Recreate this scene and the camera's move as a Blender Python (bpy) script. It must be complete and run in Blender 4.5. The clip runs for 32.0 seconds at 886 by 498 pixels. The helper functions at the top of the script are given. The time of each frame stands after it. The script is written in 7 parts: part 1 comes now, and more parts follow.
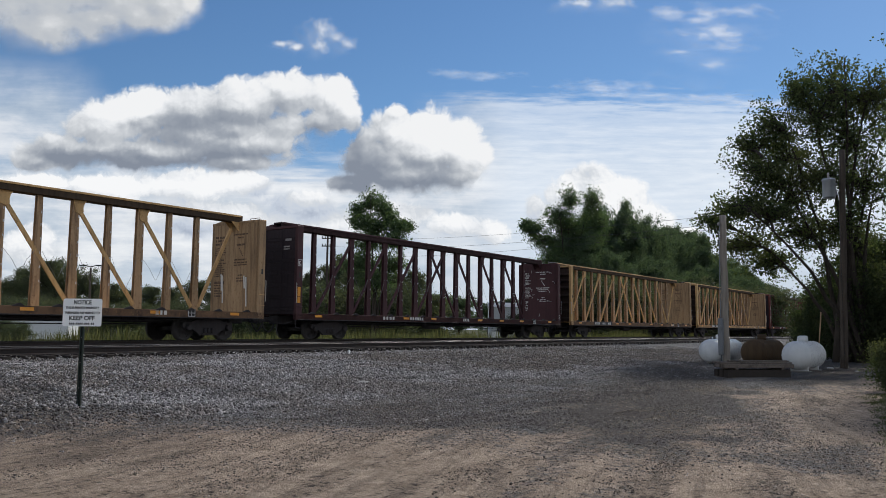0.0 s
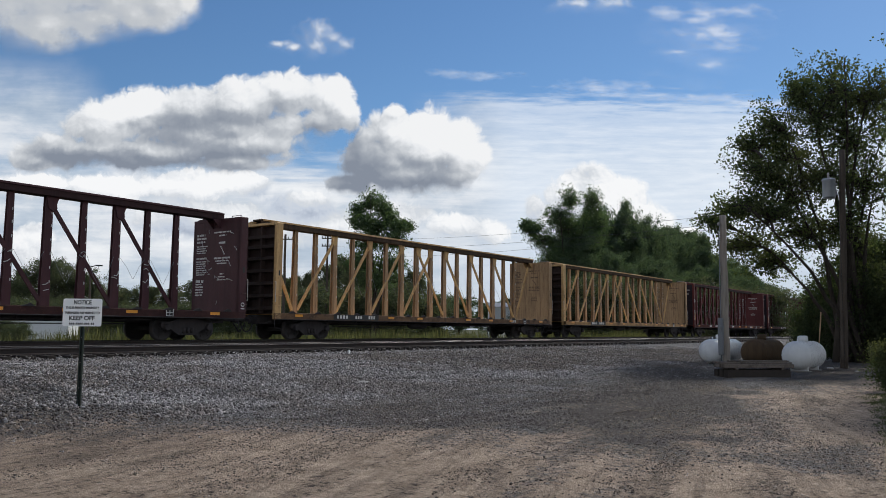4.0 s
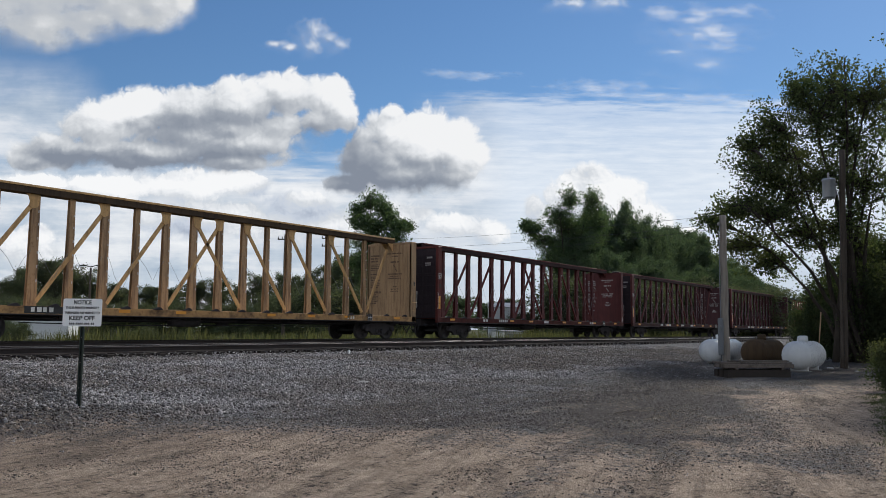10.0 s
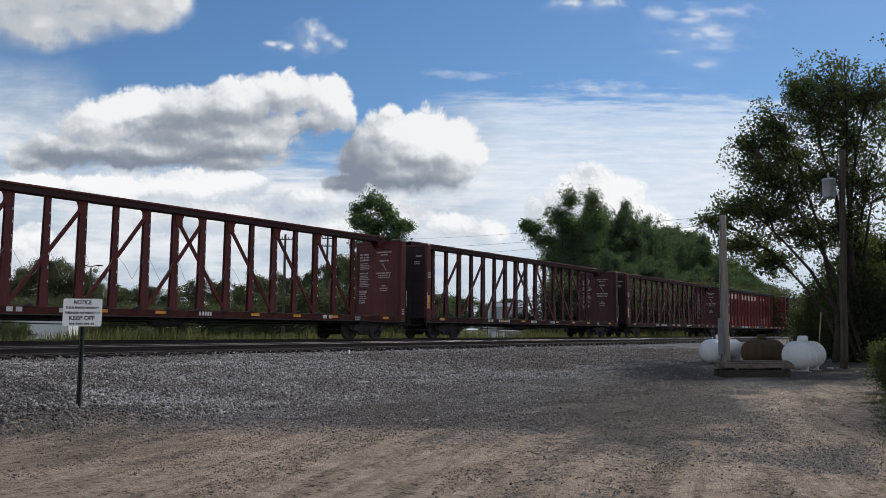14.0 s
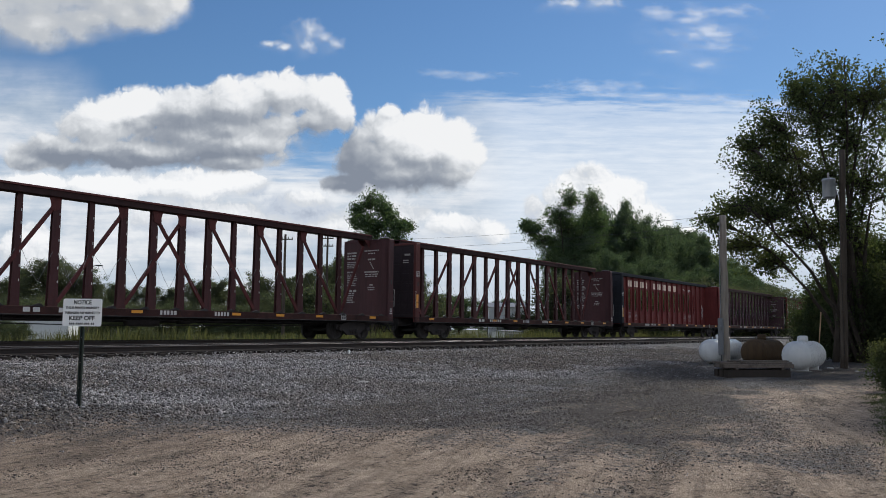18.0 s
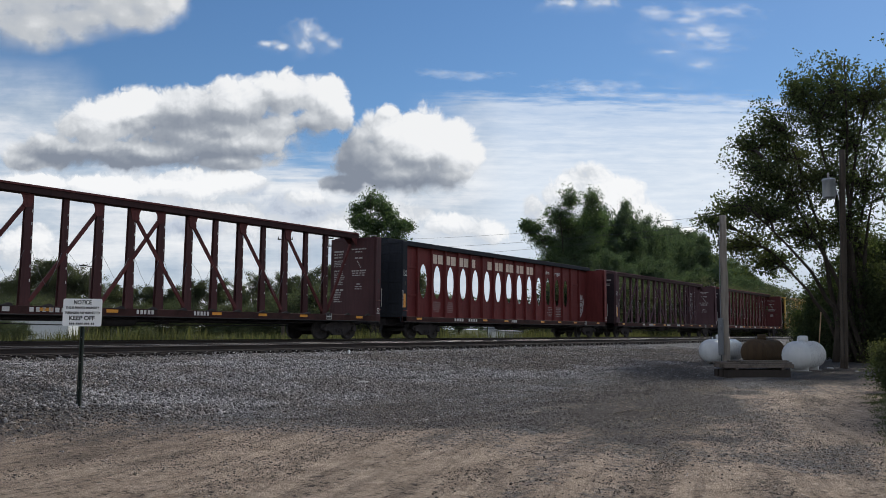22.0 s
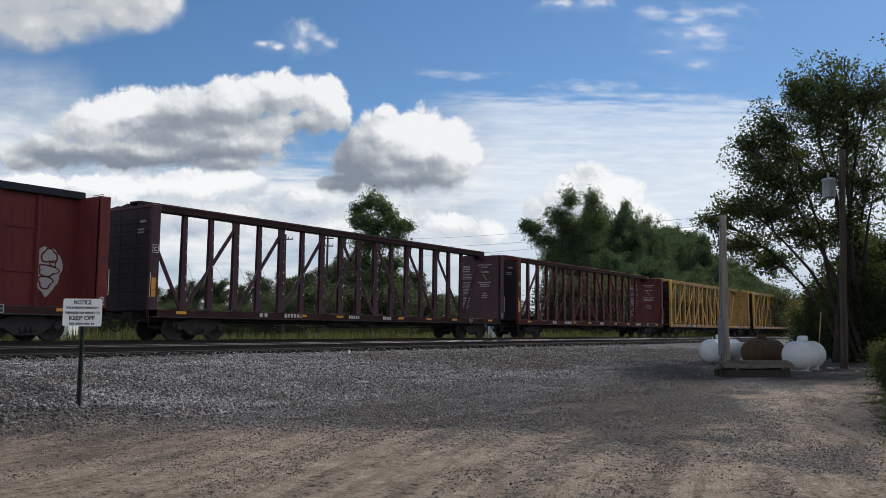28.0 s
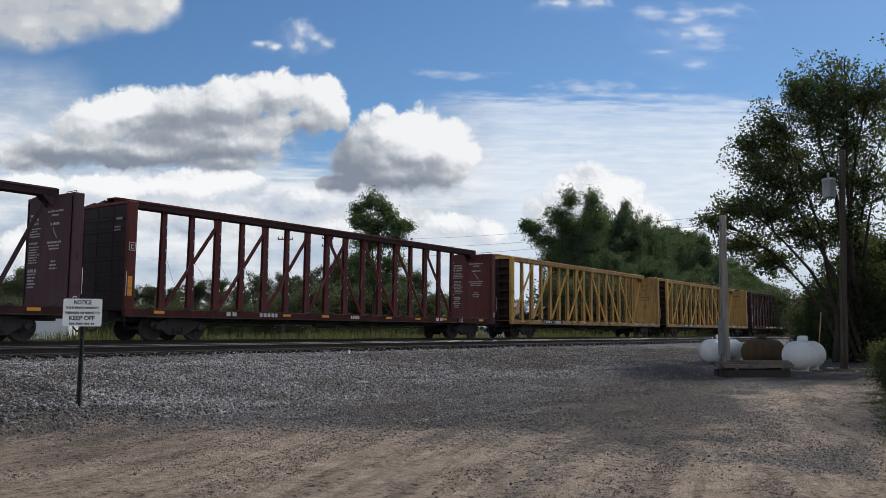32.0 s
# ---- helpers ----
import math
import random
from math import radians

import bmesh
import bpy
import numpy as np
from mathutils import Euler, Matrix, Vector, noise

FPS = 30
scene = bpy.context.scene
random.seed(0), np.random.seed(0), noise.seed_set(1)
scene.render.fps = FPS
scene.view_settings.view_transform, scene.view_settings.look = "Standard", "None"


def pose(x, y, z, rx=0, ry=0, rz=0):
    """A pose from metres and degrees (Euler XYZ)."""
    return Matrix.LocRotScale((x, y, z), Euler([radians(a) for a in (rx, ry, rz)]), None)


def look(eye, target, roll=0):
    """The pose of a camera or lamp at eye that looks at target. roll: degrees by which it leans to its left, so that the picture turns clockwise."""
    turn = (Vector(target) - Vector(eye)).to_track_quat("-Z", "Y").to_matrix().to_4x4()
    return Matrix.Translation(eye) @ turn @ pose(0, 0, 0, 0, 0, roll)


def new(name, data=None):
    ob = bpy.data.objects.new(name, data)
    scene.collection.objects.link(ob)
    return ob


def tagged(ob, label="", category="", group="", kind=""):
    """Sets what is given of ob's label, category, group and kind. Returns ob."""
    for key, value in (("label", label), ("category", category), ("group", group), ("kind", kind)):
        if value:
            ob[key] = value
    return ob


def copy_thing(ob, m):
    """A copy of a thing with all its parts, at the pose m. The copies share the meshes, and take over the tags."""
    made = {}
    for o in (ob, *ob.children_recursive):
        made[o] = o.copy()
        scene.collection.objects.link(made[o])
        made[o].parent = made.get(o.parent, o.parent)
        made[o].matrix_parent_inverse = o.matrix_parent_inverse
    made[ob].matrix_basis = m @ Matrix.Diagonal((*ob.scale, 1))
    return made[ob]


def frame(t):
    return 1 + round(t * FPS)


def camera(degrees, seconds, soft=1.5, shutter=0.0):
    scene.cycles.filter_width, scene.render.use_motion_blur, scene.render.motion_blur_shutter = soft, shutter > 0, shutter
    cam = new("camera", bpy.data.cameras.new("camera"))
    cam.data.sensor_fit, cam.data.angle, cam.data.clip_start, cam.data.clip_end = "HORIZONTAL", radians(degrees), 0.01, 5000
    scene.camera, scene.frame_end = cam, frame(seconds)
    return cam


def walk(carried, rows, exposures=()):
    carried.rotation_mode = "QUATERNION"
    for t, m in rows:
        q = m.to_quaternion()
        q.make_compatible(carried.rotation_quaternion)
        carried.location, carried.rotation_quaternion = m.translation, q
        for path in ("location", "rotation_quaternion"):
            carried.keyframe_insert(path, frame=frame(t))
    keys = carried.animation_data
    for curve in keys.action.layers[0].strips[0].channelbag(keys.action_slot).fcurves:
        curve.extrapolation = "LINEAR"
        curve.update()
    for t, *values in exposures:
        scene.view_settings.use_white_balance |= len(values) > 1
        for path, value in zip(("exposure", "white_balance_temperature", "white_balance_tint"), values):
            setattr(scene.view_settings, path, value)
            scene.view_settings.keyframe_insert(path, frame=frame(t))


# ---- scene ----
# x runs along the tracks, y across them away from the camera, z = 0 is the top of the rails that carry the train
EYE = (0.0, 0.0, 0.48)
AIM = (0.80749768, 0.58177292, 0.09740515)
cam = camera(56.73, 32.0, soft=0.78)
STILL = look(EYE, [e + 10 * a for e, a in zip(EYE, AIM)], 0.478)
walk(cam, [(0.0, STILL), (32.0, STILL)], [(0.0, 0.05, 6250, 9), (32.0, 0.05, 6250, 9)])

# ---------------------------------------------------------------- light
SUN_EL, SUN_AZ = 38.0, -2.0          # degrees; azimuth from +x towards +y
world = bpy.data.worlds.new("sky")
scene.world = world
world.use_nodes = True
wn = world.node_tree
sky = wn.nodes.new("ShaderNodeTexSky")
sky.sky_type = "NISHITA"
sky.sun_disc = False
sky.sun_elevation, sky.sun_rotation = radians(SUN_EL), radians(90 - SUN_AZ)
sky.altitude, sky.air_density, sky.dust_density, sky.ozone_density = 300, 1.15, 0.15, 6.0
deeper = wn.nodes.new("ShaderNodeHueSaturation")
deeper.inputs["Saturation"].default_value = 1.05
wn.links.new(sky.outputs[0], deeper.inputs["Color"])
wn.links.new(deeper.outputs[0], wn.nodes["Background"].inputs[0])
wn.nodes["Background"].inputs[1].default_value = 0.08
sun = new("sun", bpy.data.lights.new("sun", "SUN"))
sun.data.energy, sun.data.angle, sun.data.color = 3.0, radians(4), (1.0, 0.93, 0.82)
ca, sa, ce, se = math.cos(radians(SUN_AZ)), math.sin(radians(SUN_AZ)), math.cos(radians(SUN_EL)), math.sin(radians(SUN_EL))
sun.matrix_world = look((60 * ca * ce, 60 * sa * ce, 60 * se), (0, 0, 0))

# ---------------------------------------------------------------- geometry helpers


class Geo:
    """Collects the faces of one mesh."""

    def __init__(self):
        self.v, self.f, self.s = [], [], []

    def face(self, idx, smooth=False):
        self.f.append(tuple(idx))
        self.s.append(smooth)

    def poly(self, pts, smooth=False):
        n = len(self.v)
        self.v += [tuple(p) for p in pts]
        self.face(range(n, n + len(pts)), smooth)

    def box(self, x0, x1, y0, y1, z0, z1, c=0.0):
        """A box from corner to corner; c: the width of its chamfered edges."""
        n = len(self.v)
        if c <= 0:
            self.v += [(x, y, z) for x in (x0, x1) for y in (y0, y1) for z in (z0, z1)]
            for a in ((0, 1, 3, 2), (4, 6, 7, 5), (0, 4, 5, 1), (2, 3, 7, 6), (0, 2, 6, 4), (1, 5, 7, 3)):
                self.face([n + k for k in a])
            return self
        at = {}
        for i, x in enumerate((x0, x1)):
            for j, y in enumerate((y0, y1)):
                for k, z in enumerate((z0, z1)):
                    dx, dy, dz = (c if i == 0 else -c), (c if j == 0 else -c), (c if k == 0 else -c)
                    at[i, j, k, 0] = len(self.v)
                    self.v.append((x, y + dy, z + dz))
                    at[i, j, k, 1] = len(self.v)
                    self.v.append((x + dx, y, z + dz))
                    at[i, j, k, 2] = len(self.v)
                    self.v.append((x + dx, y + dy, z))
        ring = ((0, 0), (1, 0), (1, 1), (0, 1))
        for i in (0, 1):
            o = 1 if i else -1
            self.face([at[i, a, b, 0] for a, b in ring][::o])
            self.face([at[a, i, b, 1] for a, b in ring][::-o])
            self.face([at[a, b, i, 2] for a, b in ring][::o])
        for a, b in ring:
            self.face((at[0, a, b, 1], at[0, a, b, 2], at[1, a, b, 2], at[1, a, b, 1]))
            self.face((at[a, 0, b, 0], at[a, 0, b, 2], at[a, 1, b, 2], at[a, 1, b, 0]))
            self.face((at[a, b, 0, 0], at[a, b, 0, 1], at[a, b, 1, 1], at[a, b, 1, 0]))
        for i in (0, 1):
            for a, b in ring:
                self.face((at[i, a, b, 0], at[i, a, b, 1], at[i, a, b, 2]))
        return self

    def rings(self, rings, caps=True, smooth=True, closed=True):
        """Joins rings of equally many points."""
        base = [len(self.v) + sum(len(r) for r in rings[:i]) for i in range(len(rings))]
        for r in rings:
            self.v += [tuple(p) for p in r]
        m = len(rings[0])
        for a, b in zip(base, base[1:]):
            for i in range(m if closed else m - 1):
                j = (i + 1) % m
                self.face((a + i, a + j, b + j, b + i), smooth)
        if caps:
            self.face([base[0] + i for i in range(m)][::-1])
            self.face([base[-1] + i for i in range(m)])
        return self

    def tube(self, pts, radii, n=8, caps=True, smooth=True):
        """A round tube along points, with a radius at each."""
        out, pts = [], [Vector(p) for p in pts]
        for i, p in enumerate(pts):
            d = (pts[min(i + 1, len(pts) - 1)] - pts[max(i - 1, 0)]).normalized()
            side = d.cross(Vector((0, 0, 1)) if abs(d.z) < 0.95 else Vector((1, 0, 0))).normalized()
            up = side.cross(d)
            r = radii[i] if hasattr(radii, "__len__") else radii
            out.append([p + side * (r * math.cos(2 * math.pi * k / n)) + up * (r * math.sin(2 * math.pi * k / n)) for k in range(n)])
        return self.rings(out, caps, smooth)

    def bar(self, p, q, w, h, side=(0, 1, 0)):
        """A straight rectangular bar from p to q, w wide along side and h deep across it."""
        p, q, s = Vector(p), Vector(q), Vector(side).normalized()
        d = (q - p).normalized()
        u = d.cross(s).normalized()
        s = u.cross(d)
        r = [[e + s * (a * w / 2) + u * (b * h / 2) for a, b in ((-1, -1), (1, -1), (1, 1), (-1, 1))] for e in (p, q)]
        return self.rings(r, True, False)

    def turned(self, rows, n=20, axis="z", at=(0, 0, 0)):
        """A body of revolution: rows of (radius, height)."""
        out = []
        for r, h in rows:
            ring = []
            for k in range(n):
                a, b = r * math.cos(2 * math.pi * k / n), r * math.sin(2 * math.pi * k / n)
                p = {"z": (a, b, h), "y": (b, h, a), "x": (h, a, b)}[axis]
                ring.append([p[i] + at[i] for i in range(3)])
            out.append(ring)
        return self.rings(out)

    def mesh(self, name):
        me = bpy.data.meshes.new(name)
        me.from_pydata(self.v, [], self.f)
        me.polygons.foreach_set("use_smooth", self.s)
        me.update()
        return me


def fast_mesh(name, verts, tris):
    """A mesh from arrays of places and triangles."""
    me = bpy.data.meshes.new(name)
    verts, tris = np.asarray(verts, np.float32), np.asarray(tris, np.int32)
    me.vertices.add(len(verts))
    me.vertices.foreach_set("co", verts.ravel())
    me.loops.add(tris.size)
    me.loops.foreach_set("vertex_index", tris.ravel())
    me.polygons.add(len(tris))
    me.polygons.foreach_set("loop_start", np.arange(0, tris.size, tris.shape[1], dtype=np.int32))
    me.update(calc_edges=True)
    return me


def part(name, geo, material, parent, label=""):
    """Links one mesh under a thing or a part."""
    me = geo.mesh(name) if isinstance(geo, Geo) else geo
    if material and not me.materials:
        me.materials.append(material)
    ob = new(name, me)
    ob.parent = parent
    return tagged(ob, label)


def thing(name, label, category, group="", kind="", at=None):
    ob = new(name)
    if at is not None:
        ob.matrix_basis = at
    return tagged(ob, label, category, group, kind)


def solid(name, geo, material, label, category, group="", kind="", at=None):
    me = geo.mesh(name) if isinstance(geo, Geo) else geo
    me.materials.append(material)
    ob = new(name, me)
    if at is not None:
        ob.matrix_basis = at
    return tagged(ob, label, category, group, kind)


def smooth01(a, b, x):
    t = min(max((x - a) / (b - a), 0), 1)
    return t * t * (3 - 2 * t)

# ---------------------------------------------------------------- materials


def nodes_of(name):
    m = bpy.data.materials.new(name)
    m.use_nodes = True
    nt = m.node_tree
    return m, nt, nt.nodes["Principled BSDF"]


def link(nt, a, b):
    nt.links.new(a, b)


def noise_node(nt, coord, scale, detail=6, rough=0.6, stretch=None):
    n = nt.nodes.new("ShaderNodeTexNoise")
    n.inputs["Scale"].default_value, n.inputs["Detail"].default_value, n.inputs["Roughness"].default_value = scale, detail, rough
    if stretch:
        mp = nt.nodes.new("ShaderNodeMapping")
        mp.inputs["Scale"].default_value = stretch
        link(nt, coord, mp.inputs[0])
        coord = mp.outputs[0]
    link(nt, coord, n.inputs["Vector"])
    return n.outputs["Fac"]


def ramp_node(nt, fac, stops):
    r = nt.nodes.new("ShaderNodeValToRGB")
    while len(r.color_ramp.elements) < len(stops):
        r.color_ramp.elements.new(0.5)
    for e, (p, c) in zip(r.color_ramp.elements, stops):
        e.position, e.color = p, (*(c if hasattr(c, "__len__") else (c, c, c)), 1)
    link(nt, fac, r.inputs[0])
    return r.outputs[0]


def mix_node(nt, fac, a, b, blend="MIX"):
    n = nt.nodes.new("ShaderNodeMix")
    n.data_type, n.blend_type = "RGBA", blend
    for s, val in ((n.inputs[0], fac), (n.inputs[6], a), (n.inputs[7], b)):
        if hasattr(val, "links"):
            link(nt, val, s)
        elif hasattr(val, "__len__"):
            s.default_value = (*val, 1)
        else:
            s.default_value = val
    return n.outputs[2]


def math_node(nt, op, a, b=0.0, c=0.0):
    n = nt.nodes.new("ShaderNodeMath")
    n.operation = op
    for s, val in zip(n.inputs, (a, b, c)):
        if hasattr(val, "links"):
            link(nt, val, s)
        else:
            s.default_value = val
    return n.outputs[0]


def coords(nt, vary=True):
    """Object coordinates, shifted for each object."""
    tc = nt.nodes.new("ShaderNodeTexCoord").outputs["Object"]
    if not vary:
        return tc
    oi = nt.nodes.new("ShaderNodeObjectInfo").outputs["Random"]
    sh = nt.nodes.new("ShaderNodeVectorMath")
    sh.operation = "ADD"
    mul = math_node(nt, "MULTIPLY", oi, 37.0)
    link(nt, tc, sh.inputs[0])
    link(nt, mul, sh.inputs[1])
    return sh.outputs[0]


def bump_into(nt, bsdf, height, strength, distance):
    b = nt.nodes.new("ShaderNodeBump")
    b.inputs["Strength"].default_value, b.inputs["Distance"].default_value = strength, distance
    link(nt, height, b.inputs["Height"])
    link(nt, b.outputs[0], bsdf.inputs["Normal"])


def worn(name, base, dark, rust, rough=0.55, grime=0.5, rusty=0.35, metal=0.0, scale=1.0, streak=True):
    """Weathered paint on steel: fading at a large scale, run-down grime, and specks of rust."""
    m, nt, b = nodes_of(name)
    co = coords(nt)
    big = noise_node(nt, co, 0.7 * scale, 4)
    fine = noise_node(nt, co, 14 * scale, 8, 0.7)
    runs = noise_node(nt, co, 3.0 * scale, 6, 0.65, (2.5, 2.5, 0.22) if streak else None)
    col = mix_node(nt, ramp_node(nt, big, [(0.35, 0.0), (0.68, 1.0)]), base, [c * 0.8 for c in base])
    col = mix_node(nt, math_node(nt, "MULTIPLY", ramp_node(nt, runs, [(0.45, 0.0), (0.7, 1.0)]), grime), col, dark)
    col = mix_node(nt, math_node(nt, "MULTIPLY", ramp_node(nt, fine, [(0.55, 0.0), (0.68, 1.0)]), rusty), col, rust)
    link(nt, col, b.inputs["Base Color"])
    link(nt, ramp_node(nt, fine, [(0.3, rough - 0.12), (0.7, min(rough + 0.2, 1))]), b.inputs["Roughness"])
    b.inputs["Metallic"].default_value = metal
    b.inputs["Specular IOR Level"].default_value = 0.1 if rough > 0.75 else 0.2
    bump_into(nt, b, fine, 0.25, 0.01)
    return m


def plain(name, colour, rough=0.6, metal=0.0, spread=0.15, scale=8.0, bump=0.1):
    m, nt, b = nodes_of(name)
    n = noise_node(nt, coords(nt), scale, 6)
    link(nt, mix_node(nt, n, [c * (1 - spread) for c in colour], [min(c * (1 + spread), 1) for c in colour]), b.inputs["Base Color"])
    b.inputs["Roughness"].default_value, b.inputs["Metallic"].default_value = rough, metal
    bump_into(nt, b, n, bump, 0.01)
    return m


YELLOW = worn("yellow_paint", (0.66, 0.42, 0.19), (0.20, 0.12, 0.065), (0.12, 0.055, 0.025), 0.6, 0.6, 0.5)
GOLD = worn("gold_paint", (0.60, 0.36, 0.085), (0.22, 0.125, 0.05), (0.12, 0.055, 0.025), 0.6, 0.5, 0.4)
DARKGOLD = worn("grimy_gold_paint", (0.42, 0.26, 0.09), (0.14, 0.085, 0.045), (0.12, 0.055, 0.025), 0.65, 0.7, 0.5)
DARKYELLOW = worn("rusty_yellow_paint", (0.46, 0.30, 0.17), (0.09, 0.058, 0.042), (0.11, 0.05, 0.025), 0.65, 0.9, 0.6)
SILLYELLOW = worn("chipped_yellow_sill_paint", (0.44, 0.26, 0.11), (0.07, 0.045, 0.035), (0.09, 0.045, 0.025), 0.7, 0.95, 0.6, 0, 0.8, False)
SILLRUST = worn("rusty_sill_paint", (0.17, 0.10, 0.058), (0.045, 0.03, 0.026), (0.30, 0.18, 0.085), 0.75, 0.95, 0.6, 0, 0.8, False)
# chord sides much darker than the yellow cars' other paint
CHORDDARK = worn("dark_brown_chord_paint", (0.085, 0.062, 0.045), (0.035, 0.028, 0.024), (0.16, 0.10, 0.055), 0.8, 0.8, 0.35)
CHORDPLUM = worn("dark_chord_paint", (0.050, 0.026, 0.027), (0.022, 0.014, 0.014), (0.06, 0.03, 0.02), 0.75, 0.7, 0.4)
TANEND = worn("stained_tan_paint", (0.42, 0.28, 0.16), (0.13, 0.085, 0.055), (0.13, 0.07, 0.035), 0.75, 0.75, 0.5)
DARKMAROON = worn("grimy_maroon_paint", (0.080, 0.034, 0.036), (0.045, 0.024, 0.024), (0.07, 0.03, 0.018), 0.65, 0.7, 0.5)
BROWN = worn("brown_paint", (0.078, 0.034, 0.039), (0.038, 0.021, 0.023), (0.09, 0.04, 0.02), 0.6, 0.6, 0.4)
MAROON = worn("maroon_paint", (0.12, 0.036, 0.036), (0.045, 0.017, 0.017), (0.09, 0.035, 0.02), 0.6, 0.6, 0.4)
REDPAINT = worn("red_paint", (0.125, 0.030, 0.027), (0.06, 0.018, 0.015), (0.09, 0.035, 0.02), 0.6, 0.55, 0.4)
OXIDE = worn("oxide_red_paint", (0.175, 0.038, 0.037), (0.06, 0.018, 0.018), (0.08, 0.03, 0.02), 0.6, 0.45, 0.35)
BLACKEND = worn("black_paint", (0.036, 0.040, 0.050), (0.022, 0.024, 0.028), (0.035, 0.024, 0.02), 0.85, 0.5, 0.3)
SILLDARK = worn("dark_sill_paint", (0.058, 0.028, 0.027), (0.026, 0.017, 0.017), (0.12, 0.065, 0.04), 0.8, 0.85, 0.45, 0, 0.8, False)
# red sill: real grime, with the sill's shadow also put into the colour
SILLRED = worn("grimy_shaded_sill_paint", (0.085, 0.028, 0.025), (0.03, 0.016, 0.015), (0.11, 0.06, 0.035), 0.8, 0.8, 0.5)
DARKPLUM = worn("faded_plum_paint", (0.105, 0.062, 0.070), (0.058, 0.038, 0.042), (0.06, 0.035, 0.025), 0.8, 0.6, 0.4)
CREAM = plain("cream_paint", (0.80, 0.66, 0.54), 0.8, 0, 0.25, 14)
# outer ends: grime, plus the shade between coupled cars painted in
ENDBROWN = worn("grimy_shaded_end_paint", (0.052, 0.034, 0.030), (0.024, 0.018, 0.018), (0.07, 0.035, 0.02), 0.75, 0.85, 0.5)
ENDDARK = worn("black_end_paint", (0.036, 0.025, 0.031), (0.018, 0.014, 0.017), (0.05, 0.026, 0.018), 0.7, 0.7, 0.35)
DIRTY = worn("grimy_iron", (0.056, 0.051, 0.053), (0.032, 0.029, 0.030), (0.06, 0.035, 0.022), 0.85, 0.6, 0.3, 0.0)
WHEEL = plain("wheel_iron", (0.034, 0.030, 0.030), 0.85, 0.0, 0.4)
WHITE = plain("white_stencil", (0.58, 0.56, 0.55), 0.7, 0, 0.2, 20)
PALEMARK = plain("pale_stencil", (0.66, 0.64, 0.60), 0.7, 0, 0.2, 20)
INKPALE = plain("pale_ink", (0.46, 0.43, 0.42), 0.8, 0, 0.35, 20)
FADED = plain("faded_stencil", (0.34, 0.30, 0.29), 0.8, 0, 0.4, 20)
INKED = plain("dark_stencil", (0.10, 0.06, 0.04), 0.8, 0, 0.3, 20)
ORANGE = plain("orange_reflector", (0.72, 0.30, 0.03), 0.4, 0, 0.2, 20)
CABLE = plain("galvanised_cable", (0.20, 0.20, 0.21), 0.6, 0.3)
BLACKMARK = plain("black_plate", (0.02, 0.02, 0.02), 0.6)
RAILSIDE = worn("rail_side", (0.06, 0.052, 0.05), (0.045, 0.036, 0.033), (0.09, 0.045, 0.025), 0.8, 0.5, 0.5, 0.3)
RAILTOP = plain("rail_top", (0.15, 0.145, 0.145), 0.6, 1.0, 0.1)
TIEWOOD = worn("creosoted_timber", (0.056, 0.047, 0.042), (0.028, 0.025, 0.023), (0.07, 0.058, 0.048), 0.9, 0.6, 0.5, 0, 1.5, False)

YELLOWS = (YELLOW, GOLD)

# ---------------------------------------------------------------- clouds

CLOUDS = []


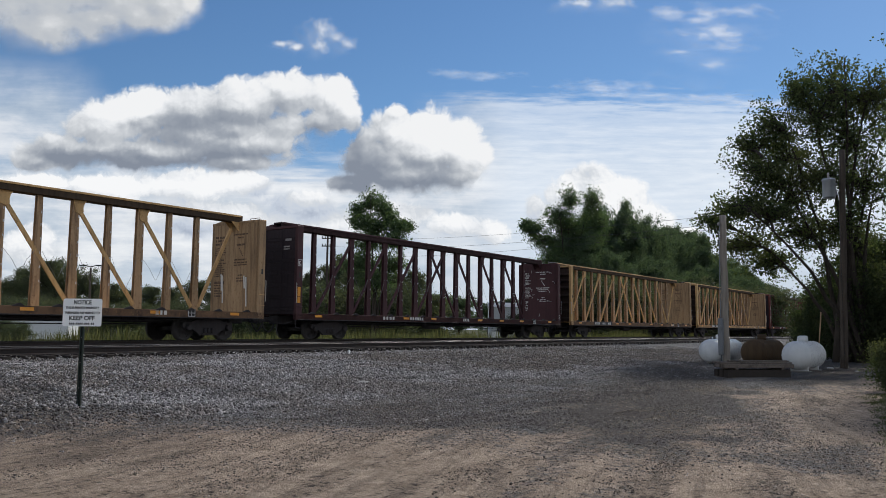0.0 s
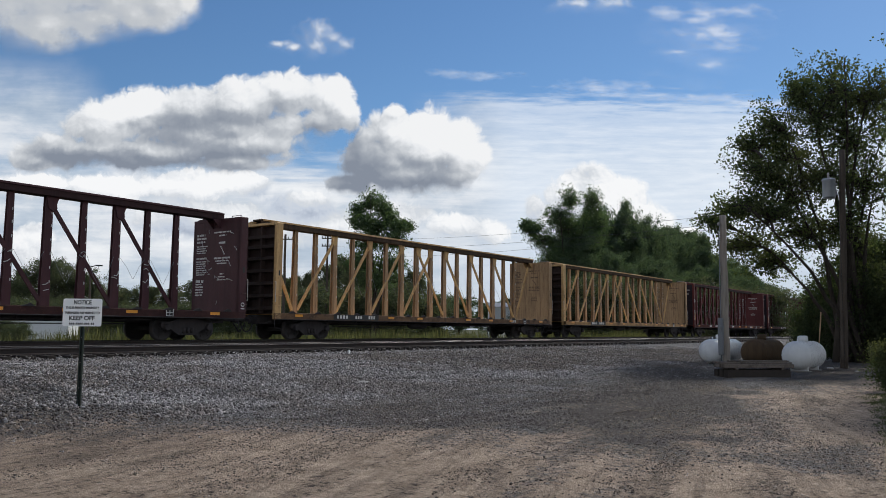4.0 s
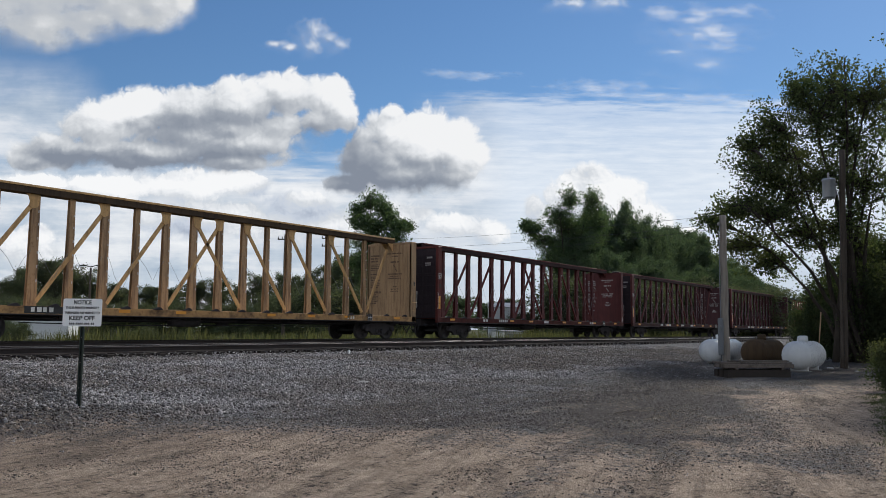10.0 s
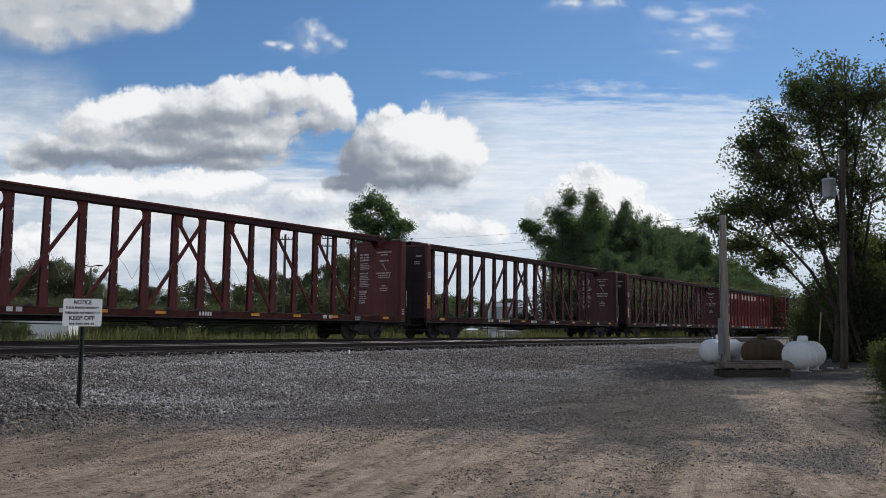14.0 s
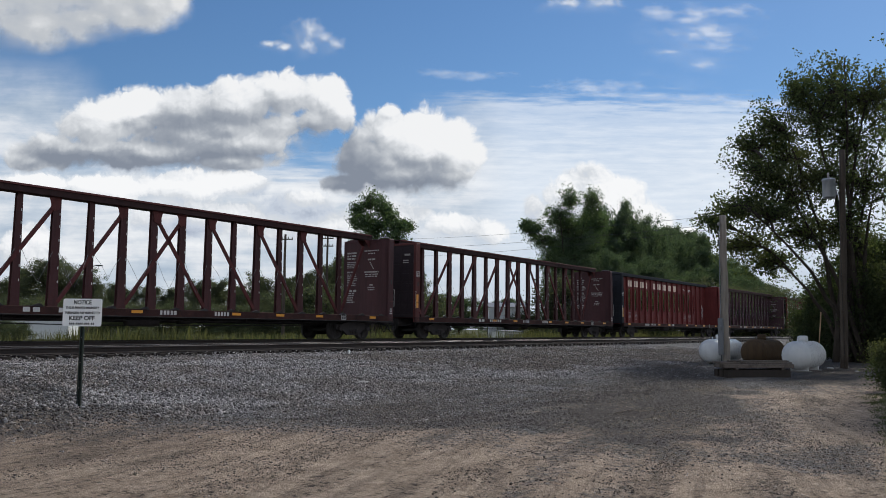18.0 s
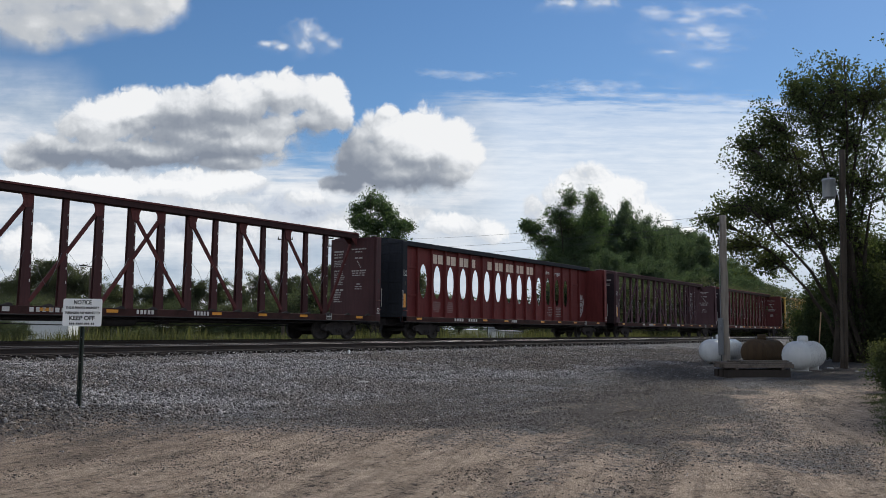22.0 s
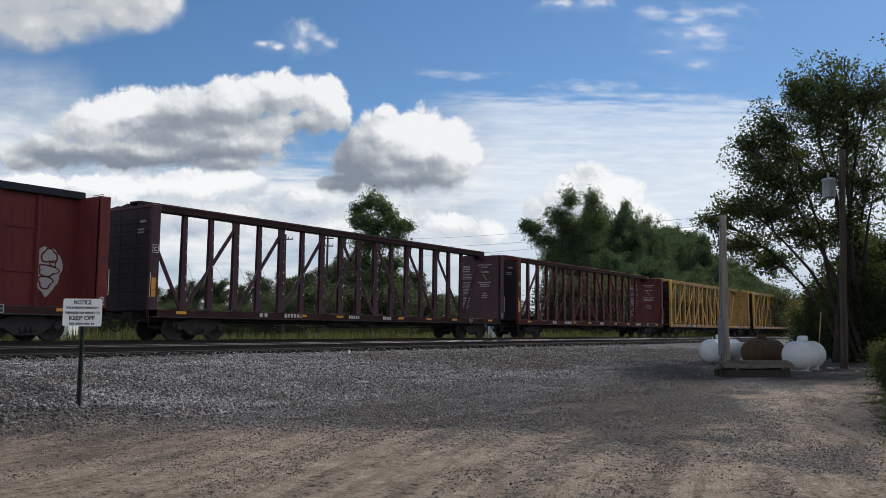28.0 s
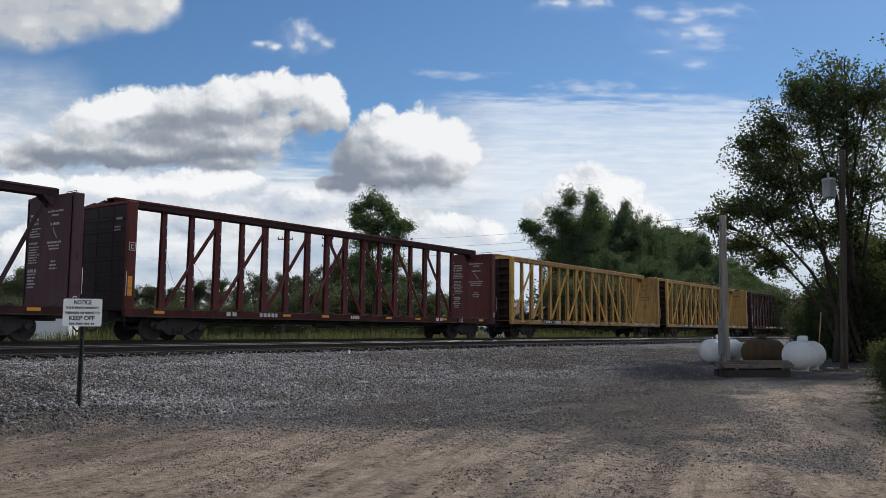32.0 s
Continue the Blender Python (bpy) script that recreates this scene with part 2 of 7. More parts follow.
def cloud_field(name, ellipses, amp, puff, stretch, heap):
    """A node group: the cloud's density at a place (in hundreds of metres) on its layer."""
    nt = bpy.data.node_groups.new(name, "ShaderNodeTree")
    nt.interface.new_socket("Place", in_out="INPUT", socket_type="NodeSocketVector")
    nt.interface.new_socket("Density", in_out="OUTPUT", socket_type="NodeSocketFloat")
    gi, go = nt.nodes.new("NodeGroupInput"), nt.nodes.new("NodeGroupOutput")
    sep = nt.nodes.new("ShaderNodeSeparateXYZ")
    link(nt, gi.outputs[0], sep.inputs[0])
    u, v = sep.outputs[0], sep.outputs[1]
    best = None
    for cu, cv, ru, rv in ellipses:
        a = math_node(nt, "MULTIPLY", math_node(nt, "ADD", u, -cu), 1 / ru)
        b = math_node(nt, "MULTIPLY", math_node(nt, "ADD", v, -cv), 1 / rv)
        d = math_node(nt, "SUBTRACT", 1.0, math_node(nt, "POWER", math_node(nt, "ADD", math_node(nt, "MULTIPLY", a, a), math_node(nt, "MULTIPLY", b, b)), 0.5))
        best = d if best is None else math_node(nt, "SMOOTH_MAX", best, d, 0.25)
    n1 = noise_node(nt, gi.outputs[0], puff, 10, 0.6, stretch)
    n2 = noise_node(nt, gi.outputs[0], puff * 0.35, 3, 0.5, stretch)
    n = math_node(nt, "ADD", math_node(nt, "MULTIPLY", math_node(nt, "ADD", n1, -0.5), amp), math_node(nt, "MULTIPLY", math_node(nt, "ADD", n2, -0.5), amp * 0.9))
    if heap:
        # rounded heaps of two sizes on the cloud's outline
        warp = nt.nodes.new("ShaderNodeVectorMath")
        warp.operation = "ADD"
        link(nt, gi.outputs[0], warp.inputs[0])
        wob = nt.nodes.new("ShaderNodeTexNoise")
        wob.inputs["Scale"].default_value = 1.3
        link(nt, gi.outputs[0], wob.inputs["Vector"])
        link(nt, wob.outputs["Color"], warp.inputs[1])
        for size, k in ((1.0, 0.30), (2.4, 0.17), (5.5, 0.09)):
            vo = nt.nodes.new("ShaderNodeTexVoronoi")
            vo.voronoi_dimensions, vo.feature = "2D", "SMOOTH_F1"
            vo.inputs["Scale"].default_value, vo.inputs["Smoothness"].default_value = size * heap, 0.25
            link(nt, warp.outputs[0], vo.inputs["Vector"])
            n = math_node(nt, "ADD", n, math_node(nt, "MULTIPLY", math_node(nt, "SUBTRACT", 0.42, vo.outputs["Distance"]), k))
    link(nt, math_node(nt, "ADD", best, n), go.inputs[0])
    return nt


def soft_spots(nt, u, v, spots):
    """The sum of soft round patches: rows of (u, v, half width, half height, strength)."""
    total = None
    for cu, cv, ru, rv, k in spots:
        a = math_node(nt, "MULTIPLY", math_node(nt, "ADD", u, -cu), 0.75 / ru)
        b = math_node(nt, "MULTIPLY", math_node(nt, "ADD", v, -cv), 0.75 / rv)
        r2 = math_node(nt, "ADD", math_node(nt, "MULTIPLY", a, a), math_node(nt, "MULTIPLY", b, b))
        fall = math_node(nt, "MAXIMUM", math_node(nt, "SUBTRACT", 1.0, r2), 0.0)
        fall = math_node(nt, "MULTIPLY", math_node(nt, "MULTIPLY", fall, fall), k)
        total = fall if total is None else math_node(nt, "ADD", total, fall)
    return total


def warped(nt, place, scale, reach):
    """The place pushed about by noise, so that patches lose their round outline; its u and v."""
    wob = nt.nodes.new("ShaderNodeTexNoise")
    wob.inputs["Scale"].default_value, wob.inputs["Detail"].default_value = scale, 5
    link(nt, place, wob.inputs["Vector"])
    c = nt.nodes.new("ShaderNodeVectorMath")
    c.operation = "SUBTRACT"
    c.inputs[1].default_value = (0.5, 0.5, 0.5)
    link(nt, wob.outputs["Color"], c.inputs[0])
    m = nt.nodes.new("ShaderNodeVectorMath")
    m.operation = "MULTIPLY_ADD"
    m.inputs[1].default_value = (reach, reach, 0)
    link(nt, c.outputs[0], m.inputs[0])
    link(nt, place, m.inputs[2])
    sep = nt.nodes.new("ShaderNodeSeparateXYZ")
    link(nt, m.outputs[0], sep.inputs[0])
    return sep.outputs[0], sep.outputs[1]


def cloud_material(name, ellipses, amp=1.1, puff=1.3, soft=0.35, bright=0.9, grey=0.25, stretch=None, thin=1.0, reach=(0.5, 0.8), veil=None, bias=0.72, heap=0.0, dark=(), light=(), mottle=0.5, relief=0.3):
    """Cloud on a far layer: lobes with a ragged outline, sunlit crowns (light) and shaded undersides (dark)."""
    m = bpy.data.materials.new(name)
    m.use_nodes = True
    nt = m.node_tree
    nt.nodes.clear()
    place = nt.nodes.new("ShaderNodeTexCoord").outputs["Object"]
    sc = nt.nodes.new("ShaderNodeVectorMath")
    sc.operation = "MULTIPLY"
    sc.inputs[1].default_value = (0.01, 0.01, 0.01)
    link(nt, place, sc.inputs[0])
    field = cloud_field(name + "_field", ellipses, amp, puff, stretch, heap)

    def density(off):
        p = nt.nodes.new("ShaderNodeVectorMath")
        p.operation = "ADD"
        p.inputs[1].default_value = (*off, 0)
        link(nt, sc.outputs[0], p.inputs[0])
        g = nt.nodes.new("ShaderNodeGroup")
        g.node_tree = field
        link(nt, p.outputs[0], g.inputs[0])
        return g.outputs[0]

    here, there, close = density((0, 0)), density(reach), density((reach[0] * 0.16, reach[1] * 0.16))
    u, v = warped(nt, sc.outputs[0], 0.9, 1.0)
    # crisp sunlit tops, soft undersides
    under = ramp_node(nt, math_node(nt, "SUBTRACT", there, here), [(0.05, 0.0), (0.9, 1.0)])
    edge = math_node(nt, "MULTIPLY", math_node(nt, "ADD", math_node(nt, "MULTIPLY", under, 2.4), 1.0), soft)
    alpha = math_node(nt, "DIVIDE", math_node(nt, "ADD", here, math_node(nt, "MULTIPLY", edge, 0.25)), edge)
    alpha = nt_smooth(nt, alpha)
    alpha = math_node(nt, "MULTIPLY", alpha, thin)
    body = math_node(nt, "MULTIPLY", math_node(nt, "SUBTRACT", here, there), relief)
    bumps = math_node(nt, "MULTIPLY", math_node(nt, "SUBTRACT", here, close), relief * 1.6)
    patches = math_node(nt, "MULTIPLY", math_node(nt, "ADD", noise_node(nt, sc.outputs[0], 0.8, 6, 0.55, (0.7, 1.2, 1)), -0.5), mottle)
    val = math_node(nt, "ADD", math_node(nt, "ADD", math_node(nt, "ADD", body, bumps), patches), bias)
    if dark:
        val = math_node(nt, "SUBTRACT", val, soft_spots(nt, u, v, dark))
    if light:
        val = math_node(nt, "ADD", val, soft_spots(nt, u, v, light))
    mid = (grey + bright) * 0.5
    shade = ramp_node(nt, val, [(0.0, (grey * 0.94, grey * 1.04, grey * 1.24)), (0.32, (grey * 1.35, grey * 1.44, grey * 1.6)), (0.62, (mid * 1.0, mid * 1.02, mid * 1.05)), (0.86, (bright * 0.93, bright * 0.925, bright * 0.925)), (1.0, (bright * 1.02, bright, bright * 0.98))])
    if veil:
        sep = nt.nodes.new("ShaderNodeSeparateXYZ")
        link(nt, sc.outputs[0], sep.inputs[0])
        va, vcol = veil(nt, sc.outputs[0], sep.outputs[0], sep.outputs[1])
        shade = mix_node(nt, alpha, vcol, shade)
        alpha = math_node(nt, "MAXIMUM", alpha, va)
    em = nt.nodes.new("ShaderNodeEmission")
    link(nt, shade, em.inputs[0])
    tr = nt.nodes.new("ShaderNodeBsdfTransparent")
    mx = nt.nodes.new("ShaderNodeMixShader")
    link(nt, alpha, mx.inputs[0])
    link(nt, tr.outputs[0], mx.inputs[1])
    link(nt, em.outputs[0], mx.inputs[2])
    out = nt.nodes.new("ShaderNodeOutputMaterial")
    link(nt, mx.outputs[0], out.inputs[0])
    return m


def nt_smooth(nt, x):
    """0 to 1 with soft ends."""
    n = nt.nodes.new("ShaderNodeMapRange")
    n.interpolation_type = "SMOOTHSTEP"
    link(nt, x, n.inputs[0])
    return n.outputs[0]


def span(nt, x, a, b):
    """Rises smoothly from 0 at a to 1 at b."""
    return nt_smooth(nt, math_node(nt, "MULTIPLY", math_node(nt, "ADD", x, -a), 1.0 / (b - a)))


def low_haze(nt, place, u, v):
    """The pale bank of cloud near the horizon and the thin high sheet above it."""
    n = noise_node(nt, place, 0.4, 8, 0.58, (0.6, 1.3, 1))
    streak = noise_node(nt, place, 1.0, 8, 0.6, (0.22, 2.6, 1))
    ripple = noise_node(nt, place, 2.2, 6, 0.6, (0.5, 2.4, 1))
    wu, wv = warped(nt, place, 0.7, 1.1)
    # the bank: closed below the large clouds, with a blue gap between them
    h = math_node(nt, "ADD", math_node(nt, "SUBTRACT", 6.7, v), math_node(nt, "MULTIPLY", math_node(nt, "ADD", n, -0.5), 1.6))
    bank = math_node(nt, "MULTIPLY", span(nt, h, -0.3, 1.5), 0.96)
    gap = soft_spots(nt, wu, wv, [(-4.99, 6.61, 1.7, 1.3, 1.0), (-3.84, 7.15, 0.9, 0.9, 0.8), (-14.59, 7.38, 1.3, 0.6, 0.5)])
    gap = math_node(nt, "MULTIPLY", gap, span(nt, streak, 0.62, 0.42))
    bank = math_node(nt, "MULTIPLY", bank, math_node(nt, "SUBTRACT", 1.0, math_node(nt, "MINIMUM", gap, 0.95)))
    # the thin sheet, with a straight streaked upper edge
    hs = math_node(nt, "ADD", math_node(nt, "SUBTRACT", 8.95, v), math_node(nt, "MULTIPLY", math_node(nt, "ADD", streak, -0.5), 2.4))
    hs = math_node(nt, "ADD", hs, math_node(nt, "MULTIPLY", math_node(nt, "ADD", ripple, -0.5), 0.7))
    sheet = math_node(nt, "MULTIPLY", math_node(nt, "MULTIPLY", span(nt, hs, 0.0, 0.8), 0.60), span(nt, u, -1.5, 1.5))
    sheet = math_node(nt, "ADD", sheet, math_node(nt, "MULTIPLY", math_node(nt, "MULTIPLY", span(nt, hs, 0.3, 3.2), 0.34), span(nt, u, -1.5, 1.5)))
    left = soft_spots(nt, wu, wv, [(-16.4, 8.0, 3.6, 2.0, 0.6), (-16.4, 6.8, 2.8, 1.4, 0.7), (-14.0, 7.9, 2.2, 1.0, 0.35)])
    a = math_node(nt, "MAXIMUM", math_node(nt, "MAXIMUM", bank, sheet), math_node(nt, "MINIMUM", left, 0.85))
    col = ramp_node(nt, math_node(nt, "ADD", math_node(nt, "MULTIPLY", n, 0.75), math_node(nt, "MULTIPLY", streak, 0.25)), [(0.37, (0.42, 0.49, 0.58)), (0.46, (0.56, 0.61, 0.67)), (0.53, (0.74, 0.75, 0.77)), (0.62, (0.88, 0.87, 0.86))])
    thin = ramp_node(nt, math_node(nt, "ADD", math_node(nt, "MULTIPLY", streak, 0.6), math_node(nt, "MULTIPLY", ripple, 0.4)), [(0.34, (0.64, 0.70, 0.78)), (0.62, (0.79, 0.82, 0.86))])
    col = mix_node(nt, span(nt, u, 0.5, 3.0), col, thin)
    # greyer low down over the tracks
    low = math_node(nt, "MULTIPLY", span(nt, v, 4.6, 1.5), math_node(nt, "MULTIPLY", span(nt, u, -7.0, -3.0), 0.6))
    col = mix_node(nt, low, col, (0.52, 0.58, 0.66))
    return a, col


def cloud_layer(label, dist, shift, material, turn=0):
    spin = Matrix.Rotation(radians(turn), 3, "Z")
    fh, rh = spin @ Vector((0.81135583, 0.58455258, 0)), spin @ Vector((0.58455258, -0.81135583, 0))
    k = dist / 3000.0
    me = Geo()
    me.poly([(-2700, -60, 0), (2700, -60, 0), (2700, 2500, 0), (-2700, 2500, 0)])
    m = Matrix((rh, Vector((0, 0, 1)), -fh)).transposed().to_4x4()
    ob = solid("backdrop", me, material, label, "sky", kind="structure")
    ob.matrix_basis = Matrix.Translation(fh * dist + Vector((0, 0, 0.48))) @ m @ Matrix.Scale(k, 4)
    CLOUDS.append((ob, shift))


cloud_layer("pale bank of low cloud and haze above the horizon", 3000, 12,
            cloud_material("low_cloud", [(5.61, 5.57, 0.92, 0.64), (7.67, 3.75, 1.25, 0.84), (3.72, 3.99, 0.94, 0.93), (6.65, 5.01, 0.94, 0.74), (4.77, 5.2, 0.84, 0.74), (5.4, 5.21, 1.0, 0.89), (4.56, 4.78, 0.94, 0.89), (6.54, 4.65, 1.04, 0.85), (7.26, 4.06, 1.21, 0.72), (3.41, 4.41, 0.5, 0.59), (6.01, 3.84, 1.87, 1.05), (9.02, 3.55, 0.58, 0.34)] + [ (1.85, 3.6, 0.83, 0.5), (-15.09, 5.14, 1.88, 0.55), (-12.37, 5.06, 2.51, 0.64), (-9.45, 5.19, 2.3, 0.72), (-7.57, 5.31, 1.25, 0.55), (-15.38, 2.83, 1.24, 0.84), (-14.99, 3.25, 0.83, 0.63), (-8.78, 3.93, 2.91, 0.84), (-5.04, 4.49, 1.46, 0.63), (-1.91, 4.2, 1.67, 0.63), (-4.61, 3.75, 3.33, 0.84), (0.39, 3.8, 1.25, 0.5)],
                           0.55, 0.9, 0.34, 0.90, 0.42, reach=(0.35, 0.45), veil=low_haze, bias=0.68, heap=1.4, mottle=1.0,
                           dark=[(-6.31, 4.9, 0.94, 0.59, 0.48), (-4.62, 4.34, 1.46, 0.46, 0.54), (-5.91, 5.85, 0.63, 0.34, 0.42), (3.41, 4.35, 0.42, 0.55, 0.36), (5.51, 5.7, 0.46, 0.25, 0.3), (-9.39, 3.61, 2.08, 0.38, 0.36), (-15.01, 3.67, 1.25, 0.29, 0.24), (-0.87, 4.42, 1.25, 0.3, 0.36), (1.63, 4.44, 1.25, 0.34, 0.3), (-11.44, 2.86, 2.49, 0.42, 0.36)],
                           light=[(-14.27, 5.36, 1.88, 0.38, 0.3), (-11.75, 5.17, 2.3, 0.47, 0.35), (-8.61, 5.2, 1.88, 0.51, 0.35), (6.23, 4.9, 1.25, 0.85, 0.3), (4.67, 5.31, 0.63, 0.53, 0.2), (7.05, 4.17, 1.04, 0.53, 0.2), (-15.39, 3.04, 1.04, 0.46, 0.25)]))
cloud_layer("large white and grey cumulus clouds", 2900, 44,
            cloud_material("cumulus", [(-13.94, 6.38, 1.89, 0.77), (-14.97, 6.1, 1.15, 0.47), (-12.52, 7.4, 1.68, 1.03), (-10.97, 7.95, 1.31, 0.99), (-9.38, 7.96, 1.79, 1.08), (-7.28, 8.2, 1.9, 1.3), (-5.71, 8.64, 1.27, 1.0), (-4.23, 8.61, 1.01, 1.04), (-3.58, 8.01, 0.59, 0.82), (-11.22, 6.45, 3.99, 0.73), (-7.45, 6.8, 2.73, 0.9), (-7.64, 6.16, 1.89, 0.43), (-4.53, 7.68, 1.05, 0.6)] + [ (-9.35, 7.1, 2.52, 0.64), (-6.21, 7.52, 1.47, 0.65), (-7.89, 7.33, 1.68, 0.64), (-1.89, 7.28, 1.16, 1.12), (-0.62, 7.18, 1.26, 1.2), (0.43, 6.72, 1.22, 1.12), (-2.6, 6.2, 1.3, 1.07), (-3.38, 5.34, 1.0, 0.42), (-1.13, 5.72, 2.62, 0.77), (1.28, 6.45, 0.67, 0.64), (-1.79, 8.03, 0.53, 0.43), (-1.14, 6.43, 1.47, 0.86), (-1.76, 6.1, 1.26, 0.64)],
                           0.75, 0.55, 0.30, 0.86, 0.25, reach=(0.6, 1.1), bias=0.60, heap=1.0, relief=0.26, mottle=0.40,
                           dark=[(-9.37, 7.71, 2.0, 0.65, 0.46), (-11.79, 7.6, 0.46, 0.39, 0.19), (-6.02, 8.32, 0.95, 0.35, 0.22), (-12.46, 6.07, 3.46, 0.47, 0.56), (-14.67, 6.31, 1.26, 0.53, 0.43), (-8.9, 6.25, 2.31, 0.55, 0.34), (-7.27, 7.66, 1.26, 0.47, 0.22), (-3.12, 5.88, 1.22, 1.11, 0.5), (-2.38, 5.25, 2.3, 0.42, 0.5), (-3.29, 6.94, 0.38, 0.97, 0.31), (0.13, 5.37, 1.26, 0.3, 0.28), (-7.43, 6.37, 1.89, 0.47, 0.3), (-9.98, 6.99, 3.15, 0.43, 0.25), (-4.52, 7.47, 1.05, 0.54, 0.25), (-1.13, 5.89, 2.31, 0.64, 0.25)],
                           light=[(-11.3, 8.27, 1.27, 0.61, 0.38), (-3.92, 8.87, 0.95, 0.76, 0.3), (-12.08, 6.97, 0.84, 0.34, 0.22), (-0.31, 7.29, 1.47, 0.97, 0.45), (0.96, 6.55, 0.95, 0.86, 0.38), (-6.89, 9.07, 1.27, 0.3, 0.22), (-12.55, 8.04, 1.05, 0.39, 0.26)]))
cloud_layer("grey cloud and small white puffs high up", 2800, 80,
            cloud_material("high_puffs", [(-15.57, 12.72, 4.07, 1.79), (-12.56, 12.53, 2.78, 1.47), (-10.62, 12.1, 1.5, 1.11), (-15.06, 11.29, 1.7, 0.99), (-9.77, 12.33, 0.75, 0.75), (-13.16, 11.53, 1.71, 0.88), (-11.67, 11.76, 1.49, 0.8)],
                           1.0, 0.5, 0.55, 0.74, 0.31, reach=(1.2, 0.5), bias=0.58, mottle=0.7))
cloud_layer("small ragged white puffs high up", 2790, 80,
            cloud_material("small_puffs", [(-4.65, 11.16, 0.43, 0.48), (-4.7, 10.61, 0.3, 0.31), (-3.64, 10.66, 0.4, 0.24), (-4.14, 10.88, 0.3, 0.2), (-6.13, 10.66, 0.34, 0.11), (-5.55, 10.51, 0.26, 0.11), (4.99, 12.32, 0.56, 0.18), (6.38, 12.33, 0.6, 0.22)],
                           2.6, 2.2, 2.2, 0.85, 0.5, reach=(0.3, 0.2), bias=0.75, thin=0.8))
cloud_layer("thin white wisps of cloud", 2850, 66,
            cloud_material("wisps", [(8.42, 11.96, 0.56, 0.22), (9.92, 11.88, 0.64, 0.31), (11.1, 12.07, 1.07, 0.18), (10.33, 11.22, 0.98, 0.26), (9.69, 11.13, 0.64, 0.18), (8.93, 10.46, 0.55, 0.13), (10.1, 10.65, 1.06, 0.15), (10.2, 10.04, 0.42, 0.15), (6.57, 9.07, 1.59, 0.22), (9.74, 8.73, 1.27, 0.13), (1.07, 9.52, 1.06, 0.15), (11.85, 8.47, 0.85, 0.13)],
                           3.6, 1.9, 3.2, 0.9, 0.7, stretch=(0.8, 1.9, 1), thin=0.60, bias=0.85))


def broken_cloud(nt, place, u, v):
    """Broken cloud that fills the rest of the sky round the yard; unseen, added for its pale light."""
    n = noise_node(nt, place, 0.16, 8, 0.6, (0.8, 1.3, 1))
    a = ramp_node(nt, n, [(0.40, 0.25), (0.52, 0.95)])
    col = ramp_node(nt, noise_node(nt, place, 0.3, 6, 0.6), [(0.35, (0.70, 0.72, 0.76)), (0.6, (1.08, 1.07, 1.05))])
    return a, col


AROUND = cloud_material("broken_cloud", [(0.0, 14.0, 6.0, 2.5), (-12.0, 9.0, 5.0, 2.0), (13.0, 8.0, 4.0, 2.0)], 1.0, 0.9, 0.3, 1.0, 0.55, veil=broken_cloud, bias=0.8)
# three glowing sheets out of view, added as white fill light
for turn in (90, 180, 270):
    cloud_layer("unseen broken cloud behind the yard, glowing to light it", 2700, 50, AROUND, turn)

# ---------------------------------------------------------------- ground

TRAIN_Y, SIDING_Y = 25.66, 21.05


def siding_z(x):
    """Height of the near track's rail tops."""
    return -0.062 + 0.0014 * (min(max(x, -20), 34) - 10)


def ground_z(x, y):
    d = math.hypot(x, y)
    z = -1.03 + 0.18 * smooth01(5, 32, d)
    foot = 11.4 - 3.0 * smooth01(6, 26, x)
    top = 18.9
    if y > foot:
        u = min((y - foot) / (top - foot), 1)
        z = z + (-0.40 - z) * (0.35 * u + 0.65 * u * u * (3 - 2 * u))
    if y > 19.2:
        z = -0.40 + 0.10 * smooth01(19.2, 20.2, y)
    if y > 28.4:
        z = -0.30 - 0.55 * smooth01(28.4, 31.5, y)
    if d < 120 and y < 18.6:
        z += 0.035 * (noise.fractal(Vector((x * 0.35, y * 0.35, 3.1)), 1.0, 2.0, 4))
        # a swale at the foot of the bank, beside the sign
        z -= 0.22 * math.exp(-((x - 3.0) / 2.6) ** 2 - ((y - 14.2) / 1.0) ** 2)
        # the toe of the bank where the sign stands
        z += 0.27 * math.exp(-((x - 6.2) / 2.3) ** 2 - ((y - 11.95) / 0.75) ** 2)
        # a low ridge of clean stone that runs up the bank from the sign
        t = min(max(((x - 8.18) * 0.00 + (y - 13.89) * 2.74) / 7.508, -0.1), 1.3)
        z += 0.13 * math.exp(-((x - 8.18 - t * 0.00) ** 2 + (y - 13.89 - t * 2.74) ** 2) / 0.16)
        # wheel ruts that curve across the yard
        if y < 12.5:
            r = math.hypot(x - 14, y + 9.5)
            for c in (10.4, 12.1, 14.0, 15.6):
                z -= 0.03 * math.exp(-((r - c + 0.35 * math.sin(x * 0.4)) / 0.22) ** 2)
        z += 0.012 * noise.noise(Vector((x * 2.3, y * 2.3, 0.7)))
    return z


BANK = [(-60, 14.5), (-5, 13.2), (6.11, 12.35), (6.63, 11.74), (7.29, 11.34), (8.0, 10.94), (8.86, 10.39), (9.35, 9.62), (9.59, 8.87), (9.99, 8.07), (10.27, 7.2), (10.27, 6.21), (10.25, 5.3), (10.25, 4.48), (10.11, 3.96), (10.55, 3.76), (11.53, 3.71), (14.01, 4.03), (18.31, 5.08), (21.28, 4.9), (23.39, 4.0), (60, -2), (60, 30), (-60, 30)]
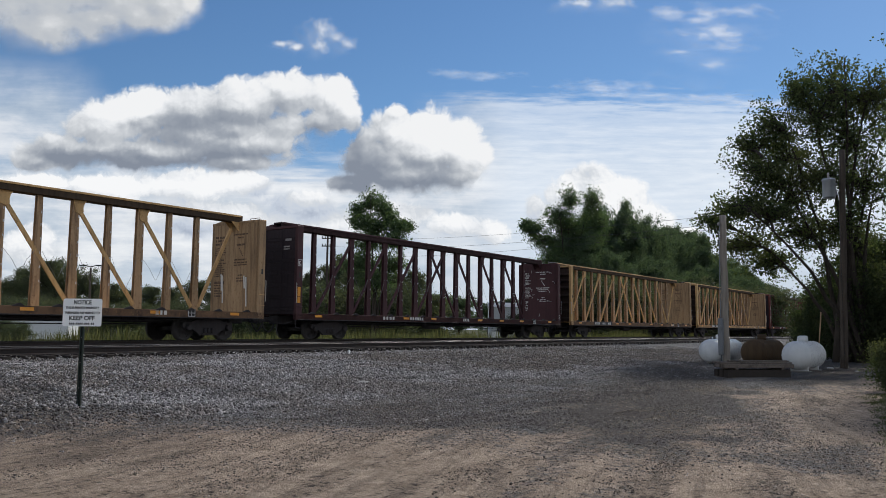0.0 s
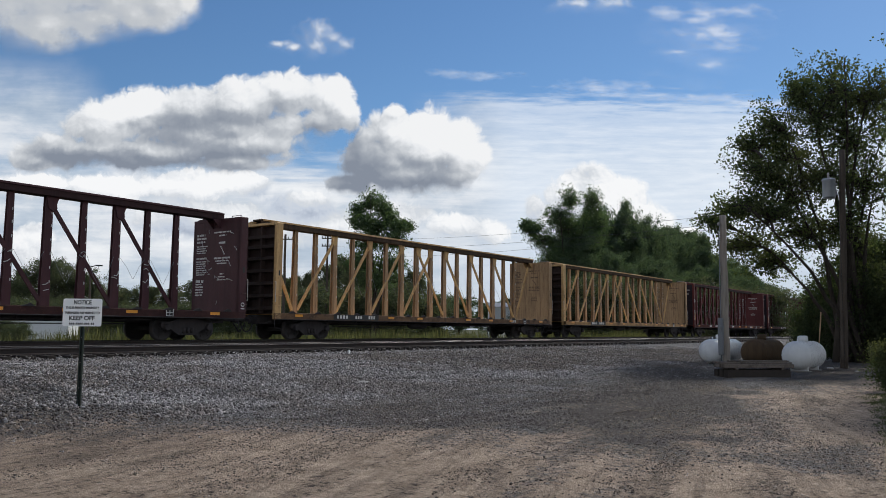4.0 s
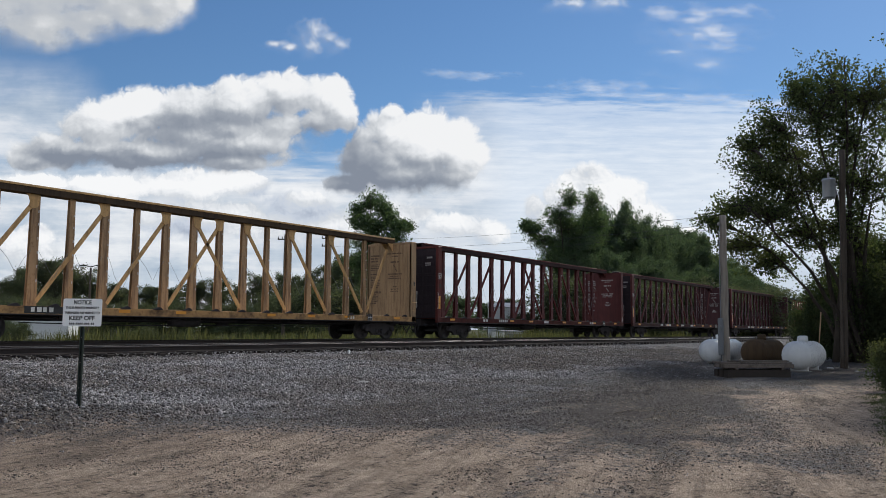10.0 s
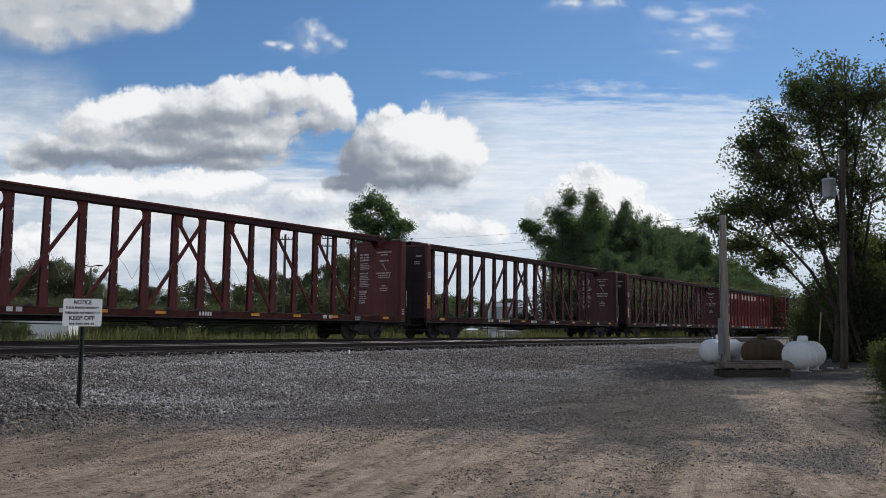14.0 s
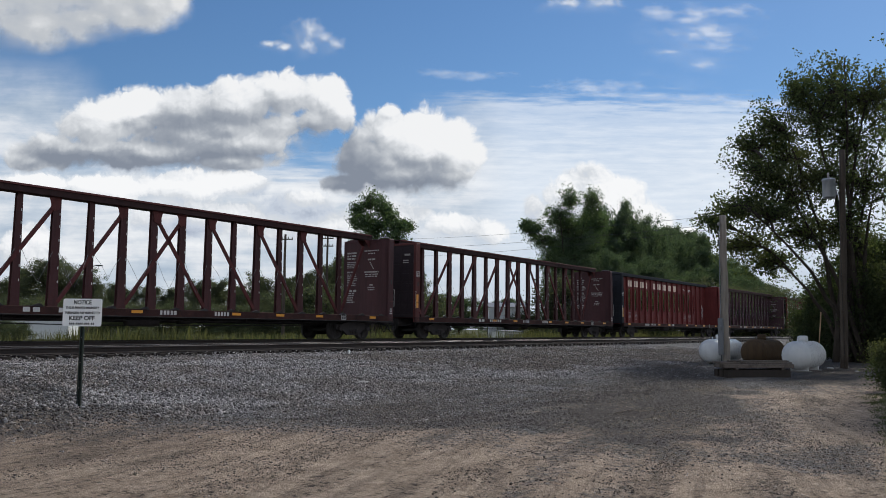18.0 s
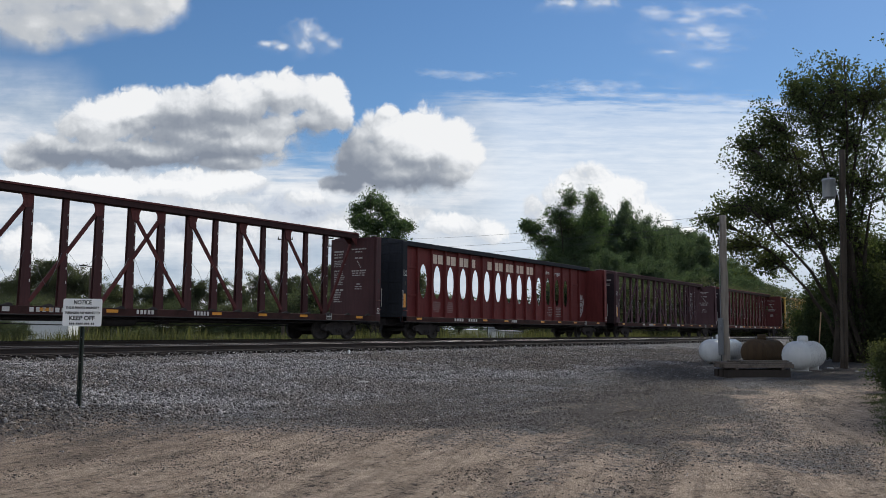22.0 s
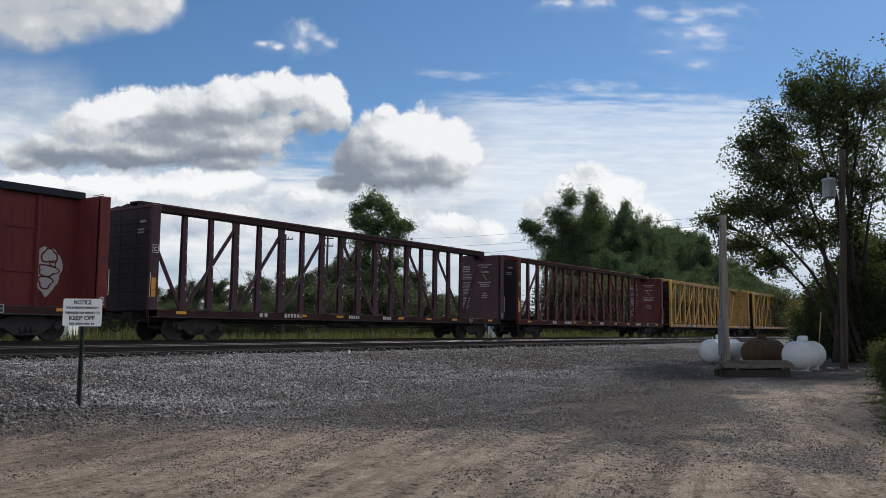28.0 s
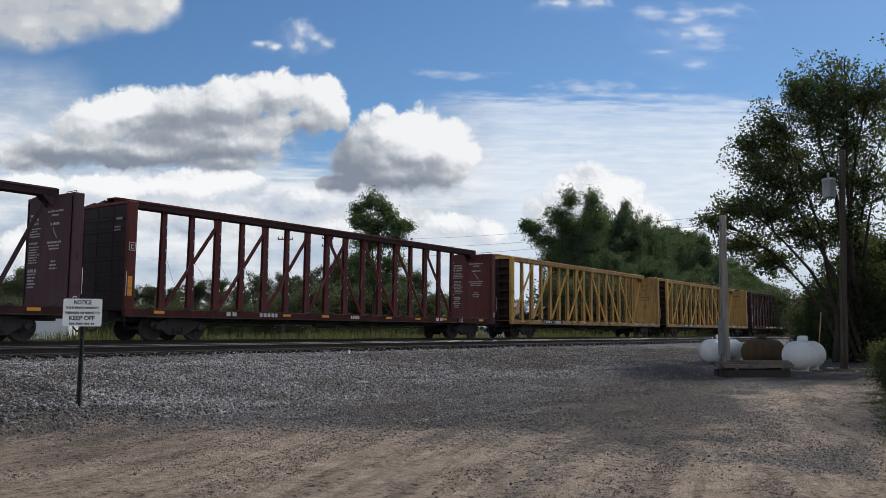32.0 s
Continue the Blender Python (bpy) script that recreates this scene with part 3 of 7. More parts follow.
# patches of darker ground, dark gravel plus painted tree shade: outline, strength
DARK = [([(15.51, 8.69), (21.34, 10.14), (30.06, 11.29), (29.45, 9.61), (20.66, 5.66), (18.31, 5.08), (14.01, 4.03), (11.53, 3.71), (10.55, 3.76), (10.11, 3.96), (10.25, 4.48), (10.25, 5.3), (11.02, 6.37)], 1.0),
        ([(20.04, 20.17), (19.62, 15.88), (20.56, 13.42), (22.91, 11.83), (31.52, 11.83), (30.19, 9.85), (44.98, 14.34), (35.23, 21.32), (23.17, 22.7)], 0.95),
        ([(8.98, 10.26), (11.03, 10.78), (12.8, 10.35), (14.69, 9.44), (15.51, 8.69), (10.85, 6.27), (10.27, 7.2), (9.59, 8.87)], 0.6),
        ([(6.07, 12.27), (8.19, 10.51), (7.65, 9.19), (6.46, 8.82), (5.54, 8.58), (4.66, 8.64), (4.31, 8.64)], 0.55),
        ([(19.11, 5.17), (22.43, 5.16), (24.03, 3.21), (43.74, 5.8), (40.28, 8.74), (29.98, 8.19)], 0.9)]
HEAP = [(10.28, 3.31), (11.21, 2.95), (11.94, 2.48), (12.66, 1.72), (10.06, 1.38), (9.69, 1.97), (10.0, 2.63)]
TRAILS = [((9.3, 4.73), (7.24, 4.09), 0.3), ((8.92, 5.23), (9.26, 4.79), 0.2), ((7.89, 4.08), (6.52, 4.06), 0.22), ((7.95, 3.48), (7.0, 3.28), 0.25), ((10.77, 4.07), (10.01, 3.02), 0.25)]


def inside(poly, x, y):
    """Distance to the edge of a patch, positive within it."""
    best, odd = 1e9, False
    for (ax, ay), (bx, by) in zip(poly, poly[1:] + poly[:1]):
        dx, dy = bx - ax, by - ay
        t = min(max(((x - ax) * dx + (y - ay) * dy) / (dx * dx + dy * dy), 0), 1)
        best = min(best, math.hypot(x - ax - t * dx, y - ay - t * dy))
        if (ay > y) != (by > y) and x < ax + (y - ay) / (by - ay) * (bx - ax):
            odd = not odd
    return best if odd else -best


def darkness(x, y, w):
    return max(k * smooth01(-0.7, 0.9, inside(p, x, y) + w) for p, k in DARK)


def gravel_at(x, y):
    """Share of gravel on the dirt, and how dark it is there."""
    # a browned stretch of the bank behind the sign
    brown = max(math.exp(-((x - 9.68) / 1.7) ** 2 - ((y - 16.03) / 1.5) ** 2), math.exp(-((x - 6.93) / 0.9) ** 2 - ((y - 13.49) / 0.6) ** 2))
    if y > 15 or abs(x) > 60 or y < -3:
        return (1.0 if y > 0 else 0.0), (max(0.8 * brown, darkness(x, y, 0.0)) if 0 < y < 19.3 and abs(x) < 60 else 0.0)
    w = 0.55 * noise.fractal(Vector((x * 0.9, y * 0.9, 5.5)), 0.8, 2.0, 4)
    g = max(smooth01(-0.6, 0.6, inside(BANK, x, y) + w), 0.6 * smooth01(-3.2, 0.0, inside(BANK, x, y) + 1.5 * w))
    if y < 10:
        g *= 1 - 0.22 * smooth01(9, 6, y) - 0.3 * smooth01(10, 8, y) * smooth01(0.0, 0.4, noise.fractal(Vector((x * 0.3, y * 0.75, 8.2)), 0.8, 2.0, 3))
    g = max(g, 0.58 * smooth01(-0.5, 0.5, inside(HEAP, x, y) + w * 0.7))
    for (ax, ay), (bx, by), r in TRAILS:
        dx, dy = bx - ax, by - ay
        t = min(max(((x - ax) * dx + (y - ay) * dy) / (dx * dx + dy * dy), 0), 1)
        g = max(g, 0.46 * smooth01(1.8, 0.2, (math.hypot(x - ax - t * dx, y - ay - t * dy) + w * 0.4) / r))
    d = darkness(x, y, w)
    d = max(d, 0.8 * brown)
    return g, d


def spaced(fine0, fine1, step, far):
    out = list(np.arange(fine0, fine1 + step / 2, step))
    s, a, b = step, fine0, fine1
    while a > -far or b < far:
        s = s * 1.35
        a, b = a - s, b + s
        if a > -far:
            out.insert(0, a)
        if b < far:
            out.append(b)
    return [-far] + out + [far]


def ground_material():
    """Brown dirt yard, grey gravel towards the tracks, grass further off."""
    m, nt, b = nodes_of("yard_ground")
    co = coords(nt, False)
    sep = nt.nodes.new("ShaderNodeSeparateXYZ")
    link(nt, co, sep.inputs[0])
    x, y = sep.outputs[0], sep.outputs[1]
    wob = noise_node(nt, co, 0.35, 5, 0.6)
    fine = noise_node(nt, co, 24, 8, 0.75)
    mid = noise_node(nt, co, 3.2, 8, 0.7)
    big = noise_node(nt, co, 0.55, 5, 0.6)
    turn = nt.nodes.new("ShaderNodeMapping")
    turn.inputs["Rotation"].default_value = (0, 0, radians(-19))
    link(nt, co, turn.inputs[0])
    drag = noise_node(nt, turn.outputs[0], 1.0, 7, 0.62, (0.30, 1.5, 1))
    streak = noise_node(nt, turn.outputs[0], 3.0, 6, 0.68, (0.18, 2.0, 1))
    grit = noise_node(nt, co, 60, 6, 0.75)
    clods = noise_node(nt, co, 9, 8, 0.75)
    crumb = noise_node(nt, co, 26, 6, 0.75)
    dirt = ramp_node(nt, mid, [(0.32, (0.34, 0.258, 0.192)), (0.5, (0.50, 0.385, 0.29)), (0.70, (0.66, 0.52, 0.40))])
    dirt = mix_node(nt, ramp_node(nt, streak, [(0.40, 0.5), (0.50, 0.0)]), dirt, (0.20, 0.155, 0.12))
    dirt = mix_node(nt, ramp_node(nt, drag, [(0.52, 0.0), (0.63, 0.7)]), dirt, mix_node(nt, mid, (0.13, 0.105, 0.086), (0.27, 0.212, 0.166)))
    loose = ramp_node(nt, drag, [(0.40, 0.25), (0.58, 1.0)])
    dirt = mix_node(nt, math_node(nt, "MULTIPLY", ramp_node(nt, clods, [(0.54, 0.0), (0.59, 0.95)]), loose), dirt, (0.042, 0.035, 0.030))
    dirt = mix_node(nt, math_node(nt, "MULTIPLY", ramp_node(nt, crumb, [(0.555, 0.0), (0.60, 0.9)]), loose), dirt, (0.045, 0.038, 0.034))
    dirt = mix_node(nt, ramp_node(nt, crumb, [(0.34, 0.55), (0.42, 0.0)]), dirt, (0.50, 0.40, 0.31))
    dirt = mix_node(nt, ramp_node(nt, grit, [(0.55, 0.0), (0.64, 0.65)]), dirt, (0.07, 0.058, 0.05))
    speck = noise_node(nt, co, 16, 8, 0.85)
    dirt = mix_node(nt, ramp_node(nt, speck, [(0.36, 0.55), (0.46, 0.0)]), dirt, (0.12, 0.095, 0.075))
    dirt = mix_node(nt, ramp_node(nt, speck, [(0.56, 0.0), (0.66, 0.4)]), dirt, (0.66, 0.54, 0.43))
    gravel = ramp_node(nt, fine, [(0.38, (0.02, 0.019, 0.019)), (0.5, (0.15, 0.144, 0.143)), (0.62, (0.40, 0.39, 0.385))])
    grey = mix_node(nt, big, gravel, mix_node(nt, 0.45, gravel, (0.06, 0.056, 0.058)))
    edge = math_node(nt, "ADD", math_node(nt, "MULTIPLY", wob, 5.0), -2.5)
    line = math_node(nt, "ADD", y, edge)
    lay = nt.nodes.new("ShaderNodeAttribute")
    lay.attribute_name = "gravel"
    lsep = nt.nodes.new("ShaderNodeSeparateXYZ")
    link(nt, lay.outputs["Vector"], lsep.inputs[0])
    t1 = math_node(nt, "ADD", lsep.outputs[0], math_node(nt, "MULTIPLY", math_node(nt, "ADD", clods, -0.5), 1.6))
    t1 = ramp_node(nt, t1, [(0.30, 0.0), (0.62, 1.0)])
    grey = mix_node(nt, ramp_node(nt, noise_node(nt, co, 0.28, 4, 0.6), [(0.48, 0.0), (0.62, 0.6)]), grey, mix_node(nt, 0.6, gravel, (0.13, 0.10, 0.08)))
    # dark patches: soil and gravel tone with the trees' shade painted in
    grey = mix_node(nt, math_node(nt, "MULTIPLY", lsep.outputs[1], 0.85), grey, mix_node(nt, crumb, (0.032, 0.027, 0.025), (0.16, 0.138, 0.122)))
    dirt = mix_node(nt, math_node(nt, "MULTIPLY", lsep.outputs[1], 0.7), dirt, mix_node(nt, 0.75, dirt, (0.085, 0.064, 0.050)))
    col = mix_node(nt, t1, dirt, grey)
    grass = ramp_node(nt, mid, [(0.3, (0.035, 0.042, 0.02)), (0.7, (0.10, 0.10, 0.05))])
    back = ramp_node(nt, math_node(nt, "MULTIPLY", math_node(nt, "ADD", line, -29.0), 0.4), [(0.0, 0.0), (1.0, 1.0)])
    side = ramp_node(nt, math_node(nt, "MULTIPLY", math_node(nt, "SUBTRACT", math_node(nt, "ADD", 1.3, math_node(nt, "MULTIPLY", x, 0.075)), math_node(nt, "ADD", math_node(nt, "MULTIPLY", line, 0.3), math_node(nt, "MULTIPLY", y, 0.7))), 0.4), [(0.0, 0.0), (0.6, 1.0)])
    side = math_node(nt, "MULTIPLY", side, ramp_node(nt, math_node(nt, "MULTIPLY", math_node(nt, "ADD", x, -12.5), 0.3), [(0.0, 0.0), (1.0, 1.0)]))
    behind = ramp_node(nt, math_node(nt, "MULTIPLY", math_node(nt, "SUBTRACT", -6.0, line), 0.3), [(0.0, 0.0), (1.0, 1.0)])
    col = mix_node(nt, math_node(nt, "MAXIMUM", math_node(nt, "MAXIMUM", back, side), behind), col, grass)
    link(nt, col, b.inputs["Base Color"])
    b.inputs["Roughness"].default_value = 0.95
    b.inputs["Specular IOR Level"].default_value = 0.15
    bump_into(nt, b, math_node(nt, "ADD", math_node(nt, "ADD", fine, clods), math_node(nt, "ADD", math_node(nt, "MULTIPLY", mid, 2.0), crumb)), 1.0, 0.05)
    return m


def build_ground():
    xs, ys = spaced(-2, 42, 0.22, 4200), spaced(0, 32, 0.2, 4200)
    verts = [(x, y, ground_z(x, y)) for x in xs for y in ys]
    n = len(ys)
    faces = [(i * n + j, (i + 1) * n + j, (i + 1) * n + j + 1, i * n + j + 1) for i in range(len(xs) - 1) for j in range(n - 1)]
    me = fast_mesh("ground", verts, faces)
    me.polygons.foreach_set("use_smooth", [True] * len(faces))
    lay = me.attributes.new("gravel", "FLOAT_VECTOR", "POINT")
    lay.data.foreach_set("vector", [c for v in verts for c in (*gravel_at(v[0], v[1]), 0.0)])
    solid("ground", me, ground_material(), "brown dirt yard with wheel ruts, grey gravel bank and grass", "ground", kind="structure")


build_ground()


def rail_geo(x0, x1, y, height):
    """One rail with head, web and foot, its top at height(x)."""
    prof = [(-0.07, -0.175), (0.07, -0.175), (0.07, -0.16), (0.012, -0.135), (0.012, -0.055), (0.036, -0.042), (0.036, -0.008), (0.026, 0),
            (-0.026, 0), (-0.036, -0.008), (-0.036, -0.042), (-0.012, -0.055), (-0.012, -0.135), (-0.07, -0.16)]
    xs = [x0] + list(np.arange(-20, 40, 6.0)) + [x1]
    return Geo().rings([[(x, y + a, height(x) + c) for a, c in prof] for x in xs], True, False)


def build_track(name, label, yc, height, ties):
    track = thing(name, label, "railway track", kind="structure")
    for s in (-0.755, 0.755):
        r = part("rail", rail_geo(-300, 760, yc + s, height), RAILSIDE, track, "steel rail with a bright worn top")
        g = Geo()
        xs = [-300] + list(np.arange(-20, 40, 6.0)) + [760]
        g.rings([[(x, yc + s - 0.038, height(x) - 0.010), (x, yc + s + 0.038, height(x) - 0.010), (x, yc + s + 0.02, height(x) + 0.004), (x, yc + s - 0.02, height(x) + 0.004)] for x in xs], True, False)
        part("running_surface", g, RAILTOP, r, "shiny running surface")
    me = Geo().box(-0.115, 0.115, -1.3, 1.3, -0.18, 0, 0.012).mesh("tie")
    me.materials.append(TIEWOOD)
    plate = Geo().box(-0.09, 0.09, -0.17, 0.17, 0, 0.012).mesh("tie_plate")
    plate.materials.append(DIRTY)
    rng = random.Random(5)
    for i in range(ties):
        x = -6 + i * 0.53 + rng.uniform(-0.03, 0.03)
        t = part("tie", me, None, track)
        t.matrix_basis = pose(x, yc + rng.uniform(-0.05, 0.05), height(x) - 0.186 + rng.uniform(-0.008, 0.004), 0, 0, rng.uniform(-1, 1))


build_track("near_track", "empty siding track with two rails on dark timber ties", SIDING_Y, siding_z, 150)
build_track("main_track", "railway track under the passing train", TRAIN_Y, lambda x: 0.0, 150)

# ---------------------------------------------------------------- the train

CAR_L, CAR_W, PITCH, FIRST = 22.85, 2.84, 24.492, 23.468
NUDGE = (0.0, 0.045, -0.13, -0.235, -0.09, -0.03, 0.03, 0.0, -0.075, -0.135, -0.05, 0.0, 0.0)     # small differences of the coupled gaps
POST_X = [2.36 + 1.2175 * k for k in range(16)]
WHEEL_R = 0.44
HALF = CAR_W / 2
# car space: x from the leading bulkhead's outer face, y = 0 the middle, the camera's side at -HALF, z = 0 the rail tops


def truck(car, x, wheels):
    """A two-axle truck: bolster, side frames with springs, wheelsets."""
    t = part("truck", Geo().box(x - 0.2, x + 0.2, -0.95, 0.95, 0.42, 0.70, 0.03).box(x - 0.5, x + 0.5, -0.35, 0.35, 0.55, 0.74, 0.03), DIRTY, car, "grimy black cast-steel truck")
    for s in (-1, 1):
        y = s * 1.0
        g = Geo()
        prof = [(-1.12, 0.50), (-1.08, 0.64), (-0.75, 0.66), (-0.42, 0.78), (0.42, 0.78), (0.75, 0.66), (1.08, 0.64), (1.12, 0.50), (0.98, 0.40), (0.66, 0.40), (0.36, 0.20), (-0.36, 0.20), (-0.66, 0.40), (-0.98, 0.40)]
        g.rings([[(x + a, y + e, c) for a, c in prof] for e in (-0.07, 0.07)], True, False)
        g.box(x - 0.30, x + 0.30, y - 0.10, y + 0.10, 0.20, 0.27, 0.01)
        f = part("side_frame", g, DIRTY, t)
        for dx in (-0.17, 0.0, 0.17):
            part("spring", Geo().tube([(x + dx, y + s * 0.10, 0.27), (x + dx, y + s * 0.10, 0.46)], 0.055, 8), DIRTY, f)
        for dx in (-0.89, 0.89):
            part("bearing_cap", Geo().tube([(x + dx, y + s * 0.05, 0.47), (x + dx, y + s * 0.20, 0.47)], [0.12, 0.10], 12), DIRTY, f)
    for dx in (-0.89, 0.89):
        w = part("wheelset", wheel_mesh(), None, t, "pair of steel wheels on an axle")
        w.matrix_basis = pose(x + dx, 0, WHEEL_R)
        wheels.append(w)
    return t


WHEEL_MESH = []


def wheel_mesh():
    if not WHEEL_MESH:
        g = Geo()
        for s in (-1, 1):
            rows = [(0.10, 0.70), (0.13, 0.71), (0.15, 0.735), (0.36, 0.755), (0.375, 0.715), (0.455, 0.70), (0.465, 0.72), (0.445, 0.745), (0.437, 0.83), (0.375, 0.835), (0.36, 0.79), (0.16, 0.80), (0.13, 0.87), (0.05, 0.87)]
            g.turned([(r, s * h) for r, h in rows], 28, "y")
        g.tube([(0, -0.95, 0), (0, 0.95, 0)], 0.08, 12)
        # lightening ribs on the plate, which show the turning
        for k in range(6):
            a = k * math.pi / 3
            g.bar((0.16 * math.cos(a), -0.806, 0.16 * math.sin(a)), (0.35 * math.cos(a), -0.80, 0.35 * math.sin(a)), 0.02, 0.03)
        WHEEL_MESH.append(g.mesh("wheelset"))
        WHEEL_MESH[0].materials.append(WHEEL)
    return WHEEL_MESH[0]


def bulkhead(car, x0, x1, paint, endpaint, outer, depth=0.012):
    """One end wall: sheet, corner posts, ribs on its outer face. outer: -1 or 1, the way the outer face looks."""
    xo, xi = (x0, x1) if outer < 0 else (x1, x0)
    top, bot = 4.66, 0.82
    w = part("bulkhead", Geo().box(min(xi, xi + outer * 0.10), max(xi, xi + outer * 0.10), -HALF + 0.06, HALF - 0.06, bot + 0.2, top - 0.05, 0.01), paint, car, "steel end bulkhead")
    for s in (-1, 1):
        y0, y1 = sorted((s * HALF, s * (HALF - 0.16)))
        part("corner_post", Geo().box(x0, x1, y0, y1, bot, top, 0.02), paint, w)
    part("top_cap", Geo().box(x0 - 0.01, x1 + 0.01, -HALF + 0.02, HALF - 0.02, top - 0.09, top + 0.015, 0.012), paint, w)
    a, b = sorted((xo - outer * 0.012, xo - outer * (0.012 + (0.22 if depth < 0.02 else depth))))
    for z in (1.25, 1.75, 2.25, 2.75, 3.25, 3.72, 4.12):
        part("rib", Geo().box(a + 0.004, b, -HALF + 0.17, HALF - 0.17, z - 0.07, z + 0.07, 0.02), endpaint, w)
    for y in (-0.47, 0.47):
        part("upright", Geo().box(a, b, y - 0.05, y + 0.05, bot + 0.25, top - 0.1, 0.01), endpaint, w)
    xs = xi + outer * 0.103 if depth < 0.02 else xo - outer * (0.016 + depth)
    sheet = Geo().box(min(xs, xs + outer * 0.012), max(xs, xs + outer * 0.012), -HALF + 0.165, HALF - 0.165, bot + 0.22, top - 0.1)
    part("end_sheet", sheet, endpaint, w)
    if depth > 0.02 and outer < 0 and endpaint == ENDDARK:
        # two faded marks on the flat end
        for y0, z, hh in ((-1.05, 4.10, 0.045), (-0.95, 3.82, 0.03), (-0.95, 3.72, 0.025)):
            part("end_mark", Geo().box(xo - 0.004, xo + 0.02, y0, y0 + 0.34, z - hh, z + hh), FADED, w, "faded stencilled mark")
    # small raised steps along the top edge
    for y, h in ((0.15, 0.13), (0.75, 0.09)):
        part("top_step", Geo().rings([[(xx, y, top + 0.015), (xx, y + 0.5, top + 0.015), (xx, y + 0.5, top + 0.02 + h * 0.3), (xx, y, top + 0.015 + h)] for xx in (x0 + 0.05, x1 - 0.05)], True, False), paint, w)
    return w


# paragraphs of the loading notices on a bulkhead: left edge or middle y, upper z, lines, line pitch, width, letter height
NOTICE_LEFT = [(1.18, 4.12, 3, 0.135, 0.62, 0.085), (1.18, 3.66, 4, 0.085, 0.72, 0.045), (1.18, 3.20, 1, 0.10, 0.62, 0.075), (1.18, 3.06, 7, 0.085, 0.66, 0.045), (1.18, 2.32, 1, 0.13, 0.64, 0.11), (1.18, 2.18, 5, 0.105, 0.5, 0.06)]
NOTICE_RIGHT = [(-0.35, 4.18, 1, 0.12, 1.0, 0.06), (-0.35, 4.05, 1, 0.1, 0.5, 0.06), (-0.35, 3.78, 1, 0.1, 0.55, 0.085), (-0.35, 3.18, 1, 0.1, 0.95, 0.07), (-0.35, 3.06, 2, 0.10, 0.8, 0.05), (-0.35, 2.56, 1, 0.1, 0.25, 0.06), (-0.35, 2.44, 2, 0.11, 0.5, 0.05)]


def stencil_block(w, rng, x, paragraphs, mat, middle):
    """Lines of short bars for writing too small to read, on a wall that faces along x."""
    g = Geo()
    for y0, z, lines, pitch, width, tall in paragraphs:
        for r in range(lines):
            wd = width * rng.uniform(0.72, 1.0)
            y = y0 + wd / 2 if middle else y0
            end = y - wd
            while y > end:
                n = min(rng.choice((2, 4, 5, 7)) * tall * 0.62, y - end)
                e = y
                # letters stand apart by thin gaps
                while e > y - n + 0.01:
                    k = tall * rng.uniform(0.38, 0.55)
                    g.box(x - 0.002, x + 0.002, e - k, e, z - tall * rng.uniform(0.85, 1.0), z)
                    e -= k + tall * 0.16
                y -= n + tall * 0.5
            z -= pitch
    return tagged(part("stencilling", g, mat, w, "rows of small stencilled writing"), kind="stuff")


def side_marks(sill, rng, y, spans, mat, z0=0.90, z1=1.04):
    """Bars for the stencilled marks on a side sill: spans of (x, width, number of characters)."""
    if mat == PALEMARK:
        part("mark_plate", Geo().box(spans[0][0] - 0.2, spans[-2][0] + spans[-2][1] + 0.2, y - 0.0025, y, 0.85, 1.07), BLACKMARK, sill, "black-painted panel behind the marks")
    for x, wdt, n in spans:
        g = Geo()
        step = wdt / n
        for i in range(n):
            g.box(x + i * step, x + i * step + step * (0.55 + 0.2 * rng.random()), y - 0.004, y, z0, z1)
        tagged(part("reporting_mark", g, mat, sill, "white stencilled marks"), kind="stuff")


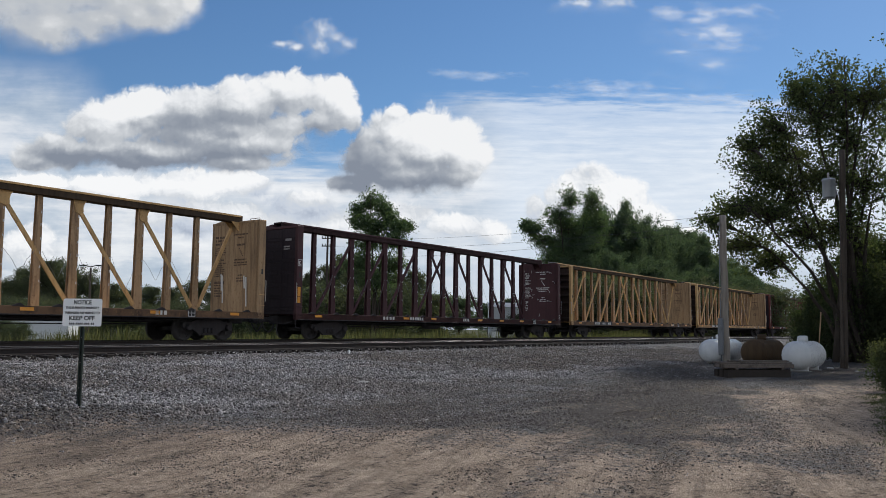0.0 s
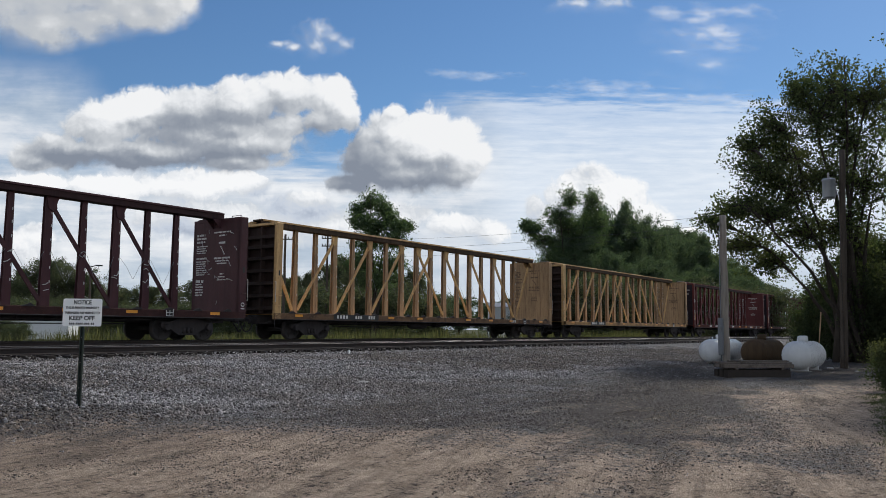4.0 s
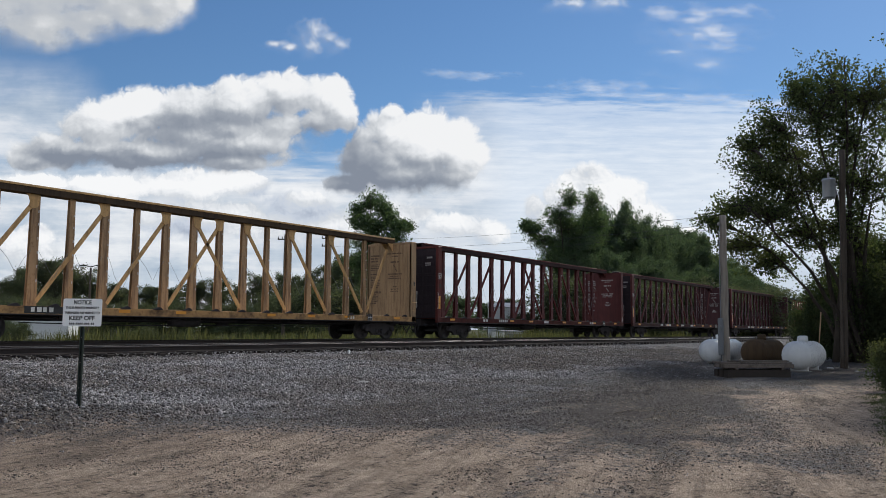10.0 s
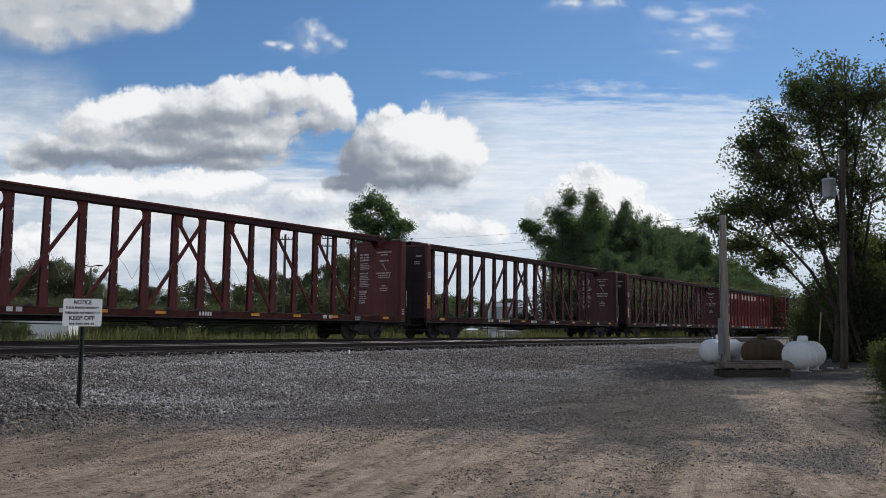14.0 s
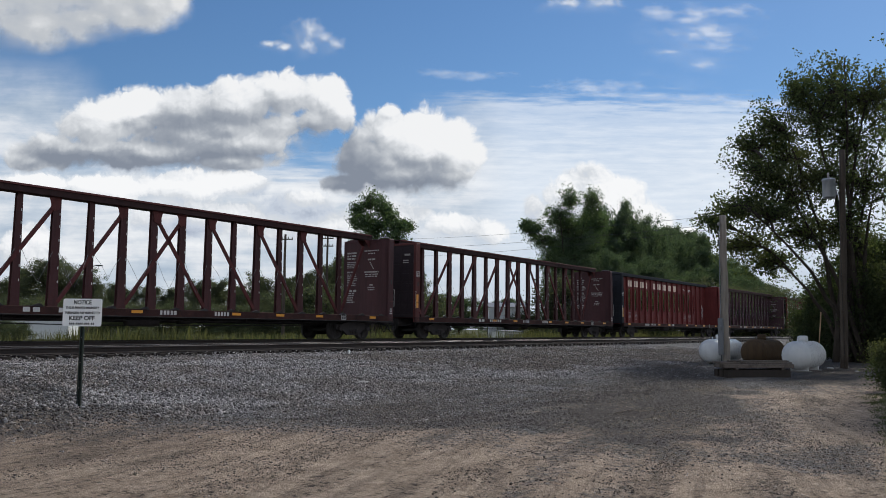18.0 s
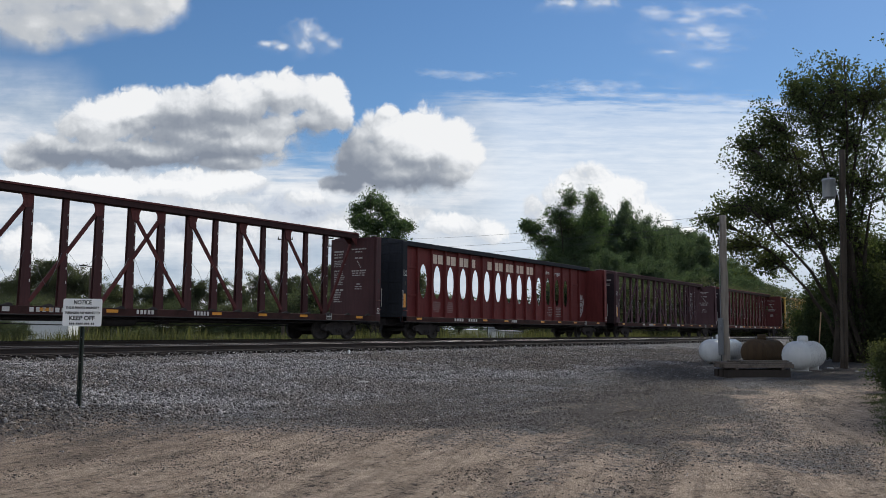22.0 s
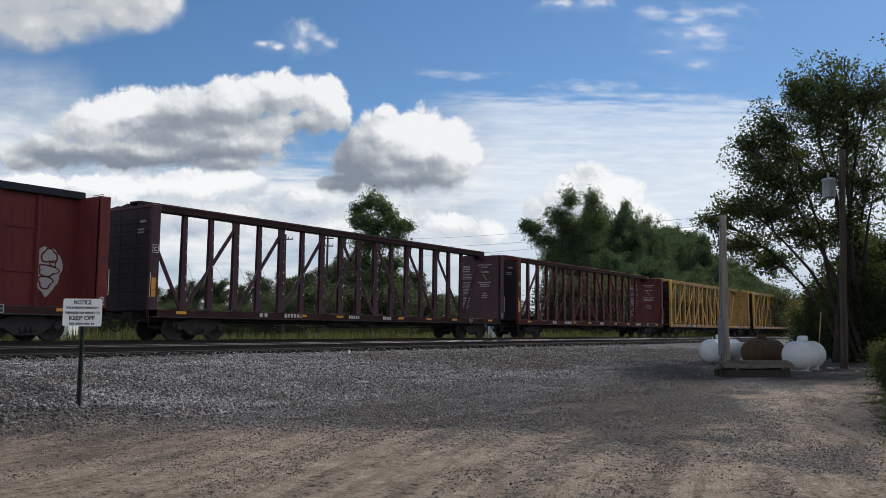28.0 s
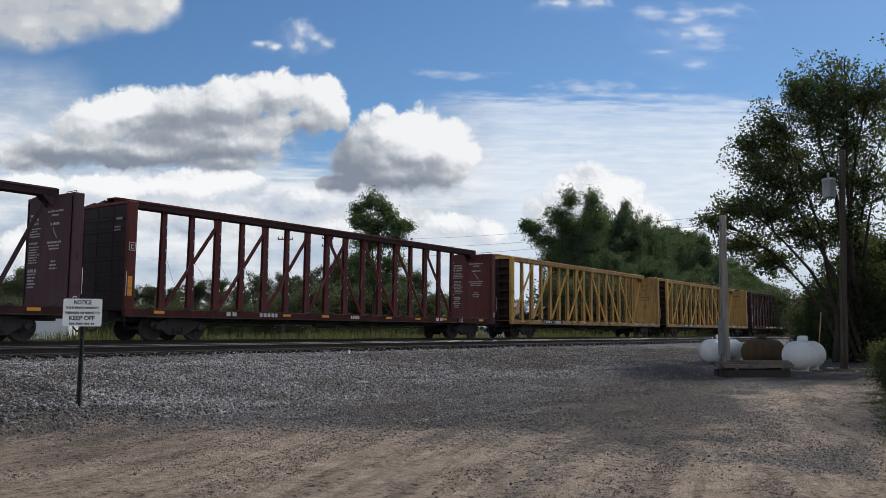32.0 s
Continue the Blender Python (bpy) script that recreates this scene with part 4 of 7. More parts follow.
def running_gear(car, paint, wheels):
    """What every car of the train has below its deck."""
    part("center_sill", Geo().box(0.1, CAR_L - 0.1, -0.28, 0.28, 0.64, 1.0, 0.02), DIRTY, car, "grimy center sill")
    truck(car, 2.35, wheels)
    truck(car, CAR_L - 2.35, wheels)
    for x, o in ((0.0, -1), (CAR_L, 1)):
        g = Geo().box(min(x, x + o * 0.55), max(x, x + o * 0.55), -0.10, 0.10, 0.72, 0.92, 0.03)
        g.box(min(x + o * 0.5, x + o * 0.86), max(x + o * 0.5, x + o * 0.86), -0.17, 0.15, 0.68, 0.97, 0.06)
        cp = part("coupler", g, DIRTY, car, "steel knuckle coupler")
        pts = [(x + o * (0.25 + 0.6 * i / 6), -0.42 - 0.05 * math.sin(i), 0.66 - 0.34 * math.sin(math.pi * i / 6)) for i in range(7)]
        part("air_hose", Geo().tube(pts, 0.025, 6), DIRTY, cp, "black rubber brake hose")
        part("uncoupling_lever", Geo().tube([(x + o * 0.12, -HALF + 0.1, 0.75), (x + o * 0.16, -0.9, 0.62), (x + o * 0.3, -0.3, 0.72), (x + o * 0.45, 0, 0.95)], 0.016, 6), DIRTY, cp)
    tank = Geo().turned([(0.02, 9.4), (0.2, 9.45), (0.23, 9.6), (0.23, 10.5), (0.2, 10.65), (0.02, 10.7)], 12, "x", (0, -0.75, 0.72))
    part("brake_reservoir", tank, DIRTY, car, "round air reservoir below the deck")
    part("brake_cylinder", Geo().turned([(0.16, 11.6), (0.16, 12.1), (0.07, 12.14), (0.07, 12.5)], 12, "x", (0, -0.62, 0.74)), DIRTY, car)
    part("brake_rod", Geo().tube([(4.2, -0.55, 0.58), (8.0, -0.6, 0.52), (12.0, -0.55, 0.55), (18.4, -0.55, 0.58)], 0.02, 6), DIRTY, car)
    part("train_pipe", Geo().tube([(1.2, -0.95, 0.80), (5.0, -1.0, 0.70), (17.5, -1.0, 0.70), (21.5, -0.95, 0.80)], 0.024, 6), DIRTY, car)
    for x in (5.2, 7.6, 14.4, 17.0):
        part("pipe_hanger", Geo().box(x, x + 0.05, -1.03, -0.97, 0.66, 0.97), DIRTY, car)
    for s in (-1, 1):
        for k, x in enumerate(POST_X[1:15:2]):
            part("cross_bearer", Geo().rings([[(x - 0.08, s * 0.28, 0.68), (x + 0.08, s * 0.28, 0.68), (x + 0.08, s * 0.28, 0.98), (x - 0.08, s * 0.28, 0.98)], [(x - 0.06, s * (HALF - 0.1), 0.84), (x + 0.06, s * (HALF - 0.1), 0.84), (x + 0.06, s * (HALF - 0.1), 0.98), (x - 0.06, s * (HALF - 0.1), 0.98)]], True, False), DIRTY, car)


def deck_and_sills(car, paint, marks, rng, winches=True, sill_paint=SILLRED):
    d = part("deck", Geo().box(0.3, CAR_L - 0.3, -HALF + 0.05, HALF - 0.05, 1.0, 1.055, 0.008), paint, car, "worn steel deck")
    for s in (-1, 1):
        y0, y1 = sorted((s * HALF, s * (HALF - 0.09)))
        g = Geo().box(0.0, CAR_L, y0, y1, 0.81, 1.075, 0.012)
        sill = part("side_sill", g, sill_paint, car, "steel side sill")
        lip0, lip1 = sorted((s * (HALF + 0.025), s * (HALF - 0.02)))
        part("rub_rail", Geo().box(0.1, CAR_L - 0.1, lip0, lip1, 0.80, 0.835, 0.006), DIRTY, sill)
        if winches:
            for x in [0.9] + POST_X + [CAR_L - 0.9]:
                w0, w1 = sorted((s * (HALF - 0.04), s * (HALF + 0.04)))
                g = Geo().rings([[(x - 0.20, yy, 1.06), (x + 0.20, yy, 1.06), (x + 0.13, yy, 1.13), (x + 0.05, yy, 1.155), (x - 0.05, yy, 1.12)] for yy in (w0, w1)], True, False)
                part("strap_winch", g, DIRTY, sill, "dark strap winch")
        if s < 0:
            side_marks(sill, rng, -HALF, marks, PALEMARK if paint in YELLOWS else WHITE)
            for x in (1.1, 7.0, 9.2, 13.4, 15.6, 17.8, 21.2):
                part("reflector", Geo().box(x, x + 0.42, -HALF - 0.004, -HALF, 0.93, 1.03), ORANGE, sill, "orange reflector plate")
            g = Geo().box(19.3, 19.62, -HALF - 0.03, -HALF - 0.026, 0.84, 1.12)
            lab = part("data_plate", g, BLACKMARK, sill, "black data panel with white frame")
            g = Geo()
            for a in (19.31, 19.45, 19.585):
                g.box(a, a + 0.02, -HALF - 0.034, -HALF - 0.030, 0.855, 1.105)
            for c in (0.855, 0.97, 1.085):
                g.box(19.31, 19.605, -HALF - 0.034, -HALF - 0.030, c, c + 0.02)
            part("panel_frame", g, WHITE, lab)


def end_fittings(car, paint, strip=True):
    """Grab irons, steps and small plates on the camera's side of both bulkheads, and the brake wheel."""
    for x, o in ((0.17, 1), (CAR_L - 0.17, -1)):
        for z in (1.35, 1.75):
            part("grab_iron", Geo().tube([(x - 0.13, -HALF, z), (x - 0.13, -HALF - 0.06, z), (x + 0.13, -HALF - 0.06, z), (x + 0.13, -HALF, z)], 0.011, 6), paint, car)
        y = -HALF - 0.035
        part("handhold", Geo().tube([(x - o * 0.19, y + 0.03, 1.5), (x - o * 0.19, y, 1.5), (x - o * 0.19, y, 2.3), (x - o * 0.19, y + 0.03, 2.3)], 0.012, 6), WHITE, car, "pale upright handhold")
        part("slot", Geo().box(x - 0.03, x + 0.05, -HALF - 0.004, -HALF + 0.01, 2.55, 2.75, 0.003), BLACKMARK, car, "dark slot in the corner post")
        part("stirrup_step", Geo().tube([(x - 0.15, -HALF + 0.03, 0.82), (x - 0.15, -HALF + 0.03, 0.50), (x + 0.15, -HALF + 0.03, 0.50), (x + 0.15, -HALF + 0.03, 0.82)], 0.016, 6), DIRTY, car)
    if strip:
        # a small framed letter mark high on the leading post
        y, mark = -HALF - 0.006, Geo()
        for x0, x1, z0, z1 in ((0.05, 0.29, 3.0, 3.02), (0.05, 0.29, 3.26, 3.28), (0.05, 0.07, 3.02, 3.26), (0.27, 0.29, 3.02, 3.26), (0.12, 0.22, 3.17, 3.20), (0.12, 0.15, 3.08, 3.17), (0.12, 0.22, 3.06, 3.09)):
            mark.box(x0, x1, y, y + 0.005, z0, z1)
        part("framed_mark", mark, WHITE, car, "small white framed mark")
        part("reflector", Geo().box(0.06, 0.22, -HALF - 0.008, -HALF - 0.003, 1.5, 2.15), ORANGE, car, "orange reflector strip")
        x = CAR_L - 0.17
        plate = part("round_mark", Geo().tube([(x, -HALF - 0.006, 1.34), (x, -HALF - 0.001, 1.34)], 0.085, 14), WHITE, car, "white round mark")
        part("mark_center", Geo().tube([(x, -HALF - 0.008, 1.34), (x, -HALF - 0.005, 1.34)], 0.05, 12), BLACKMARK, plate)
        part("mark_bar", Geo().box(x - 0.09, x + 0.09, -HALF - 0.006, -HALF - 0.001, 1.17, 1.21), WHITE, plate)
    # the small handrail on top of the rear bulkhead
    x = CAR_L - 0.17
    part("top_rail", Geo().tube([(x, -HALF + 0.2, 4.67), (x, -HALF + 0.2, 4.76), (x, -HALF + 0.75, 4.76), (x, -HALF + 0.75, 4.67)], 0.014, 6), FADED, car)


def post(car, k, x, paint, wide):
    """One upright of the center beam: a flat flanged plate, wider at its foot."""
    bw, tw = (0.34, 0.25) if wide else (0.29, 0.18)
    g = Geo()
    z0, z1 = 1.05, 4.66
    prof = lambda w, d: [(-w, -d), (w, -d), (w, -d + 0.02), (0.012, -d + 0.02), (0.012, d - 0.02), (w, d - 0.02), (w, d), (-w, d), (-w, d - 0.02), (-0.012, d - 0.02), (-0.012, -d + 0.02), (-w, -d + 0.02)]
    rows = []
    for z, w, d in ((z0, bw / 2, 0.085), (z0 + 1.2, bw * 0.42, 0.08), (z1, tw / 2, 0.075)):
        rows.append([(x + a, c, z) for a, c in prof(w, d)])
    g.rings(rows, True, False)
    p = part("post", g, paint, car)
    # white chips stand in for bright sky seen through the strap slots
    chips = Geo()
    for i, z in enumerate((1.9, 2.35, 2.8, 3.25, 3.7, 4.1)):
        t = (z - z0) / (z1 - z0)
        h = (bw + (tw - bw) * t) / 2 - 0.01
        chips.box(x + h - 0.05, x + h - 0.022, -0.092, -0.086, z - 0.04, z + 0.04)
    tagged(part("strap_slot", chips, WHITE, p, "row of white chips standing in for sky-lit strap slots"), kind="stuff")
    return p


def brace(car, xa, za, xb, zb, paint, gusset=True):
    """A diagonal from a gusset under the top chord down to the foot of a post."""
    b = part("brace", Geo().bar((xa, -0.05, za), (xb, -0.05, zb), 0.07, 0.125), paint, car)
    if gusset:
        o = 1 if xb > xa else -1
        pts = [(xa - o * 0.22, 4.66), (xa + o * 0.26, 4.66), (xa + o * 0.17, 4.54), (xa + o * 0.13, 4.40), (xa + o * 0.15, 4.26), (xa + o * 0.02, 4.18), (xa - o * 0.14, 4.24)]
        part("gusset", Geo().rings([[(a, e, c) for a, c in pts] for e in (-0.115, -0.09)], True, False), paint, b)
    return b


def truss(car, paint, first_brace, post_paint, chord_paint):
    chord = Geo().box(0.2, CAR_L - 0.2, -0.25, 0.25, 4.84, 4.90, 0.01)
    for s in (-1, 1):
        y0, y1 = sorted((s * 0.24, s * 0.20))
        chord.box(0.2, CAR_L - 0.2, y0, y1, 4.64, 4.84, 0.008)
    chord.box(0.2, CAR_L - 0.2, -0.2, 0.2, 4.64, 4.67)
    c = part("top_chord", chord, chord_paint, car, "long worn steel top chord")
    part("chord_edge", Geo().box(0.3, CAR_L - 0.3, -0.285, -0.243, 4.835, 4.905, 0.006), paint, c)
    for k, x in enumerate(POST_X):
        post(car, k, x, post_paint, k in (2, 4, 6, 7, 8, 9, 11, 13))
    for k in (2, 4, 6, 8):
        brace(car, POST_X[k] - 0.1, 4.35, POST_X[k - 2] + 0.15, 1.25, paint)
    for k in (7, 9, 11, 13):
        brace(car, POST_X[k] + 0.1, 4.35, POST_X[k + 2] - 0.15, 1.25, paint)
    if first_brace:
        brace(car, 0.62, 4.35, POST_X[0] - 0.15, 1.25, paint, False)
        brace(car, CAR_L - 0.62, 4.35, POST_X[15] + 0.15, 1.25, paint, False)
    for x, o in ((0.28, 1), (CAR_L - 0.28, -1)):
        pts = [(x, 4.64), (x + o * 0.45, 4.64), (x + o * 0.25, 4.45), (x + o * 0.1, 4.3), (x, 4.25)]
        for e in (-0.22, 0.19):
            part("knee_plate", Geo().rings([[(a, y, z) for a, z in pts] for y in (e, e + 0.03)], True, False), paint, car)
    # thin tie-down cables that hang in V shapes between the posts
    for k, x in enumerate(POST_X[:-1]):
        dip = 1.75 + 0.13 * ((k * 7) % 4)
        for xa, o in ((x, 1), (POST_X[k + 1], -1)):
            part("cable", Geo().tube([(xa + o * 0.12, -0.12, 2.85), (xa + o * 0.36, -0.16, dip + 0.42), (xa + o * 0.59, -0.2, dip)], 0.006, 5), CABLE, car, "slack tie-down cable")


def center_beam_car(label, paint, endpaint, ink, seed, marks, first_brace=True, winches=True, post_paint=None, inner=None, scrawl=False, sill_paint=SILLRED, chord_paint=CHORDPLUM):
    rng = random.Random(seed)
    car = thing("center_beam_car", label, "freight car", "cars of the train")
    wheels = []
    running_gear(car, paint, wheels)
    deck_and_sills(car, paint, marks, rng, winches, sill_paint)
    depth = 0.012 if paint in YELLOWS else 0.021
    bulkhead(car, 0.0, 0.34, paint, endpaint, -1, depth)
    w = bulkhead(car, CAR_L - 0.34, CAR_L, inner or paint, endpaint, 1, depth)
    xi = CAR_L - 0.34 - 0.006
    stencil_block(w, rng, xi, NOTICE_LEFT, ink, False)
    stencil_block(w, rng, xi, NOTICE_RIGHT, ink, True)
    fig = Geo()
    for i in range(5):
        fig.box(xi - 0.003, xi, -0.50 + 0.05 * i, -0.44 + 0.05 * i, 3.28 + 0.07 * i, 3.33 + 0.07 * i)
    tagged(part("stencilled_figure", fig, ink, w, "small stencilled figure"), kind="stuff")
    if scrawl:
        # white chalk strokes scrawled over the bulkhead
        for k in range(16):
            y, z = rng.uniform(-1.1, 1.0), rng.uniform(1.4, 4.3)
            part("chalk_stroke", Geo().tube([(xi - 0.002, y, z), (xi - 0.004, y + rng.uniform(-0.12, 0.12), z + rng.uniform(-0.1, 0.1)), (xi - 0.002, y + rng.uniform(-0.3, 0.3), z + rng.uniform(-0.2, 0.2))], 0.012, 4), WHITE, w)
        for k in range(14):
            x, z = POST_X[rng.choice((7, 8, 9, 10, 11, 12, 13, 14))] + rng.uniform(-0.08, 0.08), rng.uniform(1.5, 2.9)
            part("chalk_stroke", Geo().tube([(x - 0.1, -0.094, z), (x, -0.096, z + rng.uniform(-0.08, 0.08)), (x + 0.09, -0.094, z + rng.uniform(-0.05, 0.12))], 0.014, 4), WHITE, car)
    truss(car, paint, first_brace, post_paint or paint, chord_paint)
    end_fittings(car, paint, paint not in YELLOWS)
    return car


def stroke_loop(cx, cz, rx, rz, phase, r):
    """A wavering flat loop of paint on the center wall."""
    n = 22
    edge = []
    for e, y in ((r, -0.027), (-r, -0.027), (-r, -0.021), (r, -0.021)):
        ring = []
        for i in range(n):
            a = 2 * math.pi * i / n
            k = 1 + 0.16 * math.sin(3 * a + phase) + 0.08 * math.sin(5 * a + 2 * phase)
            ring.append((cx + (rx * k + e) * math.cos(a), y, cz + (rz * k + e) * math.sin(a)))
        edge.append(ring)
    return Geo().rings(edge + edge[:1], False, False)


def opera_car(label):
    """The car with a solid center wall pierced by tall ovals."""
    rng = random.Random(44)
    car = thing("center_beam_car", label, "freight car", "cars of the train")
    wheels = []
    running_gear(car, OXIDE, wheels)
    deck_and_sills(car, OXIDE, [(4.3, 0.9, 4), (5.6, 0.9, 4), (10.0, 0.6, 5)], rng, False, SILLDARK)
    bulkhead(car, 0.0, 0.34, BLACKEND, BLACKEND, -1, 0.03)
    w = bulkhead(car, CAR_L - 0.34, CAR_L, OXIDE, BLACKEND, 1, 0.03)
    c = part("top_chord", Geo().box(0.2, CAR_L - 0.2, -0.26, 0.26, 4.66, 4.90, 0.015), BLACKEND, car, "dark steel top chord")
    wall = part("center_wall", Geo().box(0.34, 2.838, -0.02, 0.02, 1.05, 4.66), OXIDE, car, "solid oxide-red center wall with oval openings")
    part("wall_panel", Geo().box(19.967, CAR_L - 0.34, -0.02, 0.02, 1.05, 4.66), OXIDE, wall)
    n = 36
    for k in range(14):
        x, z, z0, z1 = 3.45 + 1.2235 * k, 2.95, 1.05, 4.66
        hw, a, b = 0.61175, 0.335, 0.89
        g = Geo()
        fr = []
        for y in (-0.02, 0.02):
            inner = [(x + a * math.cos(2 * math.pi * i / n), y, z + b * math.sin(2 * math.pi * i / n)) for i in range(n)]
            outer = []
            for i in range(n):
                ct, st = math.cos(2 * math.pi * i / n), math.sin(2 * math.pi * i / n)
                k1 = min(hw / abs(ct) if abs(ct) > 1e-6 else 9e9, ((z1 - z) if st > 0 else (z - z0)) / abs(st) if abs(st) > 1e-6 else 9e9)
                outer.append((x + k1 * ct, y, z + k1 * st))
            fr.append((inner, outer))
        g.rings([fr[0][0], fr[0][1], fr[1][1], fr[1][0], fr[0][0]], False, False)
        # the four corner pieces left between oval fan and rectangle
        for sx in (-1, 1):
            for sz, zz in ((-1, z0), (1, z1)):
                ang = math.atan2(zz - z, sx * hw) % (2 * math.pi)
                i = int(ang / (2 * math.pi) * n)
                for y in (-0.02, 0.02):
                    o = fr[0][1] if y < 0 else fr[1][1]
                    g.poly([o[i], o[(i + 1) % n], (x + sx * hw, y, zz)])
        part("wall_panel", g, OXIDE, wall)
        rim = [[(x + (a + e) * math.cos(2 * math.pi * i / n), yy, z + (b + e) * math.sin(2 * math.pi * i / n)) for i in range(n)] for e, yy in ((0.0, -0.03), (0.03, -0.03), (0.03, -0.022), (0.0, -0.022))]
        part("oval_rim", Geo().rings(rim + rim[:1], False), OXIDE, wall)
    for k in range(-1, 16):
        x = 3.45 - 0.61175 + 1.2235 * k
        if 0.4 < x < CAR_L - 0.4:
            rib = Geo()
            for s in (-1, 1):
                rib.rings([[(x - 0.06, s * 0.021, 1.05), (x + 0.06, s * 0.021, 1.05), (x + 0.045, s * 0.17, 1.05), (x - 0.045, s * 0.17, 1.05)],
                           [(x - 0.06, s * 0.021, 4.66), (x + 0.06, s * 0.021, 4.66), (x + 0.045, s * 0.15, 4.66), (x - 0.045, s * 0.15, 4.66)]], True, False)
            part("rib", rib, OXIDE, wall)
    for x0, x1 in ((0.5, 1.6), (1.72, 2.82), (20.2, 21.2)):
        for z in (2.2, 3.6):
            part("stiffener", Geo().box(x0, x1, -0.07, -0.021, z - 0.05, z + 0.05, 0.01), OXIDE, wall)
    # painted capitals of a company's name, two to a panel: plain blocks of their size
    for k, both in ((1, 3), (2, 3), (3, 3), (4, 1), (5, 2), (6, 3), (7, 3), (8, 3), (9, 3)):
        x0 = 3.45 - 0.61175 + 1.2235 * k
        for i in (0, 1):
            if both & (1 << i):
                a = x0 + (0.12 if i == 0 else 0.64)
                part("painted_block", Geo().box(a, a + 0.44, -0.026, -0.022, 3.93, 4.41, 0.0), CREAM, wall, "pale painted block of lettering")
    text_part("Salem", 0.32, WHITE, wall, (16.36, -0.025, 4.10))
    text_part("Oregon", 0.32, WHITE, wall, (17.55, -0.025, 4.10))
    for x, z0, z1, rows in ((4.15, 1.35, 1.95, 6), (5.4, 1.35, 1.95, 6), (16.7, 1.35, 2.0, 6), (17.9, 1.35, 2.0, 6)):
        g = Geo()
        h = (z1 - z0) / rows
        for r in range(rows):
            half = rng.uniform(0.2, 0.42)
            x0 = x + 0.45 - half
            while x0 < x + 0.45 + half:
                e = x0 + h * rng.uniform(0.3, 0.5)
                g.box(x0, e, -0.026, -0.022, z1 - (r + 0.72) * h, z1 - (r + 0.28) * h)
                x0 = e + h * (0.12 if rng.random() < 0.75 else 0.5)
        tagged(part("stencilling", g, FADED, wall, "rows of small stencilled writing"), kind="stuff")
    # a sprayed pale tag near the rear end, filled and drawn over with dark loops
    n = 30
    rim = []
    for i in range(n):
        a = 2 * math.pi * i / n
        k = 1 + 0.10 * math.sin(3 * a + 0.6) + 0.05 * math.sin(7 * a) + 0.04 * math.sin(11 * a + 1.0)
        rim.append((21.62 + 0.44 * k * math.cos(a), 2.28 + 0.76 * k * math.sin(a)))
    blob = part("sprayed_patch", Geo().rings([[(x, y, z) for x, z in rim] for y in (-0.0215, -0.0245)], True, False), INKPALE, wall, "pale sprayed graffiti patch")
    for cx, cz, rx, rz, ph, r in ((21.65, 2.72, 0.26, 0.22, 3.1, 0.03), (21.62, 2.25, 0.32, 0.18, 1.2, 0.028), (21.55, 1.88, 0.22, 0.2, 0.4, 0.028), (21.78, 2.48, 0.10, 0.10, 5.0, 0.02)):
        part("sprayed_line", stroke_loop(cx, cz, rx, rz, ph, r), OXIDE, blob, "dark sprayed loop")
    end_fittings(car, OXIDE)
    return car


def text_part(words, size, mat, parent, at, rx=90, rz=0):
    """Built-in lettering turned into a mesh."""
    cu = bpy.data.curves.new("lettering", "FONT")
    cu.body, cu.size, cu.extrude, cu.offset = words, size, 0.002, size * 0.026
    tmp = new("lettering_source", cu)
    me = bpy.data.meshes.new_from_object(tmp)
    bpy.data.objects.remove(tmp)
    me.materials.clear()
    me.materials.append(mat)
    ob = new("lettering", me)
    ob.parent = parent
    ob.matrix_basis = pose(*at, rx, 0, rz)
    return ob


CARS = []


